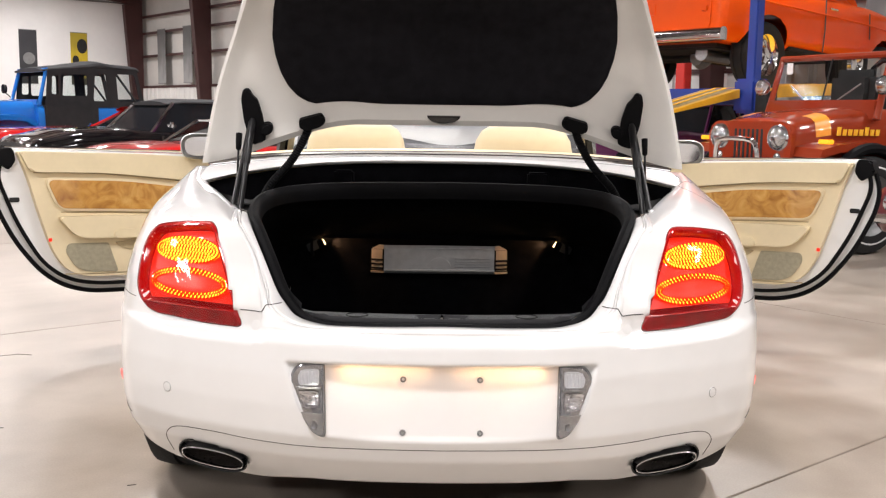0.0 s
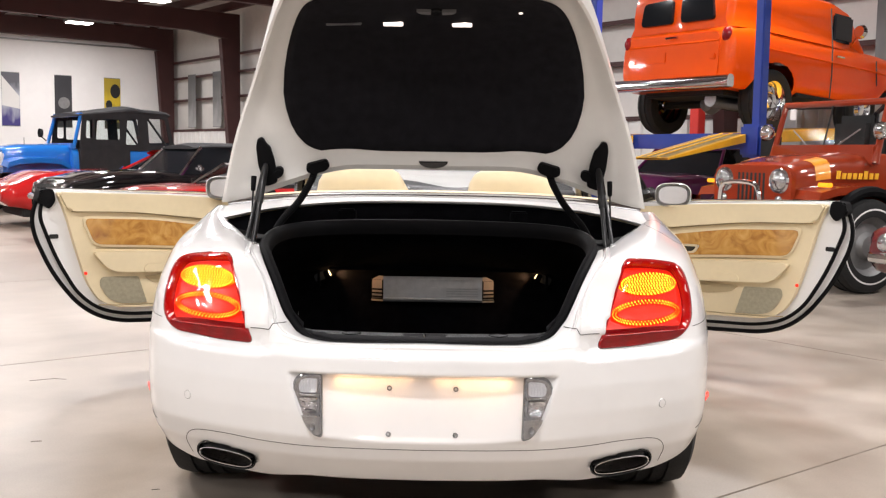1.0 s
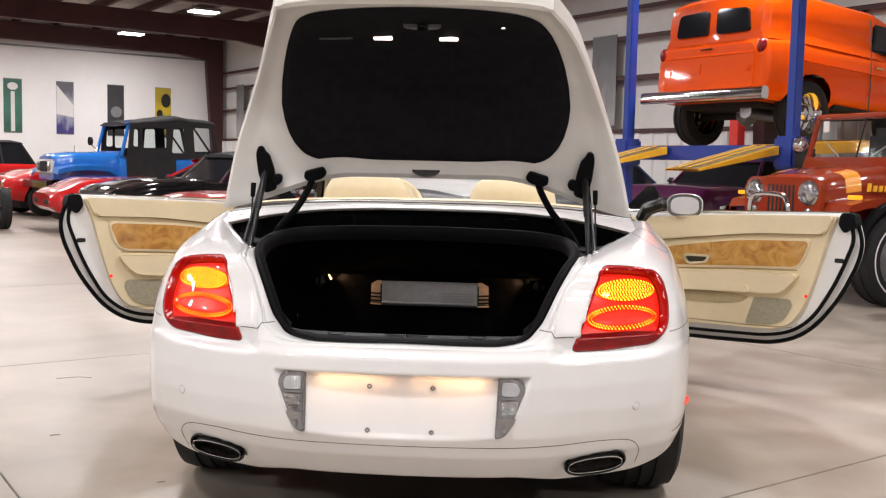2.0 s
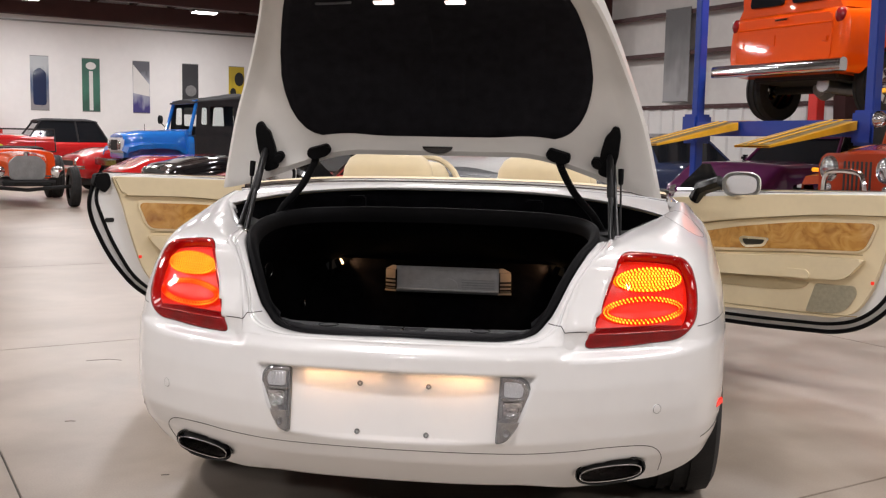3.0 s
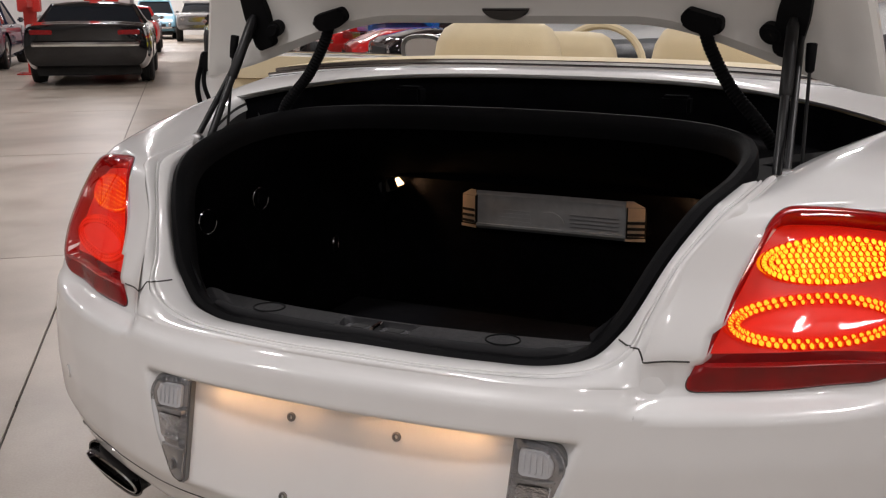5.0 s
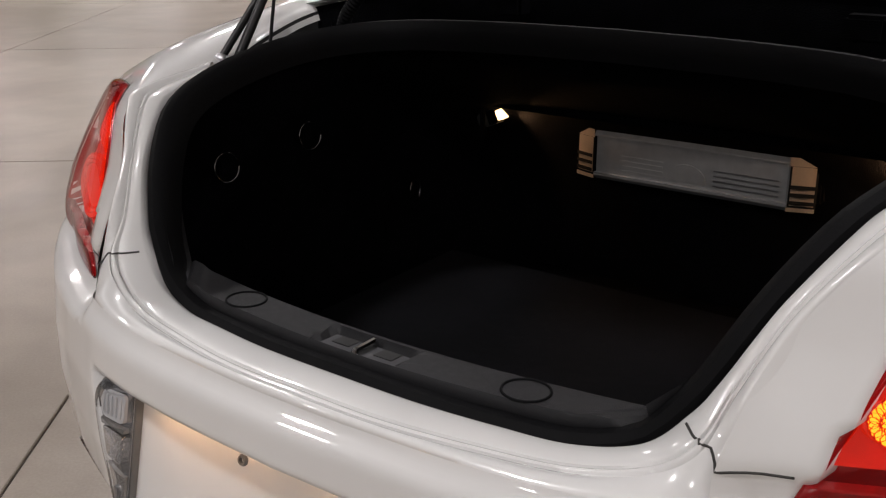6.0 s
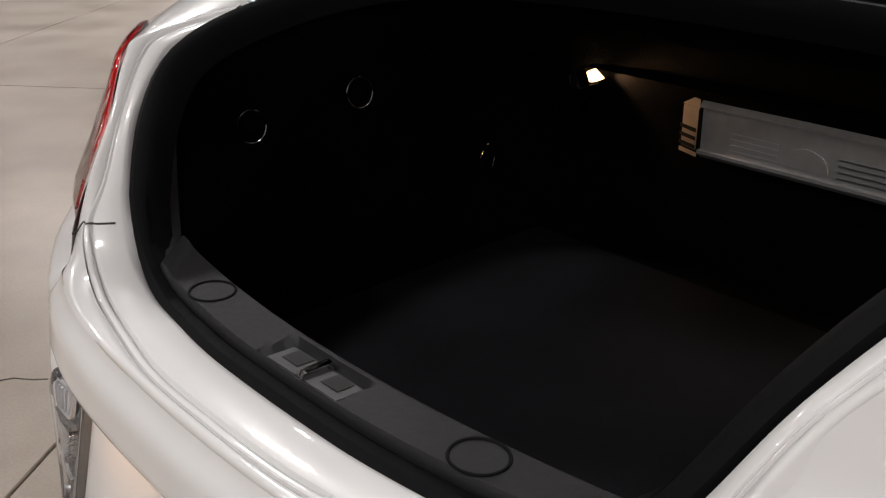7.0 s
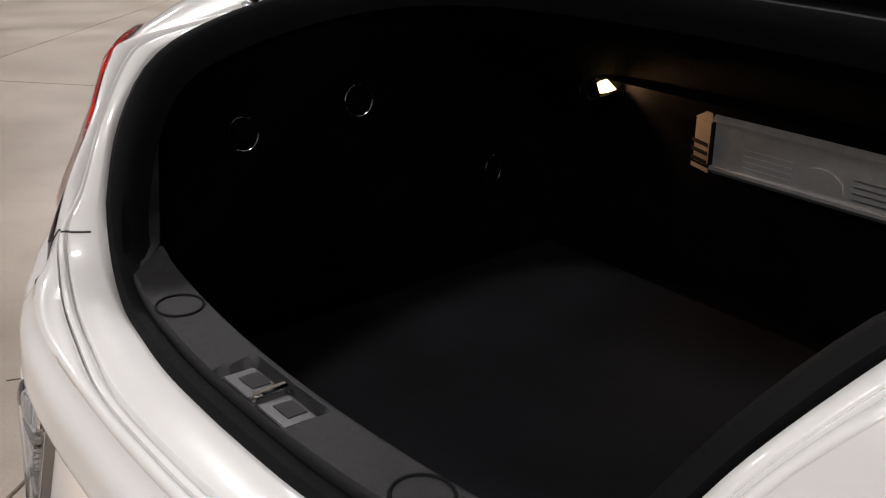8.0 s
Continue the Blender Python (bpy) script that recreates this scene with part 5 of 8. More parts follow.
tub = bmesh.new()
box_bm(-0.80, 0.80, 1.30, 3.35, 0.25, 0.31, 0.01, bm=tub)
part("cabin_floor", tub, M_CARPET, car, "dark carpeted cabin floor")
for side in (1, -1):
    rows = [[(side * x, y, z) for y in (1.24, 1.5, 1.8, 2.02)] for x, z in ((0.755, 0.985), (0.73, 0.985), (0.70, 0.93), (0.69, 0.6), (0.70, 0.3))]
    part("rear_side_trim", grid_bm(rows), M_LEATHER, car, "cream leather rear side trim")
part("rear_bulkhead", box_bm(-0.72, 0.72, 1.27, 1.31, 0.28, 1.0, 0.01), M_LEATHER, car)


def cushion(x0, x1, y0, y1, z0, z1, bev, lean=0.0):
    bm = bmesh.new()
    bmesh.ops.create_cube(bm, size=1)
    for v in bm.verts:
        v.co = Vector((lerp(x0, x1, v.co.x + 0.5), lerp(y0, y1, v.co.y + 0.5), lerp(z0, z1, v.co.z + 0.5)))
        v.co.y -= lean * (v.co.z - z0)
    bmesh.ops.bevel(bm, geom=bm.edges[:], offset=bev, segments=4, affect="EDGES", clamp_overlap=True)
    return bm


def seat(name, x, y, top, width, label):
    st = part(name, cushion(x - width / 2, x + width / 2, y, y + 0.52, 0.42, 0.58, 0.05), M_LEATHER, car, label)
    part("backrest", cushion(x - width / 2, x + width / 2, y - 0.02, y + 0.13, 0.50, top - 0.14, 0.055, 0.22), M_LEATHER, st)
    yb = y - 0.22 * (top - 0.64)
    # broad rounded headrest, narrower at its top
    rows = []
    for z, w, d in ((0.0, 0.40, 0.06), (0.05, 0.405, 0.075), (0.12, 0.40, 0.08), (0.18, 0.375, 0.078), (0.215, 0.33, 0.068), (0.232, 0.27, 0.045), (0.237, 0.18, 0.015), (0.238, 0.06, 0.004)):
        row = []
        for k in range(32):
            a = 2 * math.pi * k / 32
            c, s = math.cos(a), math.sin(a)
            row.append((x + w * 0.46 * math.copysign(abs(c) ** 0.55, c), yb + 0.05 + d * math.copysign(abs(s) ** 0.7, s), top - 0.238 + z))
        rows.append(row)
    part("headrest", grid_bm(rows, closed=True), M_LEATHER, st, "broad rounded cream headrest")
    return st


for sx in (-0.305, 0.305):
    seat("rear_seat", sx, 1.50, 1.135, 0.44, "cream leather rear seat")
    seat("front_seat", sx * 1.12, 2.25, 1.09, 0.50, "cream leather front seat")
dash = bmesh.new()
rows = []
for y, z in ((2.86, 0.62), (2.84, 0.78), (2.86, 0.93), (2.91, 0.985), (3.0, 1.0), (3.3, 1.0)):
    rows.append([(lerp(-0.74, 0.74, k / 20), y + 0.03 * math.sin(k), z + 0.02 * math.exp(-((k - 6) / 2.5) ** 2) * (z > 0.9)) for k in range(21)])
part("dashboard", grid_bm(rows), M_PLASTIC, car, "dark dashboard top")
wheel_m = Matrix.Translation((-0.36, 2.66, 0.93)) @ Matrix.Rotation(radians(68), 4, "X")
ring = [wheel_m @ Vector((0.185 * math.cos(a), 0.185 * math.sin(a), 0)) for a in (2 * math.pi * k / 32 for k in range(33))]
sw = part("steering_wheel", tube_bm(ring, 0.015, 8), M_LEATHER, car, "cream leather steering wheel")
part("hub", lathe_bm([(-0.03, 0.05), (0.02, 0.06), (0.03, 0.001)], 16, "z", wheel_m), M_PLASTIC, sw)
for a in (0.2, math.pi - 0.2, -math.pi / 2):
    part("spoke", tube_bm([wheel_m @ Vector((0.04 * math.cos(a), 0.04 * math.sin(a), 0)), wheel_m @ Vector((0.18 * math.cos(a), 0.18 * math.sin(a), 0))], 0.011, 6), M_PLASTIC, sw)


def shield(x, t):
    q = abs(x) / 0.70
    return Vector((x * lerp(1.17, 0.97, t), lerp(3.30, 2.74, t) - 0.20 * q * q, lerp(0.985, 1.37, t) - 0.03 * q * q))


rows = [[shield(lerp(-0.70, 0.70, k / 24), t) for k in range(25)] for t in (0, 0.25, 0.5, 0.75, 1.0)]
glass = part("windscreen", grid_bm(rows), M_GLASS, car, "clear curved windscreen")
glass.visible_shadow = False
frame_pts = [shield(-0.70, t) for t in (0, 0.25, 0.5, 0.75, 1.0)] + [shield(lerp(-0.70, 0.70, k / 24), 1.0) for k in range(1, 24)] + [shield(0.70, t) for t in (1.0, 0.75, 0.5, 0.25, 0)]
part("windscreen_frame", tube_bm(frame_pts, 0.036, 8), M_GLOSSBLACK, car, "black windscreen surround")
part("pillar_trim", tube_bm([shield(0.70, t) + Vector((-0.035, -0.022, 0)) for t in (0.05, 0.25, 0.5, 0.75, 0.98)], 0.020, 8), M_LEATHER, car, "cream pillar trim")
part("pillar_trim", tube_bm([shield(-0.70, t) + Vector((0.035, -0.022, 0)) for t in (0.05, 0.25, 0.5, 0.75, 0.98)], 0.020, 8), M_LEATHER, car, "cream pillar trim")
part("rear_view_mirror", cushion(-0.11, 0.11, 2.78, 2.81, 1.24, 1.31, 0.012), M_GLOSSBLACK, car, "small dark interior mirror")

# ---- doors: built flat (along the door from its free end, height), then swung open ----
DOOR_LEN = 1.314


def door_pose(side):
    tip, hinge = Vector((side * 1.965, 2.43, 0)), Vector((side * 0.93, 3.24, 0))
    ex = (hinge - tip).normalized()
    ez = Vector((0, 0, 1))
    ey = ez.cross(ex) if side > 0 else ex.cross(ez)
    # ey must point away from the tail, so that -y faces it
    if ey.y < 0:
        ey.negate()
    m = Matrix((ex, ey, ez)).transposed().to_4x4()
    m.translation = tip
    return m


def panel(outline, y_back, depth, bev, m, n_bev=3):
    bm = prism_bm(outline, depth, bev)
    bm.transform(m @ Matrix.Translation((0, y_back, 0)))
    return bm


def door(side):
    m = door_pose(side)
    flip = m.determinant() < 0
    shell_out = rounded([(-0.060, 0.985), (-0.105, 0.84), (-0.088, 0.74), (-0.005, 0.55), (0.11, 0.395), (0.21, 0.318), (0.34, 0.275), (0.72, 0.255), (1.28, 0.245), (1.314, 0.40), (1.314, 0.93), (0.6, 0.955)],
                        [0.03, 0.06, 0.08, 0.1, 0.1, 0.1, 0.1, 0.1, 0.04, 0.1, 0.03, 0.1])
    shell = part("door", panel(shell_out, 0.078, 0.038, 0.010, m), M_WHITE, car, "open white door with a cream leather inner panel")
    part("outer_seal", tube_bm([m @ Vector((x, 0.038, z)) for x, z in shell_out[:60]], 0.011, 6), M_RUBBER, shell, "black rubber door seal")
    # white shut face, set in from the shell
    inner_out = rounded([(-0.045, 0.965), (-0.08, 0.86), (0.0, 0.635), (0.11, 0.44), (0.22, 0.352), (0.36, 0.318), (0.72, 0.302), (1.28, 0.29), (1.30, 0.42), (1.30, 0.91), (0.6, 0.94)],
                        [0.03, 0.06, 0.1, 0.1, 0.1, 0.1, 0.1, 0.04, 0.08, 0.03, 0.1])
    part("shut_face", panel(inner_out, 0.04, 0.045, 0.015, m), M_WHITE, shell)
    part("inner_seal", tube_bm([m @ Vector((x, -0.004, z)) for x, z in inner_out[5:58]], 0.010, 6), M_RUBBER, shell, "black rubber inner door seal")
    trim_out = rounded([(0.0, 0.972), (0.045, 0.86), (0.085, 0.70), (0.145, 0.50), (0.21, 0.40), (0.30, 0.362), (0.72, 0.345), (1.27, 0.33), (1.28, 0.90), (0.6, 0.948)],
                       [0.02, 0.06, 0.08, 0.08, 0.08, 0.06, 0.1, 0.03, 0.03, 0.1])
    trim = part("door_trim", panel(trim_out, -0.004, 0.045, 0.018, m), M_LEATHER, shell, "cream leather door trim")
    upper = rounded([(0.004, 0.974), (0.05, 0.878), (0.40, 0.866), (0.90, 0.808), (1.26, 0.745), (1.27, 0.90), (0.6, 0.953)], [0.02, 0.03, 0.1, 0.1, 0.03, 0.03, 0.1])
    part("upper_roll", panel(upper, -0.049, 0.030, 0.016, m), M_LEATHER, trim, "padded cream upper roll")
    wood_rim = rounded([(0.112, 0.852), (0.172, 0.692), (0.50, 0.675), (0.86, 0.648), (1.16, 0.63), (1.18, 0.715), (0.84, 0.788), (0.50, 0.835)], [0.045, 0.045, 0.1, 0.1, 0.03, 0.03, 0.1, 0.1])
    part("inlay_rim", panel(wood_rim, -0.049, 0.012, 0.006, m), M_LEATHER, trim)
    wood = rounded([(0.126, 0.838), (0.182, 0.702), (0.50, 0.685), (0.86, 0.660), (1.14, 0.645), (1.16, 0.710), (0.84, 0.774), (0.50, 0.822)], [0.04, 0.04, 0.1, 0.1, 0.03, 0.03, 0.1, 0.1])
    part("wood_inlay", panel(wood, -0.061, 0.004, 0.002, m), M_WOOD, trim, "glossy burl walnut inlay")
    hr = rounded([(0.66, 0.728), (0.685, 0.682), (0.80, 0.668), (0.835, 0.715), (0.81, 0.728)], 0.018)
    part("door_handle", panel(hr, -0.065, 0.010, 0.005, m), M_CHROME, trim, "chrome inner door handle")
    hi = rounded([(0.682, 0.717), (0.70, 0.692), (0.79, 0.681), (0.81, 0.714)], 0.010)
    part("handle_cup", panel(hi, -0.0755, 0.002, 0.001, m), M_GLOSSBLACK, trim)
    arm = rounded([(0.165, 0.664), (0.255, 0.556), (0.50, 0.545), (0.78, 0.530), (1.20, 0.515), (1.22, 0.60), (0.80, 0.632), (0.45, 0.657)], [0.03, 0.06, 0.1, 0.1, 0.04, 0.04, 0.1, 0.1])
    part("armrest", panel(arm, -0.049, 0.040, 0.022, m), M_LEATHER, trim, "padded cream armrest")
    pull = rounded([(0.43, 0.575), (0.43, 0.548), (0.56, 0.545), (0.57, 0.582), (0.55, 0.588), (0.45, 0.590)], 0.008)
    part("arm_pull", panel(pull, -0.085, 0.012, 0.006, m), M_LEATHER, trim)
    # a flat panel; the pocket's inner shade is only its darker colour
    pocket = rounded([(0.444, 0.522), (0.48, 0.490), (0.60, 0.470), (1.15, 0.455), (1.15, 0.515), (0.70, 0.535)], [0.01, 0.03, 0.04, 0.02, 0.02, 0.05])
    part("pocket", panel(pocket, -0.049, 0.006, 0.002, m), M_STITCH_SHADE, trim, "leather door pocket, its shade put into a darker colour")
    spk = rounded([(0.412, 0.522), (0.215, 0.530), (0.205, 0.49), (0.25, 0.41), (0.315, 0.384), (0.457, 0.378)], [0.01, 0.03, 0.04, 0.05, 0.04, 0.01])
    part("speaker_grille", panel(spk[::-1], -0.049, 0.006, 0.002, m), M_GRILLE, trim, "tan speaker grille")
    for pts in ([(0.07, 0.874), (0.40, 0.860), (0.90, 0.800), (1.24, 0.738)], [(0.19, 0.682), (0.5, 0.666), (0.86, 0.640), (1.2, 0.618)], [(0.20, 0.384), (0.40, 0.372), (0.72, 0.365), (1.2, 0.352)]):
        part("stitch_line", tube_bm([m @ Vector((p.x, -0.050, p.y)) for p in spline([(a, b, 0) for a, b in pts], 24)], 0.0032, 5), M_STITCH_SHADE, trim)
    part("door_lamp", box_bm(0.128, 0.144, -0.052, -0.046, 0.545, 0.561, 0.002, m=m), M_LED_RED, trim, "tiny lit red door lamp")
    part("latch", box_bm(-0.03, 0.015, -0.012, 0.0, 0.735, 0.757, 0.003, m=m), M_DARK, shell, "black latch slot")
    part("corner_cap", panel(rounded([(-0.01, 0.99), (-0.075, 0.985), (-0.09, 0.93), (-0.03, 0.885), (0.0, 0.93)], 0.015), 0.06, 0.09, 0.01, m), M_RUBBER, shell, "black rubber corner cap")
    part("belt_moulding", tube_bm([m @ Vector((x, 0.066, z)) for x, z in ((-0.03, 0.985), (0.6, 0.965), (1.3, 0.94))], 0.008, 6), M_CHROME, shell)
    # outside mirror near the hinge
    mm = Matrix.Translation((1.262 if side > 0 else -1.20, 2.86, 0.990)) @ Matrix.Rotation(side * radians(-14), 4, "Z") @ Matrix.Rotation(radians(4), 4, "X")
    shellr = []
    for k, (f, yy) in enumerate(((1.0, 0.0), (1.04, 0.012), (1.0, 0.05), (0.85, 0.10), (0.55, 0.13), (0.02, 0.14))):
        shellr.append([(0.094 * f * math.copysign(abs(math.cos(a)) ** 0.7, math.cos(a)), yy, 0.064 * f * math.copysign(abs(math.sin(a)) ** 0.7, math.sin(a))) for a in (2 * math.pi * j / 36 for j in range(36))])
    bm = grid_bm(shellr, closed=True)
    bm.transform(mm)
    mir = part("door_mirror", bm, M_WHITE, shell, "white door mirror")
    mg = [[(0.076 * f * math.copysign(abs(math.cos(a)) ** 0.7, math.cos(a)), 0.006, 0.048 * f * math.copysign(abs(math.sin(a)) ** 0.7, math.sin(a))) for a in (2 * math.pi * j / 36 for j in range(36))] for f in (1.0, 0.5, 0.01)]
    bm = grid_bm(mg, closed=True)
    bm.transform(mm)
    mir_glass = part("mirror_glass", bm, M_CHROME, shell, "mirror glass")
    part("mirror_foot", tube_bm([(side * 1.17, 2.94, 1.0), (side * 1.08, 3.02, 0.96), (side * 1.06, 3.06, 0.90)], [0.035, 0.04, 0.04], 8), M_GLOSSBLACK, shell, "black mirror foot")
    sail = prism_bm([(1.02, 0.935), (1.30, 0.915), (1.30, 0.96), (1.16, 1.09), (1.12, 1.09)][::-1], 0.02, 0.004)
    sail.transform(m @ Matrix.Translation((0, 0.10, 0)))
    part("mirror_sail", sail, M_GLOSSBLACK, shell, "black triangular mirror mount")


for side in (1, -1):
    door(side)

# ---- things in the boot ----
box_m = Matrix.Translation((0, 0.998, 0.705))
rack = thing("disc_changer", "brushed aluminium unit with slatted ends on the black boot wall", "stereo unit", box_m)
part("face", box_bm(-0.180, 0.180, -0.006, 0.02, -0.046, 0.040, 0.002), M_ALU, rack, "brushed aluminium face")
part("top_rail", grid_bm([[(x, y, z) for x in (-0.181, 0.181)] for y, z in ((0.02, 0.048), (0.0, 0.048), (-0.012, 0.034), (-0.0122, 0.031), (-0.006, 0.0305))]), M_ALU, rack, "bevelled bright top rail", smooth=False)
part("bottom_rail", grid_bm([[(x, y, z) for x in (-0.181, 0.181)] for y, z in ((-0.006, -0.0375), (-0.0122, -0.038), (-0.012, -0.043), (0.0, -0.052), (0.02, -0.052))]), M_ALU, rack, "bevelled bright bottom rail", smooth=False)
for s in (1, -1):
    # ends turn back towards the boot lamps, which light them
    def end_piece(z0, z1, out, material, name, x0=0.181, x1=0.213, label=""):
        rows = [[(s * lerp(0.181, 0.224, t), lerp(-0.012, 0.002, t) - out, z) for t in ((x0 - 0.181) / 0.032, (x1 - 0.181) / 0.032)] for z in (z0, z1)]
        bm = grid_bm(rows)
        bmesh.ops.solidify(bm, geom=bm.faces[:], thickness=0.003)
        return part(name, bm, material, rack, label, smooth=False)

    end_piece(-0.050, 0.043, -0.006, M_DARK, "end_block")
    # the lamps' warm glow on these metal ends is put into their tan
    end_piece(-0.040, 0.027, -0.002, M_CAP_GLOW, "window_glow", 0.184, 0.211, "metal end window, lamp warmth put into its tan colour")
    end_piece(0.028, 0.043, 0.0, M_CAP_GLOW, "end_cap", label="metal end cap, lamp warmth put into its tan colour")
    end_piece(-0.050, -0.043, 0.0, M_CAP_GLOW, "end_cap", label="metal end cap, lamp warmth put into its tan colour")
    for k in range(3):
        end_piece(-0.037 + 0.0135 * k, -0.0305 + 0.0135 * k, 0.003, M_DARK, "slat", 0.183, 0.212)
for k in (-2, -1, 0, 1):
    part("rib", box_bm(0.05, 0.165, -0.0085, -0.0065, 0.009 * k - 0.012, 0.009 * k - 0.0095, 0.0005), M_STEEL, rack)
    part("rib", box_bm(-0.125, -0.045, -0.0075, -0.0065, 0.009 * k - 0.012, 0.009 * k - 0.009, 0.0003), M_ALU, rack)
part("medallion", prism_bm([(0.0 + 0.038 * math.cos(t), -0.030 + 0.032 * math.sin(t)) for t in (math.pi * k / 20 for k in range(21))], 0.0085, 0.001), M_ALU, rack, "half-round grey medallion")
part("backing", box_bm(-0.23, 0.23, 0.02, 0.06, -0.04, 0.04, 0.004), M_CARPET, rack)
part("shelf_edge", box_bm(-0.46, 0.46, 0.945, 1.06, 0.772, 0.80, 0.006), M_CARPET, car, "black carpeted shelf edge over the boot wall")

for s in (-1, 1):
    lamp_eye = Vector((s * 0.352, 0.972, 0.750))
    bl = thing("boot_lamp", "small lit almond-shaped boot lamp under the black shelf edge", "lamp", Matrix.Translation((s * 0.380, 0.975, 0.757)))
    bl_m = Matrix.Rotation(radians(s * 24), 4, "Y") @ Matrix.Rotation(radians(s * -90), 4, "Z")
    part("lens", prism_bm([(0.032 * math.cos(t), 0.010 * math.sin(t) * (1 - 0.3 * math.cos(t)) - 0.002) for t in (2 * math.pi * k / 24 for k in range(24))], 0.007, 0.003, bl_m), M_WARM, bl, "glowing warm lens")
    for ex in (-0.037, 0.037):
        part("bezel", box_bm(ex - 0.004, ex + 0.004, -0.010, 0.010, -0.016, 0.012, 0.002, m=bl_m), M_CARPET, bl)
    part("mount", box_bm(-0.02, 0.02, 0.004, 0.05, -0.016, 0.014, 0.004, m=bl_m), M_DARK, bl)
    part("side_flap", box_bm(s * 0.030 - 0.004, s * 0.030 + 0.004, -0.030, 0.05, -0.05, 0.016, 0.003), M_CARPET, bl)
    bd = bpy.data.lights.new("boot_lamp_glow", "SPOT")
    bd.energy, bd.color, bd.shadow_soft_size, bd.spot_size, bd.spot_blend = 0.75, (1.0, 0.55, 0.25), 0.008, radians(125), 0.6
    new("boot_lamp_glow", bd).matrix_world = look(lamp_eye, (0.0, 1.0, 0.66))


def tie_hook(x, y, z, turn):
    m = Matrix.Translation((x, y, z)) @ Matrix.Rotation(turn, 4, "Z")
    hk = thing("luggage_hook", "small chrome luggage ring on the black boot lining", "hook", m, "luggage hooks")
    part("ring", tube_bm([(0.006 * math.cos(a), 0.020 * math.cos(a), 0.024 * math.sin(a)) for a in (2 * math.pi * k / 24 for k in range(25))], 0.0017, 8), M_HOOK, hk)
    part("base", box_bm(-0.014, -0.004, -0.010, 0.010, -0.012, 0.012, 0.003), M_CARPET, hk)


tie_hook(-0.505, 0.383, 0.758, 0)
tie_hook(-0.515, 0.581, 0.770, 0)
tie_hook(-0.46, 0.80, 0.63, 0.5)
tie_hook(0.505, 0.383, 0.758, math.pi)
tie_hook(0.515, 0.581, 0.770, math.pi)

# latch bowl and caps on the sill
part("latch_bowl", box_bm(-0.058, 0.058, 0.109, 0.148, 0.670, 0.6785, 0.002), M_DARK, sill, "sunken black latch bowl")
for s in (1, -1):
    tilt_m = Matrix.Translation((s * 0.031, 0.1285, 0.6805)) @ Matrix.Rotation(radians(-3), 4, "X")
    part("latch_plate", box_bm(-0.024, 0.024, -0.017, 0.015, -0.001, 0.001, 0.0008, m=tilt_m), M_SMOKE, sill, "grey latch plate")
    part("latch_pad", box_bm(-0.013, 0.013, -0.007, 0.013, 0.0012, 0.002, 0.0005, m=tilt_m), M_DARK, sill)
part("striker", tube_bm([(0, 0.110, 0.678), (0, 0.114, 0.686), (0, 0.144, 0.686), (0, 0.149, 0.678)], 0.0042, 8), M_CHROME, sill, "chrome latch striker")
for s in (1, -1):
    cap = [(s * 0.205 + 0.026 * math.cos(a), 0.141 + 0.024 * math.sin(a), 0.6885) for a in (2 * math.pi * k / 32 for k in range(33))]
    part("round_cap", tube_bm(cap, 0.0016, 6), M_RUBBER, sill, "round screw cap")

# ---- other vehicles in the hall ----
def road_pose(x, y, heading, z=0.0):
    """A vehicle's pose: it is built facing +y, x to its right."""
    return Matrix.Translation((x, y, z)) @ Matrix.Rotation(radians(heading - 90), 4, "Z")


def section(w, zt, zb, crown=0.03, tuck=0.9, n=12):
    """Half a body section, from the bottom's middle over the side to the top's middle."""
    h = zt - zb
    pts = [(0, zb), (w * 0.8, zb), (w * tuck, zb + 0.04 * h), (w * 0.985, zb + 0.25 * h), (w, zb + 0.5 * h), (w * 0.985, zb + 0.75 * h),
           (w * 0.95, zb + 0.92 * h), (w * 0.87, zt - 0.005), (w * 0.6, zt + crown * 0.6), (w * 0.3, zt + crown * 0.92), (0, zt + crown)]
    if n > 12:
        pts = [(p.x, p.y) for p in spline([(x, z, 0) for x, z in pts], n)]
    return pts


def loft(stations, crown=0.03, tuck=0.9, n=12):
    """A closed body from (y, half width, top, bottom) stations."""
    rows = []
    for y, w, zt, zb in stations:
        half = section(w, zt, zb, crown, tuck, n)
        rows.append([(x, y, z) for x, z in half] + [(-x, y, z) for x, z in half[-2:0:-1]])
    bm = grid_bm(rows, closed=True)
    bm.verts.ensure_lookup_table()
    n = len(rows[0])
    for base in (0, (len(rows) - 1) * n):
        try:
            bm.faces.new([bm.verts[base + i] for i in range(n)])
        except ValueError:
            pass
    return bm


def cut_arches(bm, axles, r, z, wmin):
    dead = []
    for v in bm.verts:
        if abs(v.co.x) > wmin:
            for a in axles:
                d = math.hypot(v.co.y - a, v.co.z - z)
                if d < r - 0.045:
                    dead.append(v)
                elif d < r:
                    v.co.y, v.co.z = a + (v.co.y - a) * r / d, z + (v.co.z - z) * r / d
    bmesh.ops.delete(bm, geom=dead, context="VERTS")
    return bm


def smooth_stations(st, n=40):
    ys = [s[0] for s in st]
    out = []
    for k in range(n):
        y = lerp(ys[0], ys[-1], k / (n - 1))
        for a, b in zip(st, st[1:]):
            if a[0] <= y <= b[0]:
                t = (y - a[0]) / (b[0] - a[0])
                t2 = t * t * (3 - 2 * t) * 0.5 + t * 0.5
                out.append((y, *(lerp(p, q, t2) for p, q in zip(a[1:], b[1:]))))
                break
    return out


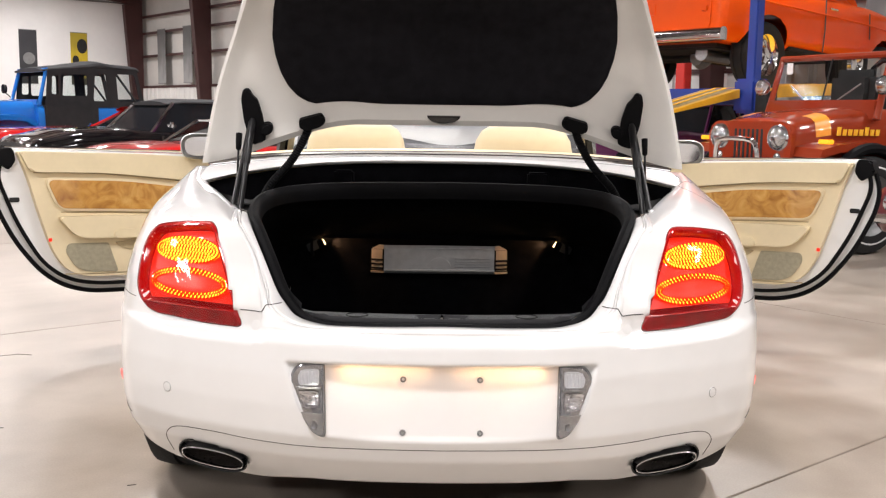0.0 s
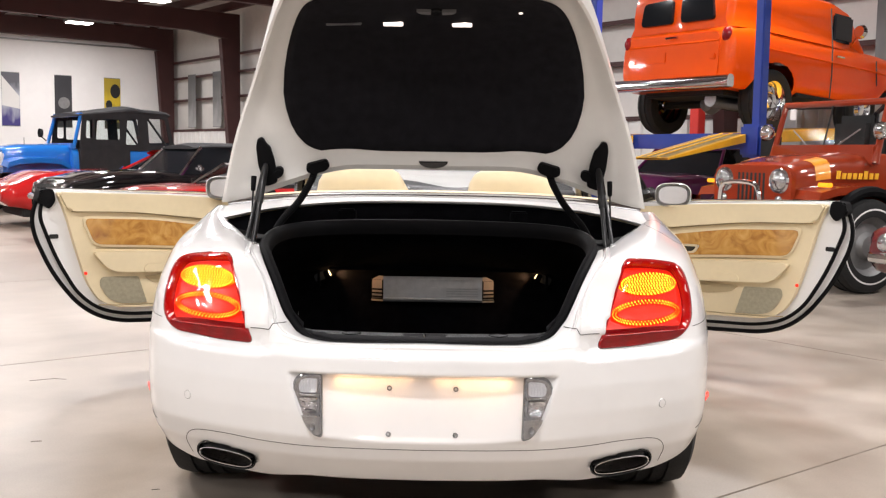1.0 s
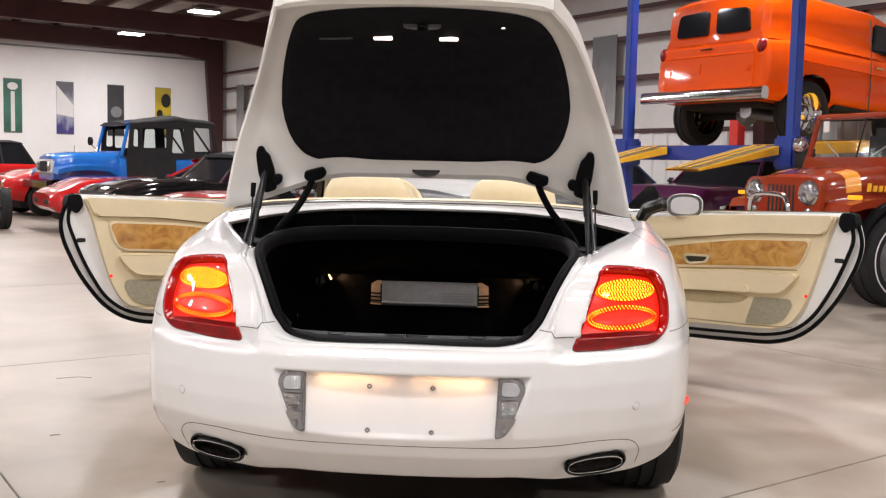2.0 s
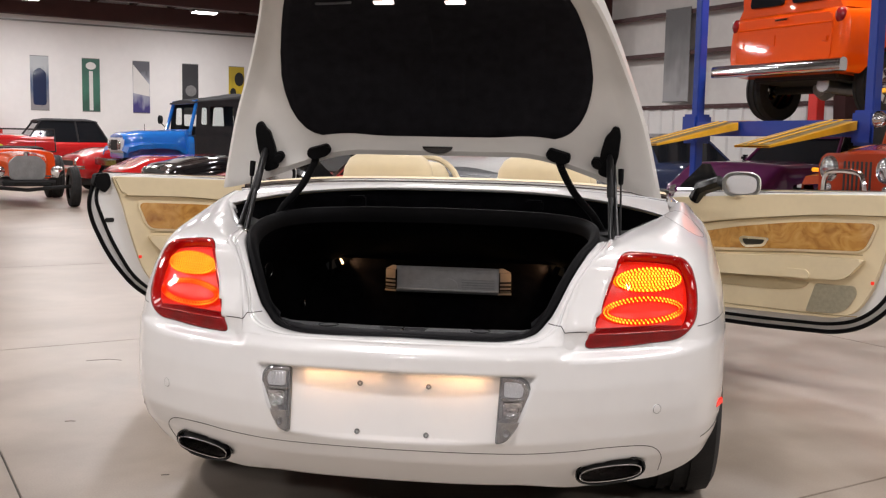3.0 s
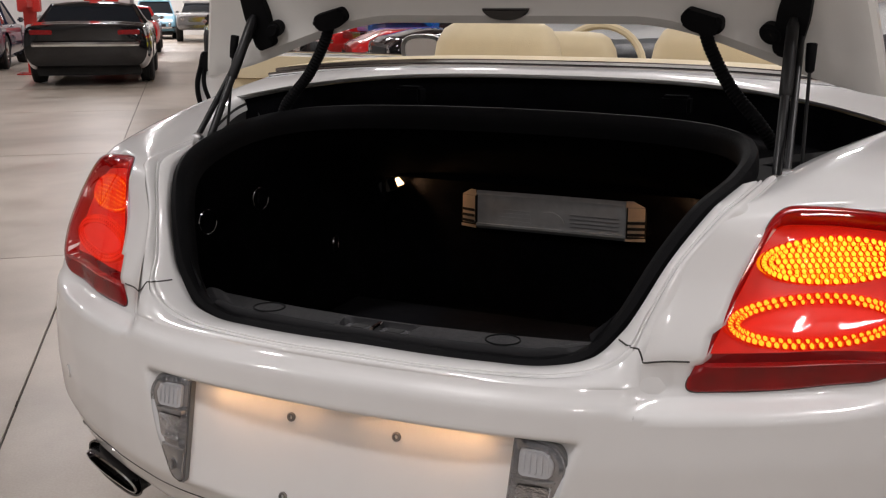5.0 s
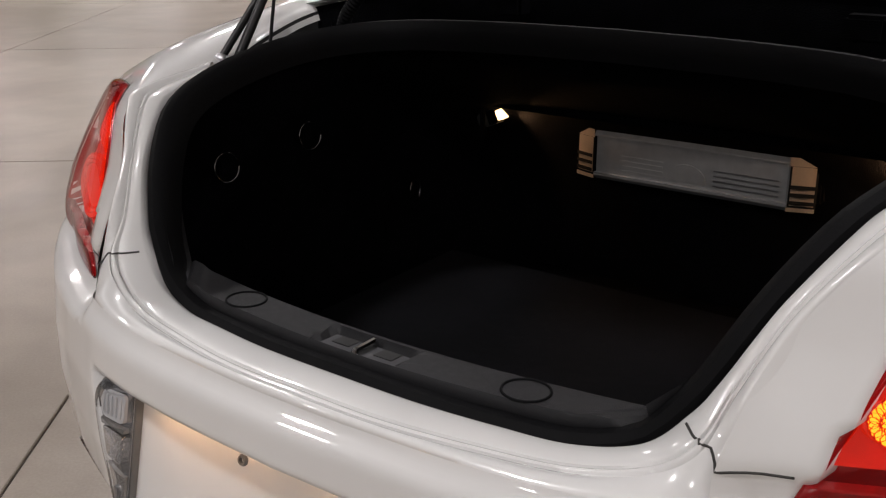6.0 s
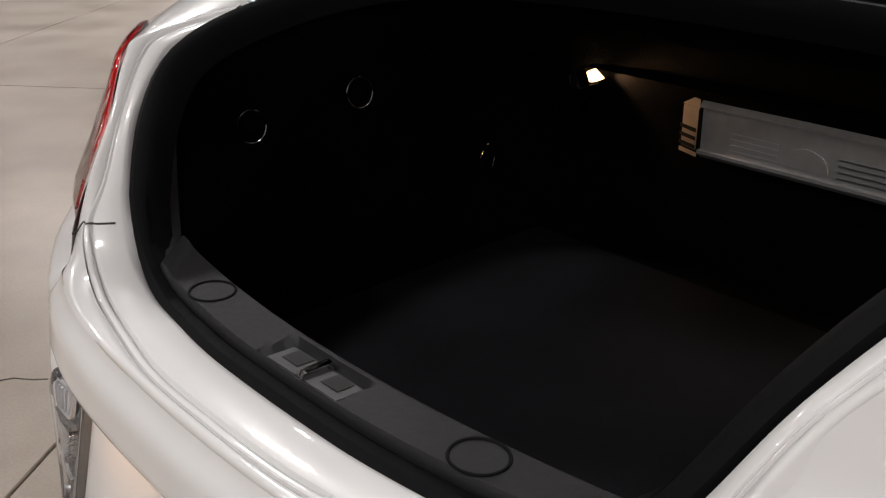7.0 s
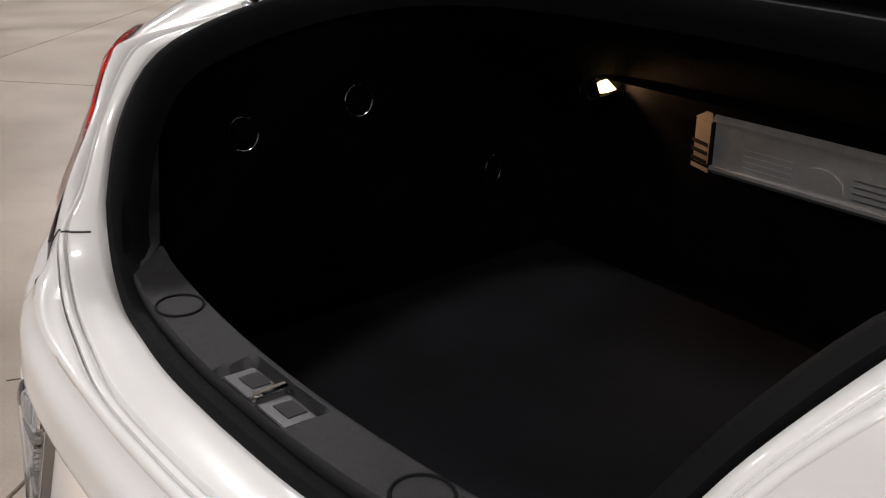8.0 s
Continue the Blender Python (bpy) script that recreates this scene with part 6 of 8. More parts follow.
def bead(name, x, y, z, r, depth, material, parent, label="", facing=1, sides=20):
    m = Matrix.Translation((x, y, z)) @ Matrix.Diagonal((1, facing, 1, 1))
    return part(name, lathe_bm([(-depth, r), (0, r), (depth * 0.6, r * 0.85), (depth, r * 0.5), (depth * 1.1, 0.001)], sides, "y", m), material, parent, label)


def simple_wheel(x, y, r, width, parent, side, rim=None, white=False, z=None):
    z = r if z is None else z
    m = Matrix.Translation((x, y, z))
    h = width / 2
    w_ = part("wheel", lathe_bm([(side * a, b) for a, b in ((-h * 0.5, r * 0.62), (h * 0.85, r * 0.64), (h * 0.7, r * 0.56), (h * 0.35, r * 0.5), (h * 0.45, r * 0.3), (h * 0.75, r * 0.22), (h * 0.8, 0.001))], 28, "x", m), rim or M_CHROME, parent, "road wheel")
    part("tyre", lathe_bm([(side * a, b) for a, b in ((-h * 0.9, r * 0.6), (-h, r * 0.8), (-h * 0.85, r * 0.96), (-h * 0.5, r), (-h * 0.48, r * 0.975), (-h * 0.1, r * 0.975), (-h * 0.08, r), (h * 0.3, r), (h * 0.32, r * 0.975), (h * 0.5, r * 0.98), (h * 0.55, r), (h * 0.85, r * 0.96), (h, r * 0.8), (h * 0.9, r * 0.62))], 36, "x", m), M_TYRE, w_)
    if white:
        part("letter_band", lathe_bm([(side * h * 1.005, r * 0.80), (side * h * 1.01, r * 0.765)], 36, "x", m), M_WALL, w_, "white tyre lettering band")
    return w_


def street_car(name, label, colour, x, y, heading, length=4.7, width=1.78, belt=0.86, hood=0.82, deck=0.86, roof=1.3, top=None, cab=(-1.2, 0.75), rake=(0.5, 0.55),
               nose=0.62, tail=0.72, wheel_r=0.33, open_top=False, grille=True, wheelbase=2.6, plain=False, trim=None):
    """A passenger car with its own body, glasshouse, wheels, lamps and bumpers."""
    v = thing(name, label, "car", road_pose(x, y, heading))
    L, w = length / 2, width / 2
    f, r = wheelbase / 2 + 0.05, -wheelbase / 2 + 0.05
    st = [(-L, w * 0.82, tail, 0.42), (-L + 0.06, w * 0.93, tail + 0.03, 0.32), (-L + 0.5, w * 0.99, deck, 0.24), (cab[0], w, belt, 0.2), (cab[1], w, belt, 0.2),
          (cab[1] + 0.35, w, hood + 0.02, 0.2), (L - 0.6, w * 0.98, hood, 0.24), (L - 0.12, w * 0.92, nose + 0.06, 0.32), (L, w * 0.80, nose - 0.02, 0.40)]
    body = cut_arches(loft(smooth_stations(st, 90), n=34), (f, r), wheel_r + 0.055, wheel_r, w * 0.7)
    part("body", body, colour, v)
    part("underside", box_bm(-w * 0.8, w * 0.8, -L + 0.3, L - 0.3, 0.16, 0.30, 0.02), M_DARK, v)
    for s in (1, -1):
        for ax in (f, r):
            simple_wheel(s * (w - 0.12), ax, wheel_r, 0.22, v, s)
    c0, c1 = cab
    hw = w * 0.86
    rw = w * 0.68
    low = [(c0, hw), (c1, hw)]
    if not open_top:
        rows = []
        for t in (0.0, 0.5, 1.0):
            row = []
            for yy, ry in ((c0, c0 + rake[0]), (lerp(c0, c1, 0.35), lerp(c0 + rake[0], c1 - rake[1], 0.35)), (lerp(c0, c1, 0.7), lerp(c0 + rake[0], c1 - rake[1], 0.7)), (c1, c1 - rake[1])):
                row.append((lerp(hw, rw, t), lerp(yy, ry, t), lerp(belt - 0.02, roof - 0.05, t)))
            rows.append(row + [(-p[0], p[1], p[2]) for p in row[::-1]])
        part("glasshouse", grid_bm(rows, closed=True), M_DARKGLASS, v, "dark tinted windows", split=20)
        part("roof", loft([(c0 + rake[0] - 0.06, rw * 0.96, roof - 0.05, roof - 0.075), (c0 + rake[0] + 0.15, rw * 1.03, roof - 0.015, roof - 0.07), (c1 - rake[1] - 0.15, rw * 1.03, roof - 0.015, roof - 0.07), (c1 - rake[1] + 0.06, rw * 0.96, roof - 0.05, roof - 0.075)], 0.03), top or colour, v)
    for s in (1, -1):
        ends = [((s * hw, c1, belt - 0.02), (s * rw, c1 - rake[1], roof - 0.05))]
        if not open_top:
            ends += [((s * hw, c0, belt - 0.02), (s * rw, c0 + rake[0], roof - 0.05)), ((s * hw * 1.0, lerp(c0, c1, 0.38), belt - 0.02), (s * rw * 1.02, lerp(c0 + rake[0], c1 - rake[1], 0.38), roof - 0.05))]
        for a, b in ends:
            part("pillar", tube_bm([a, b], 0.025, 6), M_CHROME if open_top else (trim or top or colour), v)
        if plain:
            part("nose_slot", box_bm(s * w * 0.45 - 0.2, s * w * 0.45 + 0.2, L - 0.12, L + 0.004, 0.42, 0.53, 0.02), M_DARK, v, "black nose opening")
            part("side_marker", box_bm(s * w * 0.955 - 0.01, s * w * 0.955 + 0.012, L - 0.62, L - 0.44, 0.48, 0.53, 0.006), M_LED_AMBER2, v, "amber side marker")
        else:
            bead("head_lamp", s * w * 0.66, L - 0.03, nose - 0.06, 0.085, 0.04, M_LENS_CLEAR, v, "round headlamp")
        part("tail_light", box_bm(s * w * 0.66 - 0.16, s * w * 0.66 + 0.16, -L - 0.012, -L + 0.05, tail - 0.10, tail - 0.03, 0.01), M_LENS_DARK, v, "red tail light")
        part("door_line", tube_bm([(s * w * 1.0, c1 - 0.1, belt - 0.05), (s * w * 1.003, c1 - 0.1, 0.35)], 0.006, 5), M_GAP, v)
        part("wing_mirror", cushion(s * w * 1.02 - 0.07, s * w * 1.02 + 0.07, c1 - 0.25, c1 - 0.17, belt + 0.02, belt + 0.12, 0.03), M_CHROME, v)
    if open_top:
        gb = grid_bm([[(lerp(-hw, hw, k / 8), c1, belt - 0.02) for k in range(9)], [(lerp(-rw, rw, k / 8), c1 - rake[1], roof - 0.05) for k in range(9)]])
        g_ = part("windscreen", gb, M_GLASS, v, "clear windscreen")
        g_.visible_shadow = False
        part("screen_frame", tube_bm([(-hw, c1, belt - 0.02), (-rw, c1 - rake[1], roof - 0.05), (rw, c1 - rake[1], roof - 0.05), (hw, c1, belt - 0.02)], 0.018, 6), M_CHROME, v)
        part("cockpit", box_bm(-hw * 0.92, hw * 0.92, c0 + 0.1, c1 - 0.05, belt - 0.1, belt + 0.045, 0.03), M_DARK, v, "dark cockpit")
        for s in (1, -1):
            part("seat_back", cushion(s * 0.36 - 0.24, s * 0.36 + 0.24, c0 + 0.35, c0 + 0.5, belt - 0.1, belt + 0.22, 0.05), M_DARK, v)
    for yy, zz, d in () if plain else ((L, nose - 0.17, 1), (-L, tail - 0.24, -1)):
        part("bumper", tube_bm([(-w * 0.9, yy - d * 0.14, zz), (-w * 0.75, yy + d * 0.02, zz), (w * 0.75, yy + d * 0.02, zz), (w * 0.9, yy - d * 0.14, zz)], 0.045, 8, flat=1.0), M_CHROME, v, "chrome bumper")
    if grille:
        part("grille", box_bm(-w * 0.5, w * 0.5, L - 0.06, L + 0.004, nose - 0.14, nose - 0.03, 0.01), M_DARK, v, "dark front grille")
    return v


P_RED = paint("glossy_red_paint", (0.52, 0.012, 0.012))
P_BLACK = paint("glossy_black_paint", (0.006, 0.006, 0.007), 1.0, 0.12)
P_ORANGE = paint("glossy_orange_paint", (0.82, 0.088, 0.002), 0.45)
P_JEEP = paint("copper_red_paint", (0.27, 0.034, 0.010))
P_BLUE = paint("bright_blue_paint", (0.012, 0.16, 0.55))
P_SILVER = paint("silver_paint", (0.32, 0.32, 0.33))
P_SKY = paint("light_blue_paint", (0.22, 0.42, 0.55))
P_NAVY = paint("dark_blue_paint", (0.02, 0.03, 0.075))
P_PURPLE = paint("deep_purple_paint", (0.10, 0.012, 0.075))
P_LIME = paint("yellow_green_paint", (0.50, 0.50, 0.04))
P_MAROON = paint("dark_maroon_paint", (0.10, 0.010, 0.014))
P_HOTROD = paint("red_orange_paint", (0.80, 0.095, 0.012))
M_SOFTTOP = mat("black_soft_top_cloth", (0.022, 0.022, 0.024), rough=0.85, var=0.2, scale=8, bump=0.3, bscale=60)
M_STRIPE = mat("orange_hood_stripe", (0.85, 0.33, 0.03), rough=0.35, coat=0.6, var=0.05)
M_LETTER = mat("yellow_lettering", (0.88, 0.48, 0.03), rough=0.4, var=0.0)

street_car("sports_coupe", "low glossy red sports coupe parked behind the open car door", P_RED, -5.25, 14.2, 216, 4.75, 1.8, 0.80, 0.84, 0.84, 1.2, cab=(-1.45, 0.25), rake=(1.0, 0.7), nose=0.60, tail=0.75, grille=False, wheelbase=2.5, plain=True)
street_car("black_convertible", "glossy black convertible with its black soft top up", P_BLACK, -3.3, 11.35, 218.5, 4.6, 1.78, 0.90, 0.90, 0.9, 1.30, M_SOFTTOP, (-1.25, 0.86), (0.35, 0.36), 0.75, 0.8, trim=M_CHROME)
street_car("red_roadster", "low red open roadster parked behind the black convertible's nose", P_RED, -2.1, 9.2, 218.5, 4.1, 1.65, 0.79, 0.79, 0.80, 1.10, None, (-0.9, 0.76), (0.3, 0.4), 0.62, 0.7, open_top=True, wheelbase=2.4)
street_car("muscle_car", "glossy black muscle car with a silver bumper across its tail", P_BLACK, -12.0, 12.6, 128.5, 5.1, 1.9, 0.93, 0.93, 0.95, 1.27, None, (-1.35, 0.75), (0.75, 0.75), 0.76, 0.88, wheelbase=2.8)
street_car("far_red_car", "red car parked along the aisle", P_RED, *hall(-1.55, 28.6)[:2], 128.5, 4.5, 1.8, 0.84, 0.84, 0.84, 1.24)
street_car("far_sedan", "light blue sedan in the room behind the roller door", P_SKY, *hall(-1.05, 41.5)[:2], 308.5, 4.8, 1.7, 0.95, 0.95, 0.95, 1.5)
street_car("blue_sedan", "dark blue sedan parked by the wall", P_NAVY, 1.3, 14.6, 128.5, 4.9, 1.85, 0.92, 0.92, 0.92, 1.36, None, (-1.4, 0.8), (0.45, 0.6))
street_car("purple_coupe", "deep purple coupe parked beyond the vehicle lift", P_PURPLE, 3.75, 12.9, 222, 4.5, 1.8, 0.95, 0.95, 0.92, 1.40, None, (-1.2, 0.55), (0.4, 0.4))
street_car("maroon_sedan", "dark maroon sedan parked beside the red off-roader", P_MAROON, 5.75, 5.6, 206, 4.7, 1.8, roof=1.35)
street_car("red_cabriolet", "orange-red cabriolet with a dark hood and chrome windscreen", P_RED, -12.6, 20.3, 218.5, 4.5, 1.8, 1.0, 1.0, 0.98, 1.55, M_SOFTTOP, (-1.4, 0.5), (0.3, 0.35), 0.85, 0.85)
street_car("red_racer", "small red and silver open car behind the hot rod", P_RED, -8.6, 18.0, 225, 3.9, 1.6, 0.9, 0.9, 0.85, 1.2, None, (-1.1, 0.4), (0.3, 0.4), 0.7, 0.7, open_top=True, wheelbase=2.3)
street_car("lime_roadster", "yellow-green open roadster beside the hot rod", P_LIME, *hall(1.05, 23.5)[:2], 308.5, 3.4, 1.25, 0.80, 0.80, 0.76, 1.0, None, (-1.0, 0.3), (0.3, 0.2), 0.8, 0.7, open_top=True, wheelbase=2.3)
street_car("red_pickup_cab", "red car parked by the far wall columns", P_RED, -3.6, 22.5, 218.5, 4.8, 1.85, 1.05, 1.05, 1.0, 1.7, None, (-1.3, 0.5), (0.3, 0.4))
street_car("yellow_coupe", "yellow coupe parked beyond the red lift post", P_LIME, *hall(-6.2, 18.6)[:2], 128.5, 4.4, 1.75, roof=1.35)
street_car("blue_coupe", "dark blue coupe parked beyond the red lift post", P_NAVY, *hall(-4.3, 21.3)[:2], 128.5, 4.4, 1.75, roof=1.35)


def pickup(x, y, heading):
    v = thing("pickup_truck", "silver pickup truck facing out of the room behind", "truck", road_pose(x, y, heading))
    part("body", cut_arches(loft(smooth_stations([(-2.4, 0.86, 0.98, 0.45), (-2.3, 0.9, 1.0, 0.4), (0.9, 0.92, 1.02, 0.4), (1.3, 0.92, 1.02, 0.4), (2.25, 0.9, 0.98, 0.42), (2.4, 0.84, 0.9, 0.48)], 60)), (1.55, -1.35), 0.42, 0.37, 0.6), P_SILVER, v)
    part("cab_windows", loft([(-0.75, 0.60, 1.32, 0.98), (-0.7, 0.62, 1.36, 0.98), (0.35, 0.62, 1.36, 0.98), (0.9, 0.72, 1.0, 0.98)], 0.01), M_DARKGLASS, v, "dark cab windows")
    part("cab_roof", loft([(-0.8, 0.62, 1.40, 1.35), (0.0, 0.64, 1.42, 1.35), (0.4, 0.62, 1.39, 1.35)], 0.02), P_SILVER, v)
    for s in (1, -1):
        for ax in (1.55, -1.35):
            simple_wheel(s * 0.80, ax, 0.37, 0.24, v, s)
        bead("head_lamp", s * 0.68, 2.38, 0.80, 0.09, 0.04, M_LENS_CLEAR, v)
    part("grille", box_bm(-0.5, 0.5, 2.33, 2.42, 0.70, 0.86, 0.01), M_CHROME, v, "chrome grille")
    part("front_bumper", box_bm(-0.88, 0.88, 2.36, 2.52, 0.48, 0.60, 0.03), M_CHROME, v, "chrome bumper")
    return v


pickup(*hall(0.66, 38.0)[:2], 308.5)


def panel_van(x, y, heading, z):
    """Orange panel van seen from behind."""
    v = thing("panel_van", "glossy orange vintage panel van raised on the lift", "van", road_pose(x, y, heading, z) @ Matrix.Rotation(radians(-3.37), 4, "X"))
    st = [(-2.63, 0.80, 1.14, 0.50), (-2.58, 0.87, 1.19, 0.48), (-2.3, 0.95, 1.21, 0.48), (-0.1, 0.96, 1.21, 0.51), (0.3, 0.95, 1.22, 0.51), (1.15, 0.93, 1.16, 0.53), (1.27, 0.86, 1.02, 0.57)]
    part("body", cut_arches(loft(smooth_stations(st, 130), 0.0, n=40), (0.77, -1.84), 0.44, 0.40, 0.75), P_ORANGE, v)
    up = [(-2.58, 0.72, 1.66, 1.16), (-2.52, 0.78, 1.71, 1.16), (-2.3, 0.83, 1.75, 1.16), (-1.8, 0.855, 1.78, 1.16), (-0.6, 0.855, 1.78, 1.16), (-0.24, 0.83, 1.72, 1.16), (0.10, 0.88, 1.24, 1.12)]
    part("upper_body", loft(smooth_stations(up, 60), 0.05, 1.06), P_ORANGE, v)
    rear = -2.635
    for s in (1, -1):
        win = rounded([(s * 0.07, 1.28), (s * 0.07, 1.58), (s * 0.53, 1.56), (s * 0.57, 1.28)][::s], 0.05)
        m = Matrix.Translation((0, -2.45, 0))
        part("rear_window", prism_bm(win, 0.17, 0.005, m), M_DARKGLASS, v, "dark rear window with rounded corners")
        part("tail_light", lathe_bm([(-0.03, 0.075), (0.02, 0.07), (0.05, 0.04), (0.055, 0.001)], 20, "y", Matrix.Translation((s * 0.765, rear + 0.03, 1.085)) @ Matrix.Diagonal((0.8, -1, 1.2, 1))), M_LENS_DARK, v, "round red tail light")
        part("hinge", box_bm(s * 0.62 - 0.04, s * 0.62 + 0.04, rear - 0.03, rear + 0.03, 0.80, 0.87, 0.01), P_ORANGE, v)
        part("side_window", box_bm(s * 0.86 - 0.035, s * 0.86 + 0.03, -0.66, -0.24, 1.27, 1.62, 0.03), M_DARKGLASS, v, "dark cab door window")
        part("door_gap", tube_bm([(s * 0.965, -0.77, 0.53), (s * 0.972, -0.77, 0.80), (s * 0.955, -0.77, 1.14), (s * 0.868, -0.74, 1.66)], 0.008, 5), M_GAP, v)
        part("door_gap", tube_bm([(s * 0.966, 0.27, 0.80), (s * 0.952, 0.24, 1.12)], 0.008, 5), M_GAP, v)
        part("door_handle", tube_bm([(s * 0.975, -0.70, 1.06), (s * 0.975, -0.54, 1.06)], 0.014, 6), M_CHROME, v, "chrome door handle")
        part("wing_mirror", lathe_bm([(-0.03, 0.001), (-0.03, 0.07), (0.02, 0.09), (0.03, 0.085)], 18, "y", Matrix.Translation((s * 1.14, -0.50, 1.38))), M_CHROME, v, "round chrome mirror")
        part("mirror_arm", tube_bm([(s * 0.88, -0.26, 1.24), (s * 1.12, -0.48, 1.36)], 0.012, 6), M_CHROME, v)
        part("belt_crease", tube_bm([(s * 0.955, -2.3, 0.98), (s * 0.965, 0.0, 0.98), (s * 0.945, 0.95, 0.96)], 0.012, 6), P_ORANGE, v)
        for ax in (0.77, -1.84):
            simple_wheel(s * 0.80, ax, 0.385, 0.27, v, s)
        bead("head_lamp", s * 0.70, 1.26, 0.92, 0.09, 0.04, M_LENS_CLEAR, v)
    part("rear_door", prism_bm(rounded([(-0.70, 0.60), (-0.70, 1.12), (0.70, 1.12), (0.70, 0.60)], 0.06), 0.02, 0.008, Matrix.Translation((0, rear + 0.01, 0))), P_ORANGE, v, "orange rear door")
    part("plate_recess", box_bm(-0.42, -0.10, rear - 0.022, rear - 0.005, 0.80, 0.93, 0.005), P_ORANGE, v)
    part("door_grip", tube_bm([(-0.08, rear - 0.05, 1.09), (0.10, rear - 0.05, 1.09)], 0.016, 8), M_CHROME, v, "chrome rear door grip")
    part("door_ridge", tube_bm([(-0.70, rear - 0.012, 1.02), (0.70, rear - 0.012, 1.02)], 0.012, 6), P_ORANGE, v)
    bm = loft(smooth_stations([(-0.96, 0.06, 0.585, 0.46), (0.96, 0.06, 0.585, 0.46)], 12), 0.02)
    bm.transform(Matrix.Translation((0, -2.72, 0)) @ Matrix.Rotation(radians(90), 4, "Z"))
    part("rear_bumper", bm, M_CHROME, v, "chrome rear bumper")
    part("front_bumper", box_bm(-0.95, 0.95, 1.26, 1.32, 0.50, 0.62, 0.02), M_CHROME, v, "chrome front bumper")
    part("axle", tube_bm([(-0.75, -1.84, 0.38), (0.75, -1.84, 0.38)], 0.05, 8), M_DARK, v)
    part("diff_cover", lathe_bm([(-0.12, 0.001), (-0.1, 0.10), (0.0, 0.14), (0.12, 0.08)], 16, "y", Matrix.Translation((0.0, -1.84, 0.38))), M_GREY, v)
    part("muffler", tube_bm([(0.35, -2.3, 0.38), (0.35, -1.8, 0.38)], 0.09, 12), M_STEEL, v, "steel silencer")
    part("chassis", box_bm(-0.62, 0.62, -2.4, 1.15, 0.42, 0.53, 0.02), M_DARK, v)
    part("floor_pan", box_bm(-0.90, 0.90, -1.36, 0.29, 0.49, 0.54, 0.015), M_DARK, v, "dark floor pan under the body")
    part("windscreen", grid_bm([[(-0.70, -0.17, 1.66), (0.70, -0.17, 1.66)], [(-0.76, 0.09, 1.29), (0.76, 0.09, 1.29)]]), M_DARKGLASS, v, "dark windscreen")
    return v


panel_van(4.742, 11.30, 37.0, 1.406)


def vehicle_lift(x, y, heading):
    """Drive-on lift: posts, cross beams, runways and approach ramps; built facing +y from its rear beam."""
    v = thing("vehicle_lift", "blue four-post vehicle lift with yellow ramps", "lift", road_pose(x, y, heading))
    for s in (1, -1):
        lx = 1.23 if s > 0 else -1.40
        for py in (0.0, 4.6):
            post = part("post", box_bm(lx - 0.055, lx + 0.055, py - 0.06, py + 0.06, 0.0, 3.7, 0.01), M_BLUE_STEEL, v, "blue square lift post")
            part("foot", box_bm(lx - 0.2, lx + 0.2, py - 0.2, py + 0.2, 0.0, 0.03, 0.005), M_BLUE_STEEL, post)
            part("carriage", box_bm(lx - 0.15, lx + 0.13, py - 0.14, py + 0.13, 1.22, 1.58, 0.03), M_BLUE_STEEL, post)
        rx = 0.95 if s > 0 else -0.75
        part("runway", box_bm(rx - 0.24, rx + 0.24, 0.0, 4.75, 1.36, 1.495, 0.01), M_YELLOW, v, "yellow edged runway")
        own = bmesh.new()
        rows = []
        for yy, zz in ((-0.16, 1.47), (-1.35, 1.20)):
            t = 0.09 if yy > -1 else 0.02
            rows.append([(rx - 0.24, yy, zz), (rx + 0.24, yy, zz), (rx + 0.24, yy, zz - t), (rx - 0.24, yy, zz - t)])
        grid_bm(rows, own, closed=True)
        ramp = part("ramp", own, M_YELLOW, v, "yellow approach ramp with a worn tread", smooth=False)
        tr = grid_bm([[(rx - 0.19, -0.18, 1.474), (rx + 0.19, -0.18, 1.474)], [(rx - 0.19, -1.33, 1.208), (rx + 0.19, -1.33, 1.208)]])
        bmesh.ops.solidify(tr, geom=tr.faces[:], thickness=0.006)
        part("tread", tr, M_RAMP, ramp, "worn brown tread", smooth=False)
        for k in (-0.07, 0.07):
            part("tread_rib", tube_bm([(rx + k, -0.18, 1.482), (rx + k, -1.33, 1.216)], 0.008, 5), M_YELLOW, ramp)
    for py in (0.0, 4.6):
        part("cross_beam", box_bm(-1.3, 1.24, py - 0.12, py + 0.0, 1.31, 1.485, 0.01), M_BLUE_STEEL, v, "blue cross beam")
    part("power_box", box_bm(1.34, 1.52, -0.12, 0.10, 1.12, 1.45, 0.02), M_DARK, v, "dark power unit")
    return v


vehicle_lift(2.65, 9.37, 35)


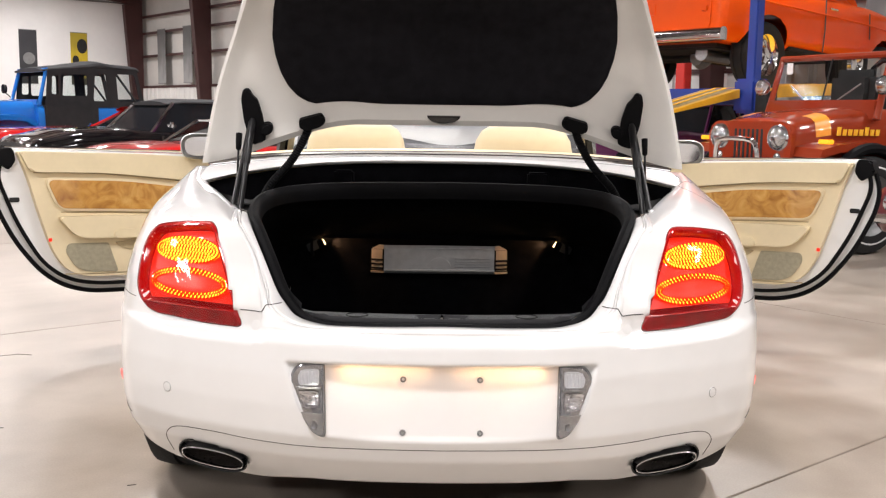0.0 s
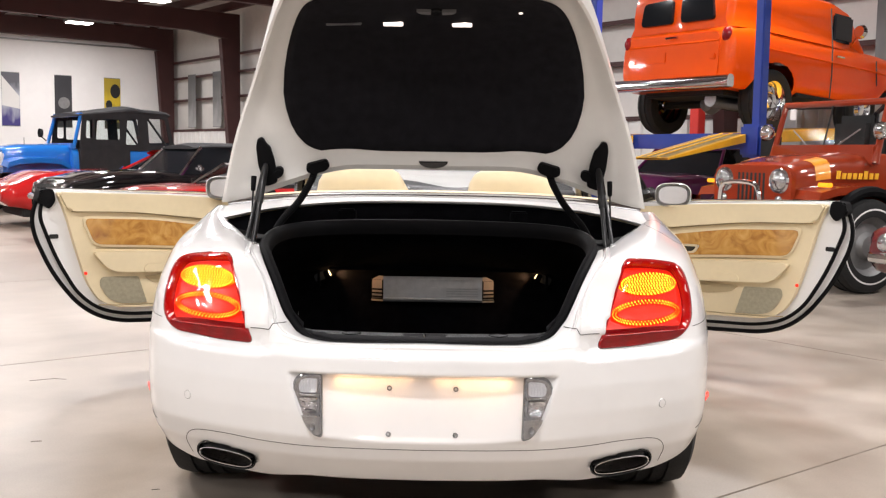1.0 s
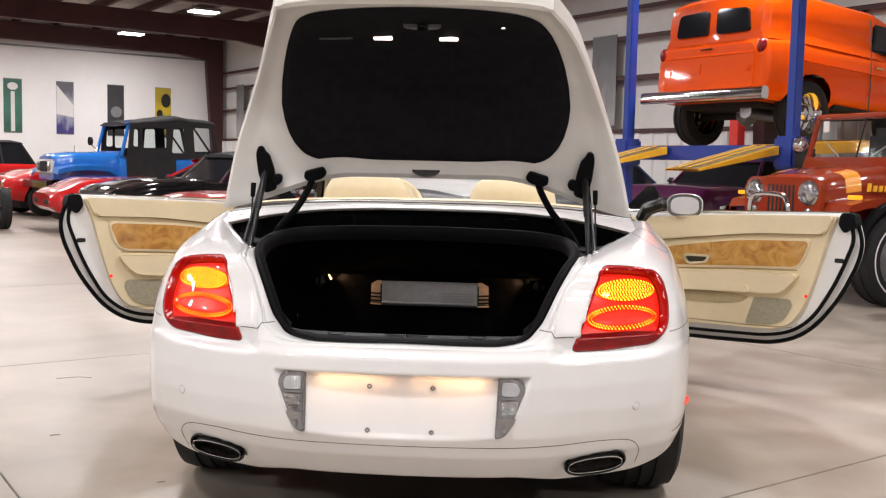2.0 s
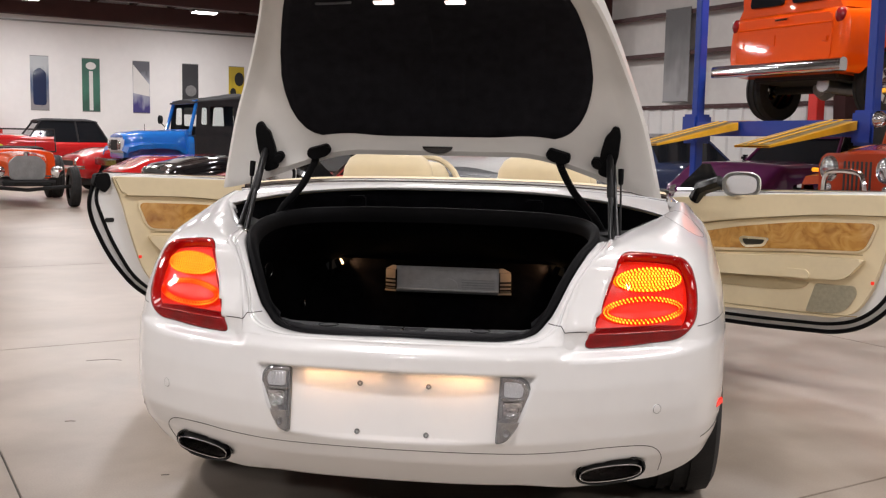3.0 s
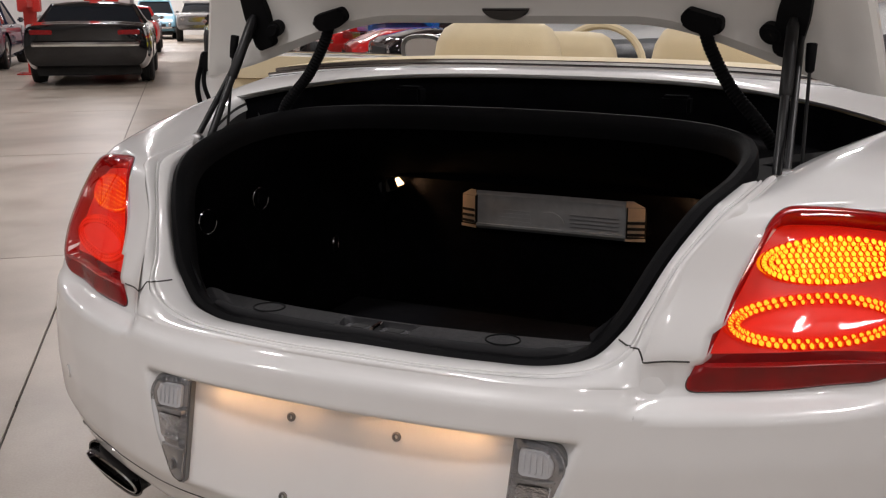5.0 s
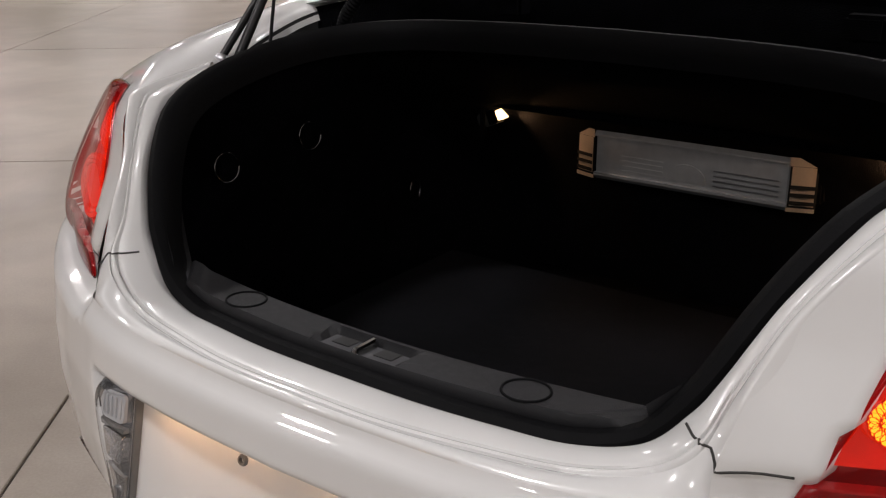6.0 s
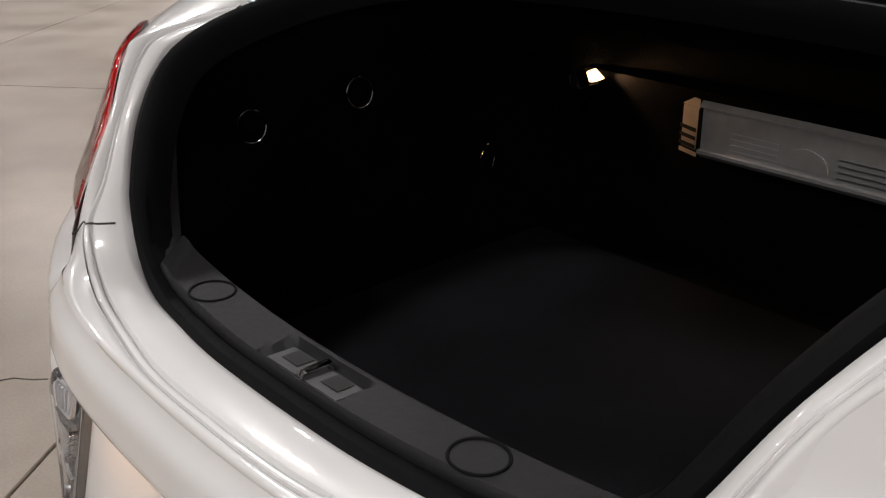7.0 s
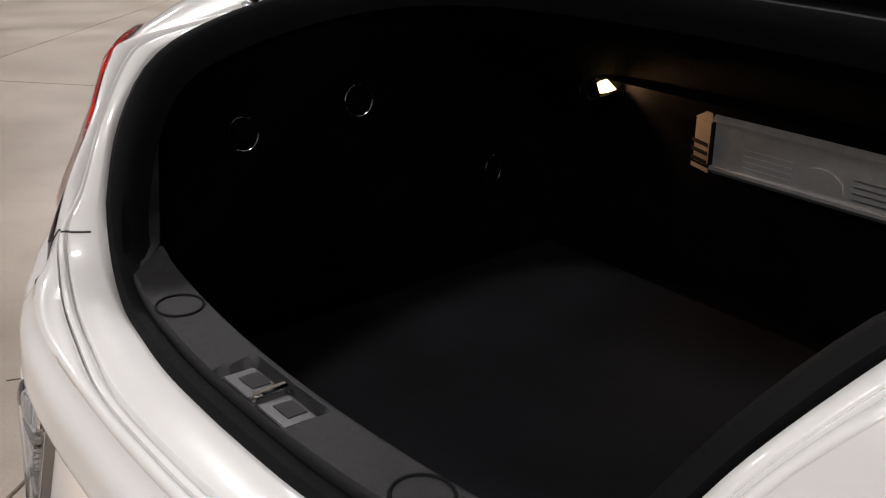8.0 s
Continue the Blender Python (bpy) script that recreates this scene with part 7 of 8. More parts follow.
def off_roader(x, y, heading):
    """Copper-red open off-roader seen from its front left corner."""
    v = thing("red_off_roader", "copper-red off-roader with round headlamps and a yellow hood stripe", "off-roader", road_pose(x, y, heading, 0.075))
    part("tub", cut_arches(loft(smooth_stations([(-1.7, 0.72, 1.02, 0.50), (-1.65, 0.74, 1.03, 0.48), (0.55, 0.75, 1.03, 0.46), (0.62, 0.70, 1.06, 0.5)], 40), 0.0, 0.98), (-1.05,), 0.46, 0.40, 0.5), P_JEEP, v)
    hood = [(0.55, 0.64, 1.18, 0.62), (0.62, 0.64, 1.195, 0.62), (1.2, 0.57, 1.145, 0.62), (1.62, 0.50, 1.07, 0.62), (1.70, 0.48, 1.03, 0.62)]
    part("hood", loft(smooth_stations(hood, 30), 0.03, 0.99), P_JEEP, v, "copper-red hood")
    part("grille_panel", prism_bm(rounded([(-0.50, 0.60), (-0.52, 1.0), (-0.42, 1.07), (0.42, 1.07), (0.52, 1.0), (0.50, 0.60)], 0.05), 0.05, 0.012, Matrix.Translation((0, 1.69, 0)) @ Matrix.Rotation(math.pi, 4, "Z")), P_JEEP, v, "copper-red slotted grille")
    for k in range(7):
        gx = -0.165 + 0.055 * k
        part("grille_slot", box_bm(gx - 0.014, gx + 0.014, 1.735, 1.744, 0.66, 1.0, 0.003), M_DARK, v)
    for s in (1, -1):
        lamp = bead("head_lamp", s * 0.365, 1.745, 0.93, 0.098, 0.035, M_LENS_CLEAR, v, "round clear headlamp")
        part("chrome_ring", lathe_bm([(0.0, 0.098), (0.02, 0.11), (0.0, 0.12)], 28, "y", Matrix.Translation((s * 0.365, 1.742, 0.93))), M_CHROME, lamp)
        bead("side_lamp", s * 0.365, 1.745, 0.755, 0.042, 0.02, M_LENS_CLEAR, v)
        # flat wing over the front wheel with a dark flare
        rows = []
        for yy, zz in ((0.62, 0.66), (0.72, 0.80), (0.85, 0.885), (1.1, 0.90), (1.45, 0.885), (1.66, 0.84), (1.70, 0.76)):
            rows.append([(s * 0.50, yy, zz + 0.015), (s * 0.62, yy, zz + 0.012), (s * 0.80, yy, zz), (s * 0.80, yy, zz - 0.07)])
        part("wing", grid_bm(rows), P_JEEP, v, "flat copper-red front wing")
        flare = [(s * 0.82, 1.10 + 0.47 * math.cos(a), 0.42 + 0.43 * math.sin(a)) for a in (math.pi * k / 20 for k in range(21))]
        part("flare", tube_bm(flare, 0.05, 8), M_RUBBER, v, "black rubber wheel flare")
        flare = [(s * 0.80, -1.05 + 0.47 * math.cos(a), 0.42 + 0.43 * math.sin(a)) for a in (math.pi * k / 20 for k in range(21))]
        part("flare", tube_bm(flare, 0.05, 8), M_RUBBER, v, "black rubber wheel flare")
        part("turn_signal", box_bm(s * 0.74 - 0.06, s * 0.74 + 0.06, 1.53, 1.60, 0.885, 0.925, 0.008), M_LED_AMBER2, v, "amber turn signal")
        for ax in (1.10, -1.05):
            simple_wheel(s * 0.74, ax, 0.43, 0.29, v, s, M_GREY, True, 0.355)
        lm = lathe_bm([(-0.05, 0.001), (-0.05, 0.05), (0.0, 0.085), (0.03, 0.085)], 18, "y", Matrix.Translation((s * 0.73, 0.88, 1.40)))
        part("spot_lamp", lm, M_CHROME, v, "chrome spot lamp")
        part("wiper", tube_bm([(s * 0.20, 0.865, 1.275), (s * 0.42, 0.825, 1.42)], 0.007, 5), M_GREY, v, "windscreen wiper")
        part("rock_rail", box_bm(s * 0.76 - 0.03, s * 0.76 + 0.03, -0.55, 0.55, 0.42, 0.50, 0.01), M_DARK, v)
        part("front_seat", cushion(s * 0.33 - 0.27, s * 0.33 + 0.27, -0.20, 0.02, 0.9, 1.56, 0.08), M_DARK, v, "dark bucket seat")
        part("roll_bar", tube_bm([(s * 0.6, -0.75, 1.0), (s * 0.6, -0.75, 1.58), (s * 0.5, -0.75, 1.66), (0, -0.75, 1.66)], 0.035, 8), M_GLOSSBLACK, v)
        rows = []
        for yy, w_, z_ in ((1.31, 0.557, 1.131), (1.38, 0.543, 1.116), (1.46, 0.527, 1.099)):
            side_z = [0.62 + (z_ - 0.62) * f_ for f_ in (0.93, 0.75, 0.66)]
            rows.append([(s * w_ * 0.50, yy - 0.05, z_ + 0.026), (s * w_ * 0.62, yy - 0.03, z_ + 0.022), (s * w_ * 0.75, yy - 0.02, z_ + 0.014), (s * (w_ * 0.87 + 0.003), yy, z_ + 0.001),
                         (s * (w_ * 0.95 + 0.004), yy, side_z[0]), (s * (w_ * 0.985 + 0.005), yy, side_z[1]), (s * (w_ * 0.99 + 0.005), yy, side_z[2])])
        part("stripe", grid_bm(rows), M_STRIPE, v, "orange band over the hood's shoulder")
    # the hood's lettering as plain slanted blocks
    for k in range(8):
        tall = 0.075 if k in (0, 5) else 0.055
        m = Matrix.Translation((-0.590 - 0.006 * k, 1.26 - 0.062 * k, 0.955)) @ Matrix.Rotation(radians(-82), 4, "Z")
        part("hood_mark", prism_bm([(-0.024, 0.0), (-0.016, tall), (0.030, tall), (0.020, 0.0)][::-1], 0.012, 0.001, m), M_LETTER, v, "yellow block of the hood lettering")
    fr = [(-0.66, 0.88, 1.10), (-0.64, 0.72, 1.68), (0.64, 0.72, 1.68), (0.66, 0.88, 1.10)]
    part("screen_frame", tube_bm(fr, 0.035, 8), P_JEEP, v, "copper-red windscreen frame")
    part("screen_base", box_bm(-0.66, 0.66, 0.83, 0.89, 1.08, 1.275, 0.02), P_JEEP, v)
    part("screen_post", tube_bm([(0, 0.845, 1.27), (0, 0.735, 1.67)], 0.008, 6), M_DARK, v)
    g_ = part("windscreen", grid_bm([[(-0.63, 0.835, 1.265), (0.63, 0.835, 1.265)], [(-0.61, 0.725, 1.67), (0.61, 0.725, 1.67)]]), M_GLASS, v, "clear windscreen")
    g_.visible_shadow = False
    part("sticker", box_bm(0.46, 0.54, 0.762, 0.766, 1.53, 1.64, 0.001), M_WALL, v, "white paper on the windscreen")
    part("push_bar", tube_bm(spline([(-0.27, 1.86, 0.55), (-0.26, 1.88, 0.80), (-0.18, 1.88, 0.90), (0.18, 1.88, 0.90), (0.26, 1.88, 0.80), (0.27, 1.86, 0.55)], 30), 0.024, 8), M_CHROME, v, "chrome front push bar")
    part("front_bumper", box_bm(-0.75, 0.75, 1.80, 1.88, 0.50, 0.62, 0.01), M_GLOSSBLACK, v, "black front bumper")
    part("chassis", box_bm(-0.4, 0.4, -1.6, 1.7, 0.40, 0.52, 0.01), M_DARK, v)
    return v


off_roader(4.42, 7.62, 206)


def soft_top_truck(x, y, heading):
    """Blue soft-top off-road truck."""
    v = thing("blue_truck", "bright blue off-road truck with a black soft top", "truck", road_pose(x, y, heading))
    part("tub", cut_arches(loft(smooth_stations([(-1.52, 0.76, 1.20, 0.62), (-1.47, 0.78, 1.21, 0.60), (0.50, 0.78, 1.21, 0.58), (0.56, 0.76, 1.23, 0.6)], 40), 0.0, 0.98), (-1.1,), 0.46, 0.42, 0.5), P_BLUE, v)
    part("door_skin", box_bm(-0.80, 0.80, -0.55, 0.45, 0.66, 1.22, 0.02), M_SOFTTOP, v, "black half doors")
    part("hood", loft(smooth_stations([(0.52, 0.62, 1.27, 0.75), (0.6, 0.62, 1.28, 0.75), (1.3, 0.53, 1.26, 0.75), (1.66, 0.47, 1.22, 0.75), (1.72, 0.45, 1.18, 0.75)], 30), 0.03, 0.99), P_BLUE, v, "blue hood")
    part("grille", box_bm(-0.48, 0.48, 1.70, 1.76, 0.86, 1.14, 0.03), M_WALL, v, "pale grille panel")
    part("grille_mesh", box_bm(-0.22, 0.22, 1.755, 1.775, 0.90, 1.10, 0.02), M_DARK, v)
    for s in (1, -1):
        bead("head_lamp", s * 0.33, 1.765, 1.0, 0.085, 0.03, M_LENS_CLEAR, v, "round headlamp")
        rows = []
        for yy, zz in ((0.50, 0.72), (0.62, 0.92), (0.8, 1.02), (1.15, 1.04), (1.5, 1.02), (1.72, 0.96), (1.76, 0.86)):
            rows.append([(s * 0.44, yy, zz + 0.03), (s * 0.62, yy, zz + 0.025), (s * 0.80, yy, zz), (s * 0.80, yy, zz - 0.09)])
        part("wing", grid_bm(rows), P_BLUE, v, "blue front wing")
        for ax in (1.15, -1.1):
            simple_wheel(s * 0.72, ax, 0.42, 0.28, v, s, M_GREY)
        part("screen_post", tube_bm([(s * 0.70, 0.52, 1.24), (s * 0.66, 0.36, 1.86)], 0.035, 8), P_BLUE, v)
        # cloth sides with clear windows let in
        m = Matrix.Translation((s * 0.735, 0, 0)) @ Matrix.Rotation(radians(90), 4, "Z")
        windows = [rounded(w_, 0.045) for w_ in (
            [(0.30, 1.42), (0.28, 1.76), (0.165, 1.77), (0.165, 1.42)], [(0.12, 1.40), (0.12, 1.78), (-0.37, 1.79), (-0.37, 1.40)],
            [(-0.48, 1.31), (-0.52, 1.80), (-0.73, 1.81), (-0.755, 1.31)], [(-0.965, 1.31), (-0.93, 1.82), (-1.29, 1.82), (-1.40, 1.31)])]
        part("side_cloth", pierced([(0.42, 1.19), (0.36, 1.86), (-0.5, 1.93), (-1.34, 1.92), (-1.51, 1.19)], windows, 0.018, m), M_SOFTTOP, v, "black cloth side with windows let in", smooth=False)
        for w_ in windows:
            pane = part("soft_window", prism_bm(w_[::-1], 0.004, 0, m @ Matrix.Translation((0, -0.007, 0))), M_GLASS, v, "clear soft window")
            pane.visible_shadow = False
        part("rear_bow", tube_bm([(s * 0.66, -1.40, 1.24), (s * 0.66, -0.95, 1.84)], 0.022, 6), M_DARK, v)
    part("mirror", lathe_bm([(-0.03, 0.001), (-0.03, 0.08), (0.02, 0.09), (0.03, 0.085)], 18, "y", Matrix.Translation((0.92, 0.56, 1.52))), M_DARK, v, "round black mirror")
    part("mirror_arm", tube_bm([(0.70, 0.52, 1.36), (0.92, 0.56, 1.46)], 0.012, 6), M_DARK, v)
    part("aerial", tube_bm([(0.55, 1.0, 1.05), (0.57, 1.0, 1.42)], 0.006, 5), M_DARK, v)
    part("soft_top", loft(smooth_stations([(-1.42, 0.68, 1.93, 1.86), (-1.32, 0.74, 1.97, 1.87), (-0.95, 0.755, 1.985, 1.88), (-0.62, 0.755, 2.03, 1.89), (-0.35, 0.75, 1.98, 1.88), (0.0, 0.745, 1.925, 1.86), (0.3, 0.73, 1.89, 1.84), (0.44, 0.69, 1.86, 1.82)], 34), 0.04), M_SOFTTOP, v, "black cloth soft top sagging between its bows")
    part("rear_cloth", box_bm(-0.70, 0.70, -1.53, -1.48, 1.2, 1.36, 0.02), M_SOFTTOP, v)
    part("screen_frame", tube_bm([(-0.68, 0.36, 1.86), (0.68, 0.36, 1.86)], 0.04, 8), P_BLUE, v)
    part("screen_base", box_bm(-0.72, 0.72, 0.48, 0.58, 1.2, 1.32, 0.02), P_BLUE, v)
    part("front_bumper", box_bm(-0.74, 0.74, 1.84, 1.94, 0.60, 0.74, 0.01), M_GLOSSBLACK, v, "black front bumper")
    part("chassis", box_bm(-0.4, 0.4, -1.6, 1.85, 0.52, 0.64, 0.01), M_DARK, v)
    return v


soft_top_truck(-7.2, 16.9, 222)


def hot_rod(x, y, heading):
    v = thing("hot_rod", "orange-red open hot rod with a grey radiator and no front wings", "hot rod", road_pose(x, y, heading))
    part("hood", loft(smooth_stations([(0.1, 0.50, 0.84, 0.44), (0.3, 0.46, 0.84, 0.44), (1.2, 0.28, 0.80, 0.48)], 20), 0.05, 0.95), P_HOTROD, v, "orange-red hood")
    part("body", loft(smooth_stations([(-1.75, 0.40, 0.72, 0.5), (-1.5, 0.55, 0.84, 0.42), (-0.6, 0.66, 0.88, 0.38), (0.0, 0.64, 0.89, 0.4), (0.18, 0.60, 0.87, 0.42)], 30), 0.04), P_HOTROD, v, "orange-red body")
    part("cockpit", box_bm(-0.5, 0.5, -1.1, -0.15, 0.86, 0.94, 0.03), M_DARK, v)
    part("radiator", prism_bm(rounded([(-0.26, 0.45), (-0.28, 0.72), (-0.17, 0.83), (0.17, 0.83), (0.28, 0.72), (0.26, 0.45)], 0.06), 0.10, 0.02, Matrix.Translation((0, 1.22, 0)) @ Matrix.Rotation(math.pi, 4, "Z")), M_GREY, v, "grey metal radiator")
    for k in range(9):
        part("radiator_fin", box_bm(-0.230 + 0.054 * k, -0.206 + 0.054 * k, 1.318, 1.332, 0.48, 0.71, 0.003), M_GREY, v)
    part("radiator_cap", lathe_bm([(0.83, 0.05), (0.87, 0.05), (0.89, 0.03), (0.89, 0.001)], 16, "z", Matrix.Translation((0, 1.25, 0))), M_CHROME, v)
    part("screen_frame", tube_bm([(-0.64, 0.05, 0.88), (-0.63, -0.02, 1.26), (0.63, -0.02, 1.26), (0.64, 0.05, 0.88), (-0.64, 0.05, 0.88)], 0.015, 6), M_DARK, v, "dark flat windscreen frame")
    g_ = part("windscreen", grid_bm([[(-0.62, 0.05, 0.90), (0.62, 0.05, 0.90)], [(-0.61, -0.02, 1.25), (0.61, -0.02, 1.25)]]), M_GLASS, v)
    g_.visible_shadow = False
    part("front_axle", tube_bm([(-0.66, 1.30, 0.34), (0, 1.30, 0.28), (0.66, 1.30, 0.34)], 0.03, 8), M_DARK, v)
    part("frame_rail", box_bm(-0.36, 0.36, -1.6, 1.25, 0.34, 0.44, 0.01), M_DARK, v)
    part("spreader_bar", tube_bm([(-0.4, 1.42, 0.42), (0.4, 1.42, 0.42)], 0.02, 8), M_DARK, v)
    for s in (1, -1):
        simple_wheel(s * 0.70, 1.30, 0.33, 0.16, v, s, M_GREY)
        simple_wheel(s * 0.80, -1.25, 0.40, 0.30, v, s, M_GREY)
        part("head_lamp", lathe_bm([(-0.12, 0.001), (-0.1, 0.05), (-0.02, 0.10), (0.0, 0.10), (0.02, 0.08), (0.03, 0.001)], 20, "y", Matrix.Translation((s * 0.44, 1.36, 0.58))), M_CHROME, v, "chrome headlamp")
        part("lamp_arm", tube_bm([(s * 0.28, 1.24, 0.5), (s * 0.44, 1.32, 0.5)], 0.015, 6), M_CHROME, v)
    return v


hot_rod(*hall(1.20, 16.28)[:2], 308.5)

# ---- things on and by the walls ----


def poster_mat(name, top, mid, low):
    """A print whose colours drift from top to bottom in soft patches."""
    m = mat(name, mid, rough=0.5, var=0.0)
    nt = m.node_tree
    b = nt.nodes["Principled BSDF"]
    tc = nt.nodes.new("ShaderNodeTexCoord")
    sep = nt.nodes.new("ShaderNodeSeparateXYZ")
    nt.links.new(tc.outputs["Generated"], sep.inputs[0])
    no = nt.nodes.new("ShaderNodeTexNoise")
    no.inputs["Scale"].default_value = 2.6
    nt.links.new(tc.outputs["Generated"], no.inputs["Vector"])
    ad = nt.nodes.new("ShaderNodeMath")
    ad.operation = "MULTIPLY_ADD"
    ad.inputs[1].default_value = 0.7
    ad.inputs[2].default_value = -0.35
    nt.links.new(no.outputs["Fac"], ad.inputs[0])
    a2 = nt.nodes.new("ShaderNodeMath")
    nt.links.new(sep.outputs["Z"], a2.inputs[0])
    nt.links.new(ad.outputs[0], a2.inputs[1])
    ramp = nt.nodes.new("ShaderNodeValToRGB")
    for i, (p, c) in enumerate(((0.15, low), (0.45, mid), (0.8, top))):
        e = ramp.color_ramp.elements[i] if i < 2 else ramp.color_ramp.elements.new(p)
        e.position, e.color = p, (*c, 1)
    nt.links.new(a2.outputs[0], ramp.inputs[0])
    nt.links.new(ramp.outputs[0], b.inputs["Base Color"])
    return m


PRINTS = (("blue_grey", (0.45, 0.48, 0.5), (0.06, 0.10, 0.18), (0.25, 0.24, 0.25)), ("green", (0.05, 0.13, 0.10), (0.05, 0.17, 0.12), (0.03, 0.10, 0.07)),
          ("violet", (0.10, 0.10, 0.12), (0.42, 0.44, 0.50), (0.05, 0.04, 0.18)), ("black", (0.03, 0.03, 0.035), (0.04, 0.04, 0.045), (0.02, 0.02, 0.02)),
          ("yellow", (0.40, 0.30, 0.03), (0.62, 0.45, 0.03), (0.05, 0.045, 0.03)))


def poster(name, m, w, h, material, label):
    p = thing(name, label, "poster", m, "hanging posters")
    part("sheet", box_bm(-w / 2, w / 2, -0.012, -0.004, -h / 2, h / 2, 0.001), material, p)
    part("top_bar", tube_bm([(-w / 2, -0.01, h / 2), (w / 2, -0.01, h / 2)], 0.012, 6), M_GREY, p)
    part("bottom_bar", tube_bm([(-w / 2, -0.01, -h / 2), (w / 2, -0.01, -h / 2)], 0.012, 6), M_GREY, p)
    return p


for (nm, a, b, c), pu in zip(PRINTS, (3.97, 5.55, 7.17, 8.83, 10.47)):
    pm = poster_mat("print_" + nm, a, b, c)
    po = poster(nm + "_poster", hall_pose(pu, V1, 2.80), 0.56, 1.71, pm, f"tall {nm.replace('_', ' ')} motoring poster on the white wall")
    if nm == "green":
        part("emblem", prism_bm(oval(0, 0.62, 0.16, 0.12, 24), 0.016, 0.001), M_LINER, po)
        part("stem", box_bm(-0.06, 0.06, -0.016, -0.013, -0.82, 0.45, 0.001), M_LINER, po)
    if nm == "black":
        part("disc", prism_bm(oval(0.02, -0.05, 0.19, 0.19, 28), 0.016, 0.001), M_GREY, po, "pale round dial picture")
    if nm == "yellow":
        part("disc", prism_bm(oval(-0.12, -0.05, 0.11, 0.16, 24), 0.016, 0.001), M_DARK, po)
        part("disc", prism_bm(oval(0.10, 0.42, 0.17, 0.24, 24), 0.016, 0.001), M_DARK, po)
    if nm == "blue_grey":
        part("arch", prism_bm(rounded([(-0.2, -0.7), (-0.2, 0.35), (0, 0.5), (0.2, 0.35), (0.2, -0.7)], 0.1), 0.016, 0.001), P_NAVY, po)
    if nm == "violet":
        part("slash", prism_bm([(-0.27, -0.2), (-0.27, 0.75), (0.27, 0.1), (0.27, -0.3)], 0.0155, 0.001), M_LINER, po)
pm = poster_mat("print_grey", (0.10, 0.10, 0.10), (0.16, 0.16, 0.16), (0.30, 0.30, 0.30))
for gv in (29.95, 28.0, 12.2, 5.4):
    poster("grey_banner", hall_pose(U1 - 0.07, gv, 2.9, -90), 0.62 if gv > 20 else 0.68, 1.75, pm, "tall grey banner hung on the wall girts")
poster("back_room_poster", hall_pose(-0.1, 46.0, 2.6), 0.9, 1.5, pm, "grey picture on the back room wall")

hall_box("door_frame_right", DOOR_U1 - 0.02, DOOR_U1 + 0.10, V1 - 0.06, V1 + 0.0, 0, DOOR_TOP, M_GREY, "grey steel roller door jamb")
hall_box("door_frame_left", DOOR_U0 - 0.10, DOOR_U0 + 0.02, V1 - 0.06, V1 + 0.0, 0, DOOR_TOP, M_GREY, "grey steel roller door jamb")
roller = thing("roller_door", "half-raised white sectional roller door", "door", hall_pose(0.5 * (DOOR_U0 + DOOR_U1), V1 + 0.12, 0), kind="structure")
for k in range(4):
    z0 = 2.33 + 0.46 * k
    part("door_panel", box_bm(-1.34, 1.34, -0.03, 0.02, z0, z0 + 0.445, 0.006), M_LINER, roller)
part("bottom_rail", box_bm(-1.34, 1.34, -0.04, 0.03, 2.28, 2.325, 0.004), M_GREY, roller)

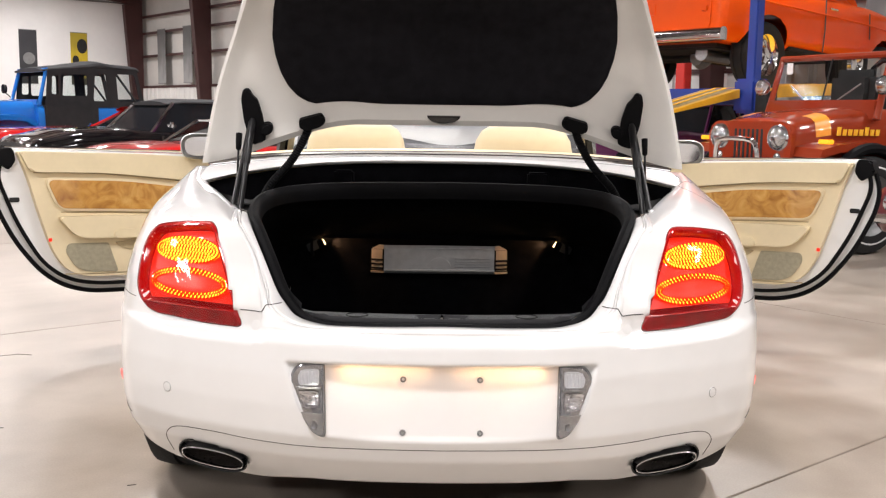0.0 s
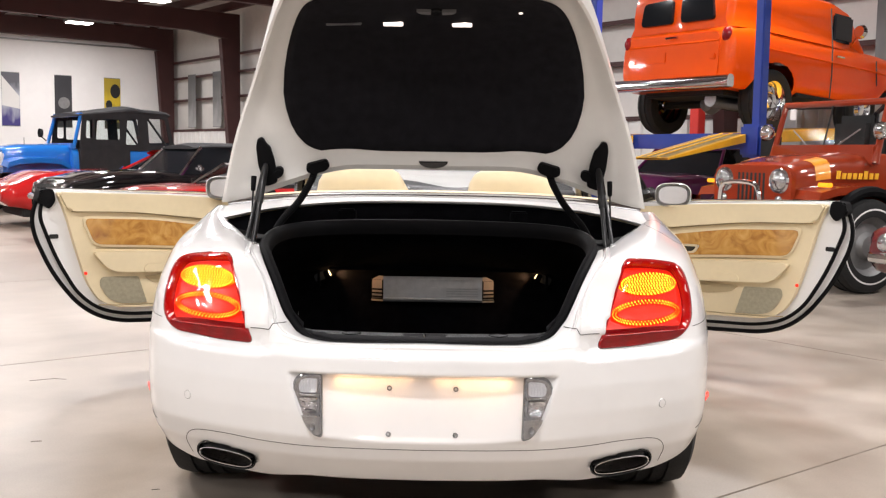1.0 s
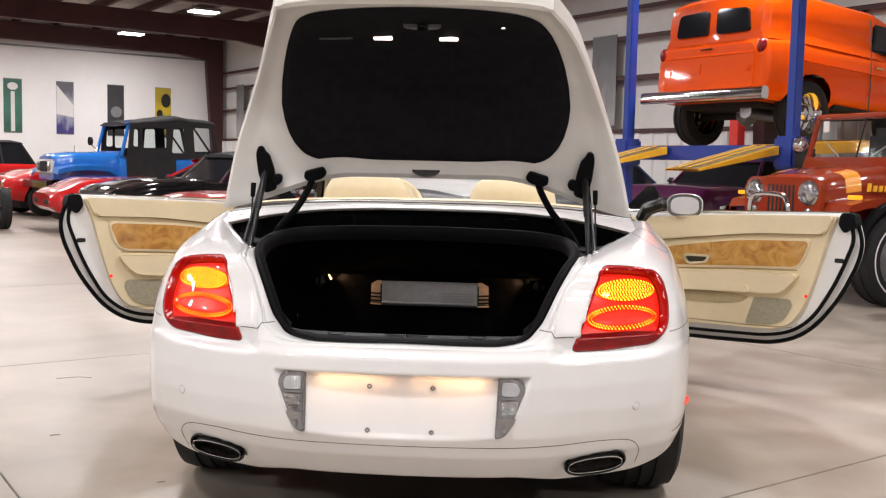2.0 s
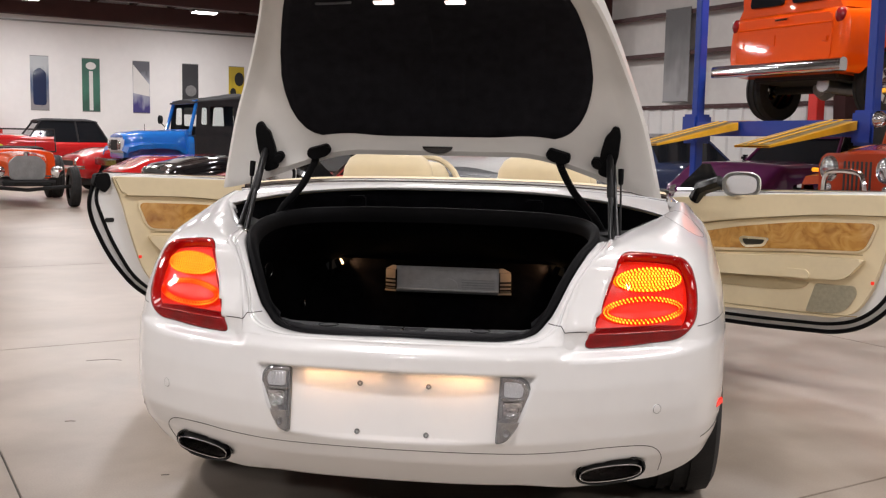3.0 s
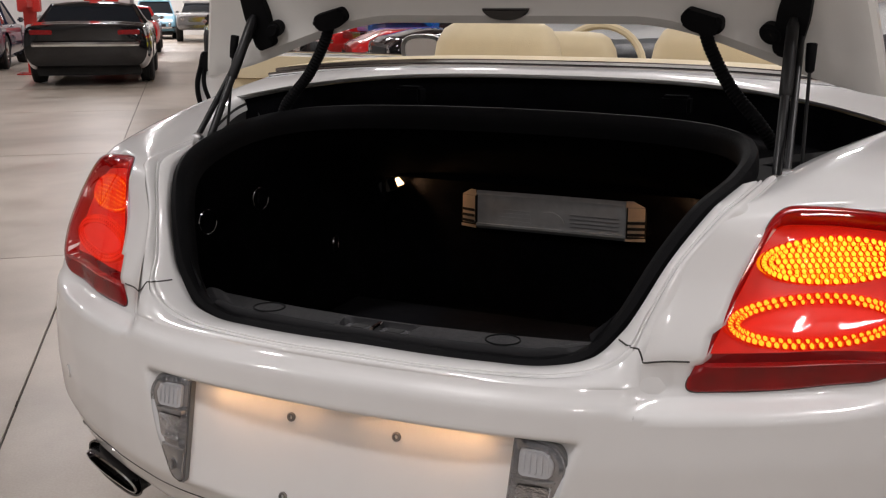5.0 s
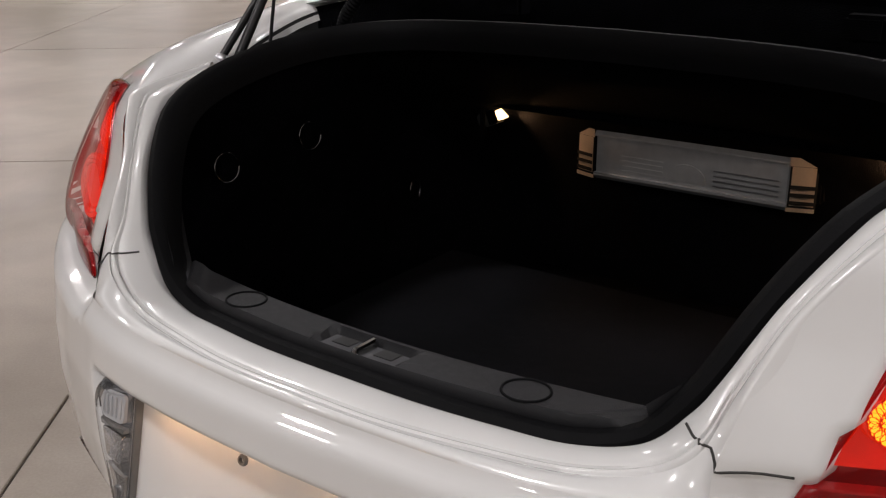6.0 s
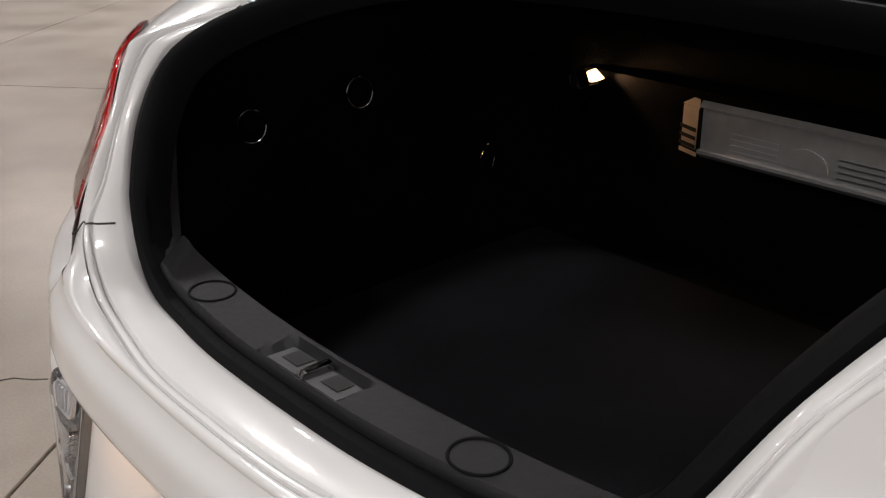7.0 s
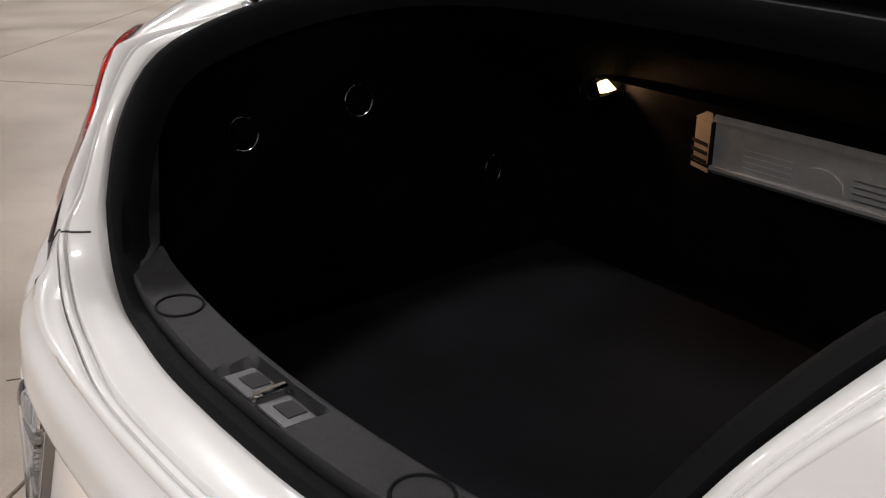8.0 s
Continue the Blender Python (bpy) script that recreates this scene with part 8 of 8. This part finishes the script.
cab = thing("tool_cabinet", "white cabinet with a blue label standing at the wall", "cabinet", hall_pose(1.74, V1 - 0.32, 0))
part("body", box_bm(-0.33, 0.33, -0.28, 0.28, 0.04, 1.66, 0.015), M_WALL, cab)
part("label_panel", box_bm(-0.31, 0.06, -0.288, -0.2815, 1.50, 1.63, 0.001), P_NAVY, cab, "blue label")
part("plinth", box_bm(-0.30, 0.30, -0.25, 0.25, 0.0, 0.04), M_DARK, cab)
cab = thing("red_cabinet", "tall red tool cabinet beside the white one", "cabinet", hall_pose(2.36, V1 - 0.32, 0))
part("body", box_bm(-0.25, 0.25, -0.28, 0.28, 0.04, 1.66, 0.015), M_RED_STEEL, cab)
part("plinth", box_bm(-0.22, 0.22, -0.25, 0.25, 0.0, 0.04), M_DARK, cab)
for k in range(4):
    part("drawer_handle", box_bm(-0.2, 0.2, -0.30, -0.285, 0.3 + 0.32 * k, 0.33 + 0.32 * k, 0.004), M_CHROME, cab)


def red_lift(u, v):
    p = thing("red_lift_post", "red two-post lift column bolted to the floor", "lift", hall_pose(u, v, 0), "red lift posts")
    part("column", box_bm(-0.105, 0.105, -0.10, 0.10, 0.02, 3.8, 0.012), M_RED_STEEL, p)
    part("base_plate", box_bm(-0.28, 0.28, -0.28, 0.28, 0.0, 0.02, 0.004), M_RED_STEEL, p)
    part("arm", box_bm(-0.08, 0.08, -0.9, -0.1, 1.18, 1.30, 0.01), M_RED_STEEL, p)
    part("carriage", box_bm(-0.19, 0.19, -0.16, 0.14, 1.1, 1.6, 0.02), M_RED_STEEL, p)
    for bx in (-0.2, 0.2):
        part("bolt", lathe_bm([(0.02, 0.02), (0.04, 0.02), (0.04, 0.001)], 8, "z", Matrix.Translation((bx, -0.2, 0))), M_STEEL, p)


for pu, pv_ in ((-2.75, 18.3), (-2.05, 23.6), (-2.1, 31.4), (-7.9, 18.3)):
    red_lift(pu, pv_)

rp = thing("red_post", "plain red steel post standing by the wall column", "post", hall_pose(11.8, 8.4))
part("column", box_bm(-0.09, 0.09, -0.09, 0.09, 0.0, 2.6, 0.01), M_RED_STEEL, rp)
part("foot", box_bm(-0.16, 0.16, -0.16, 0.16, 0.0, 0.025, 0.004), M_RED_STEEL, rp)
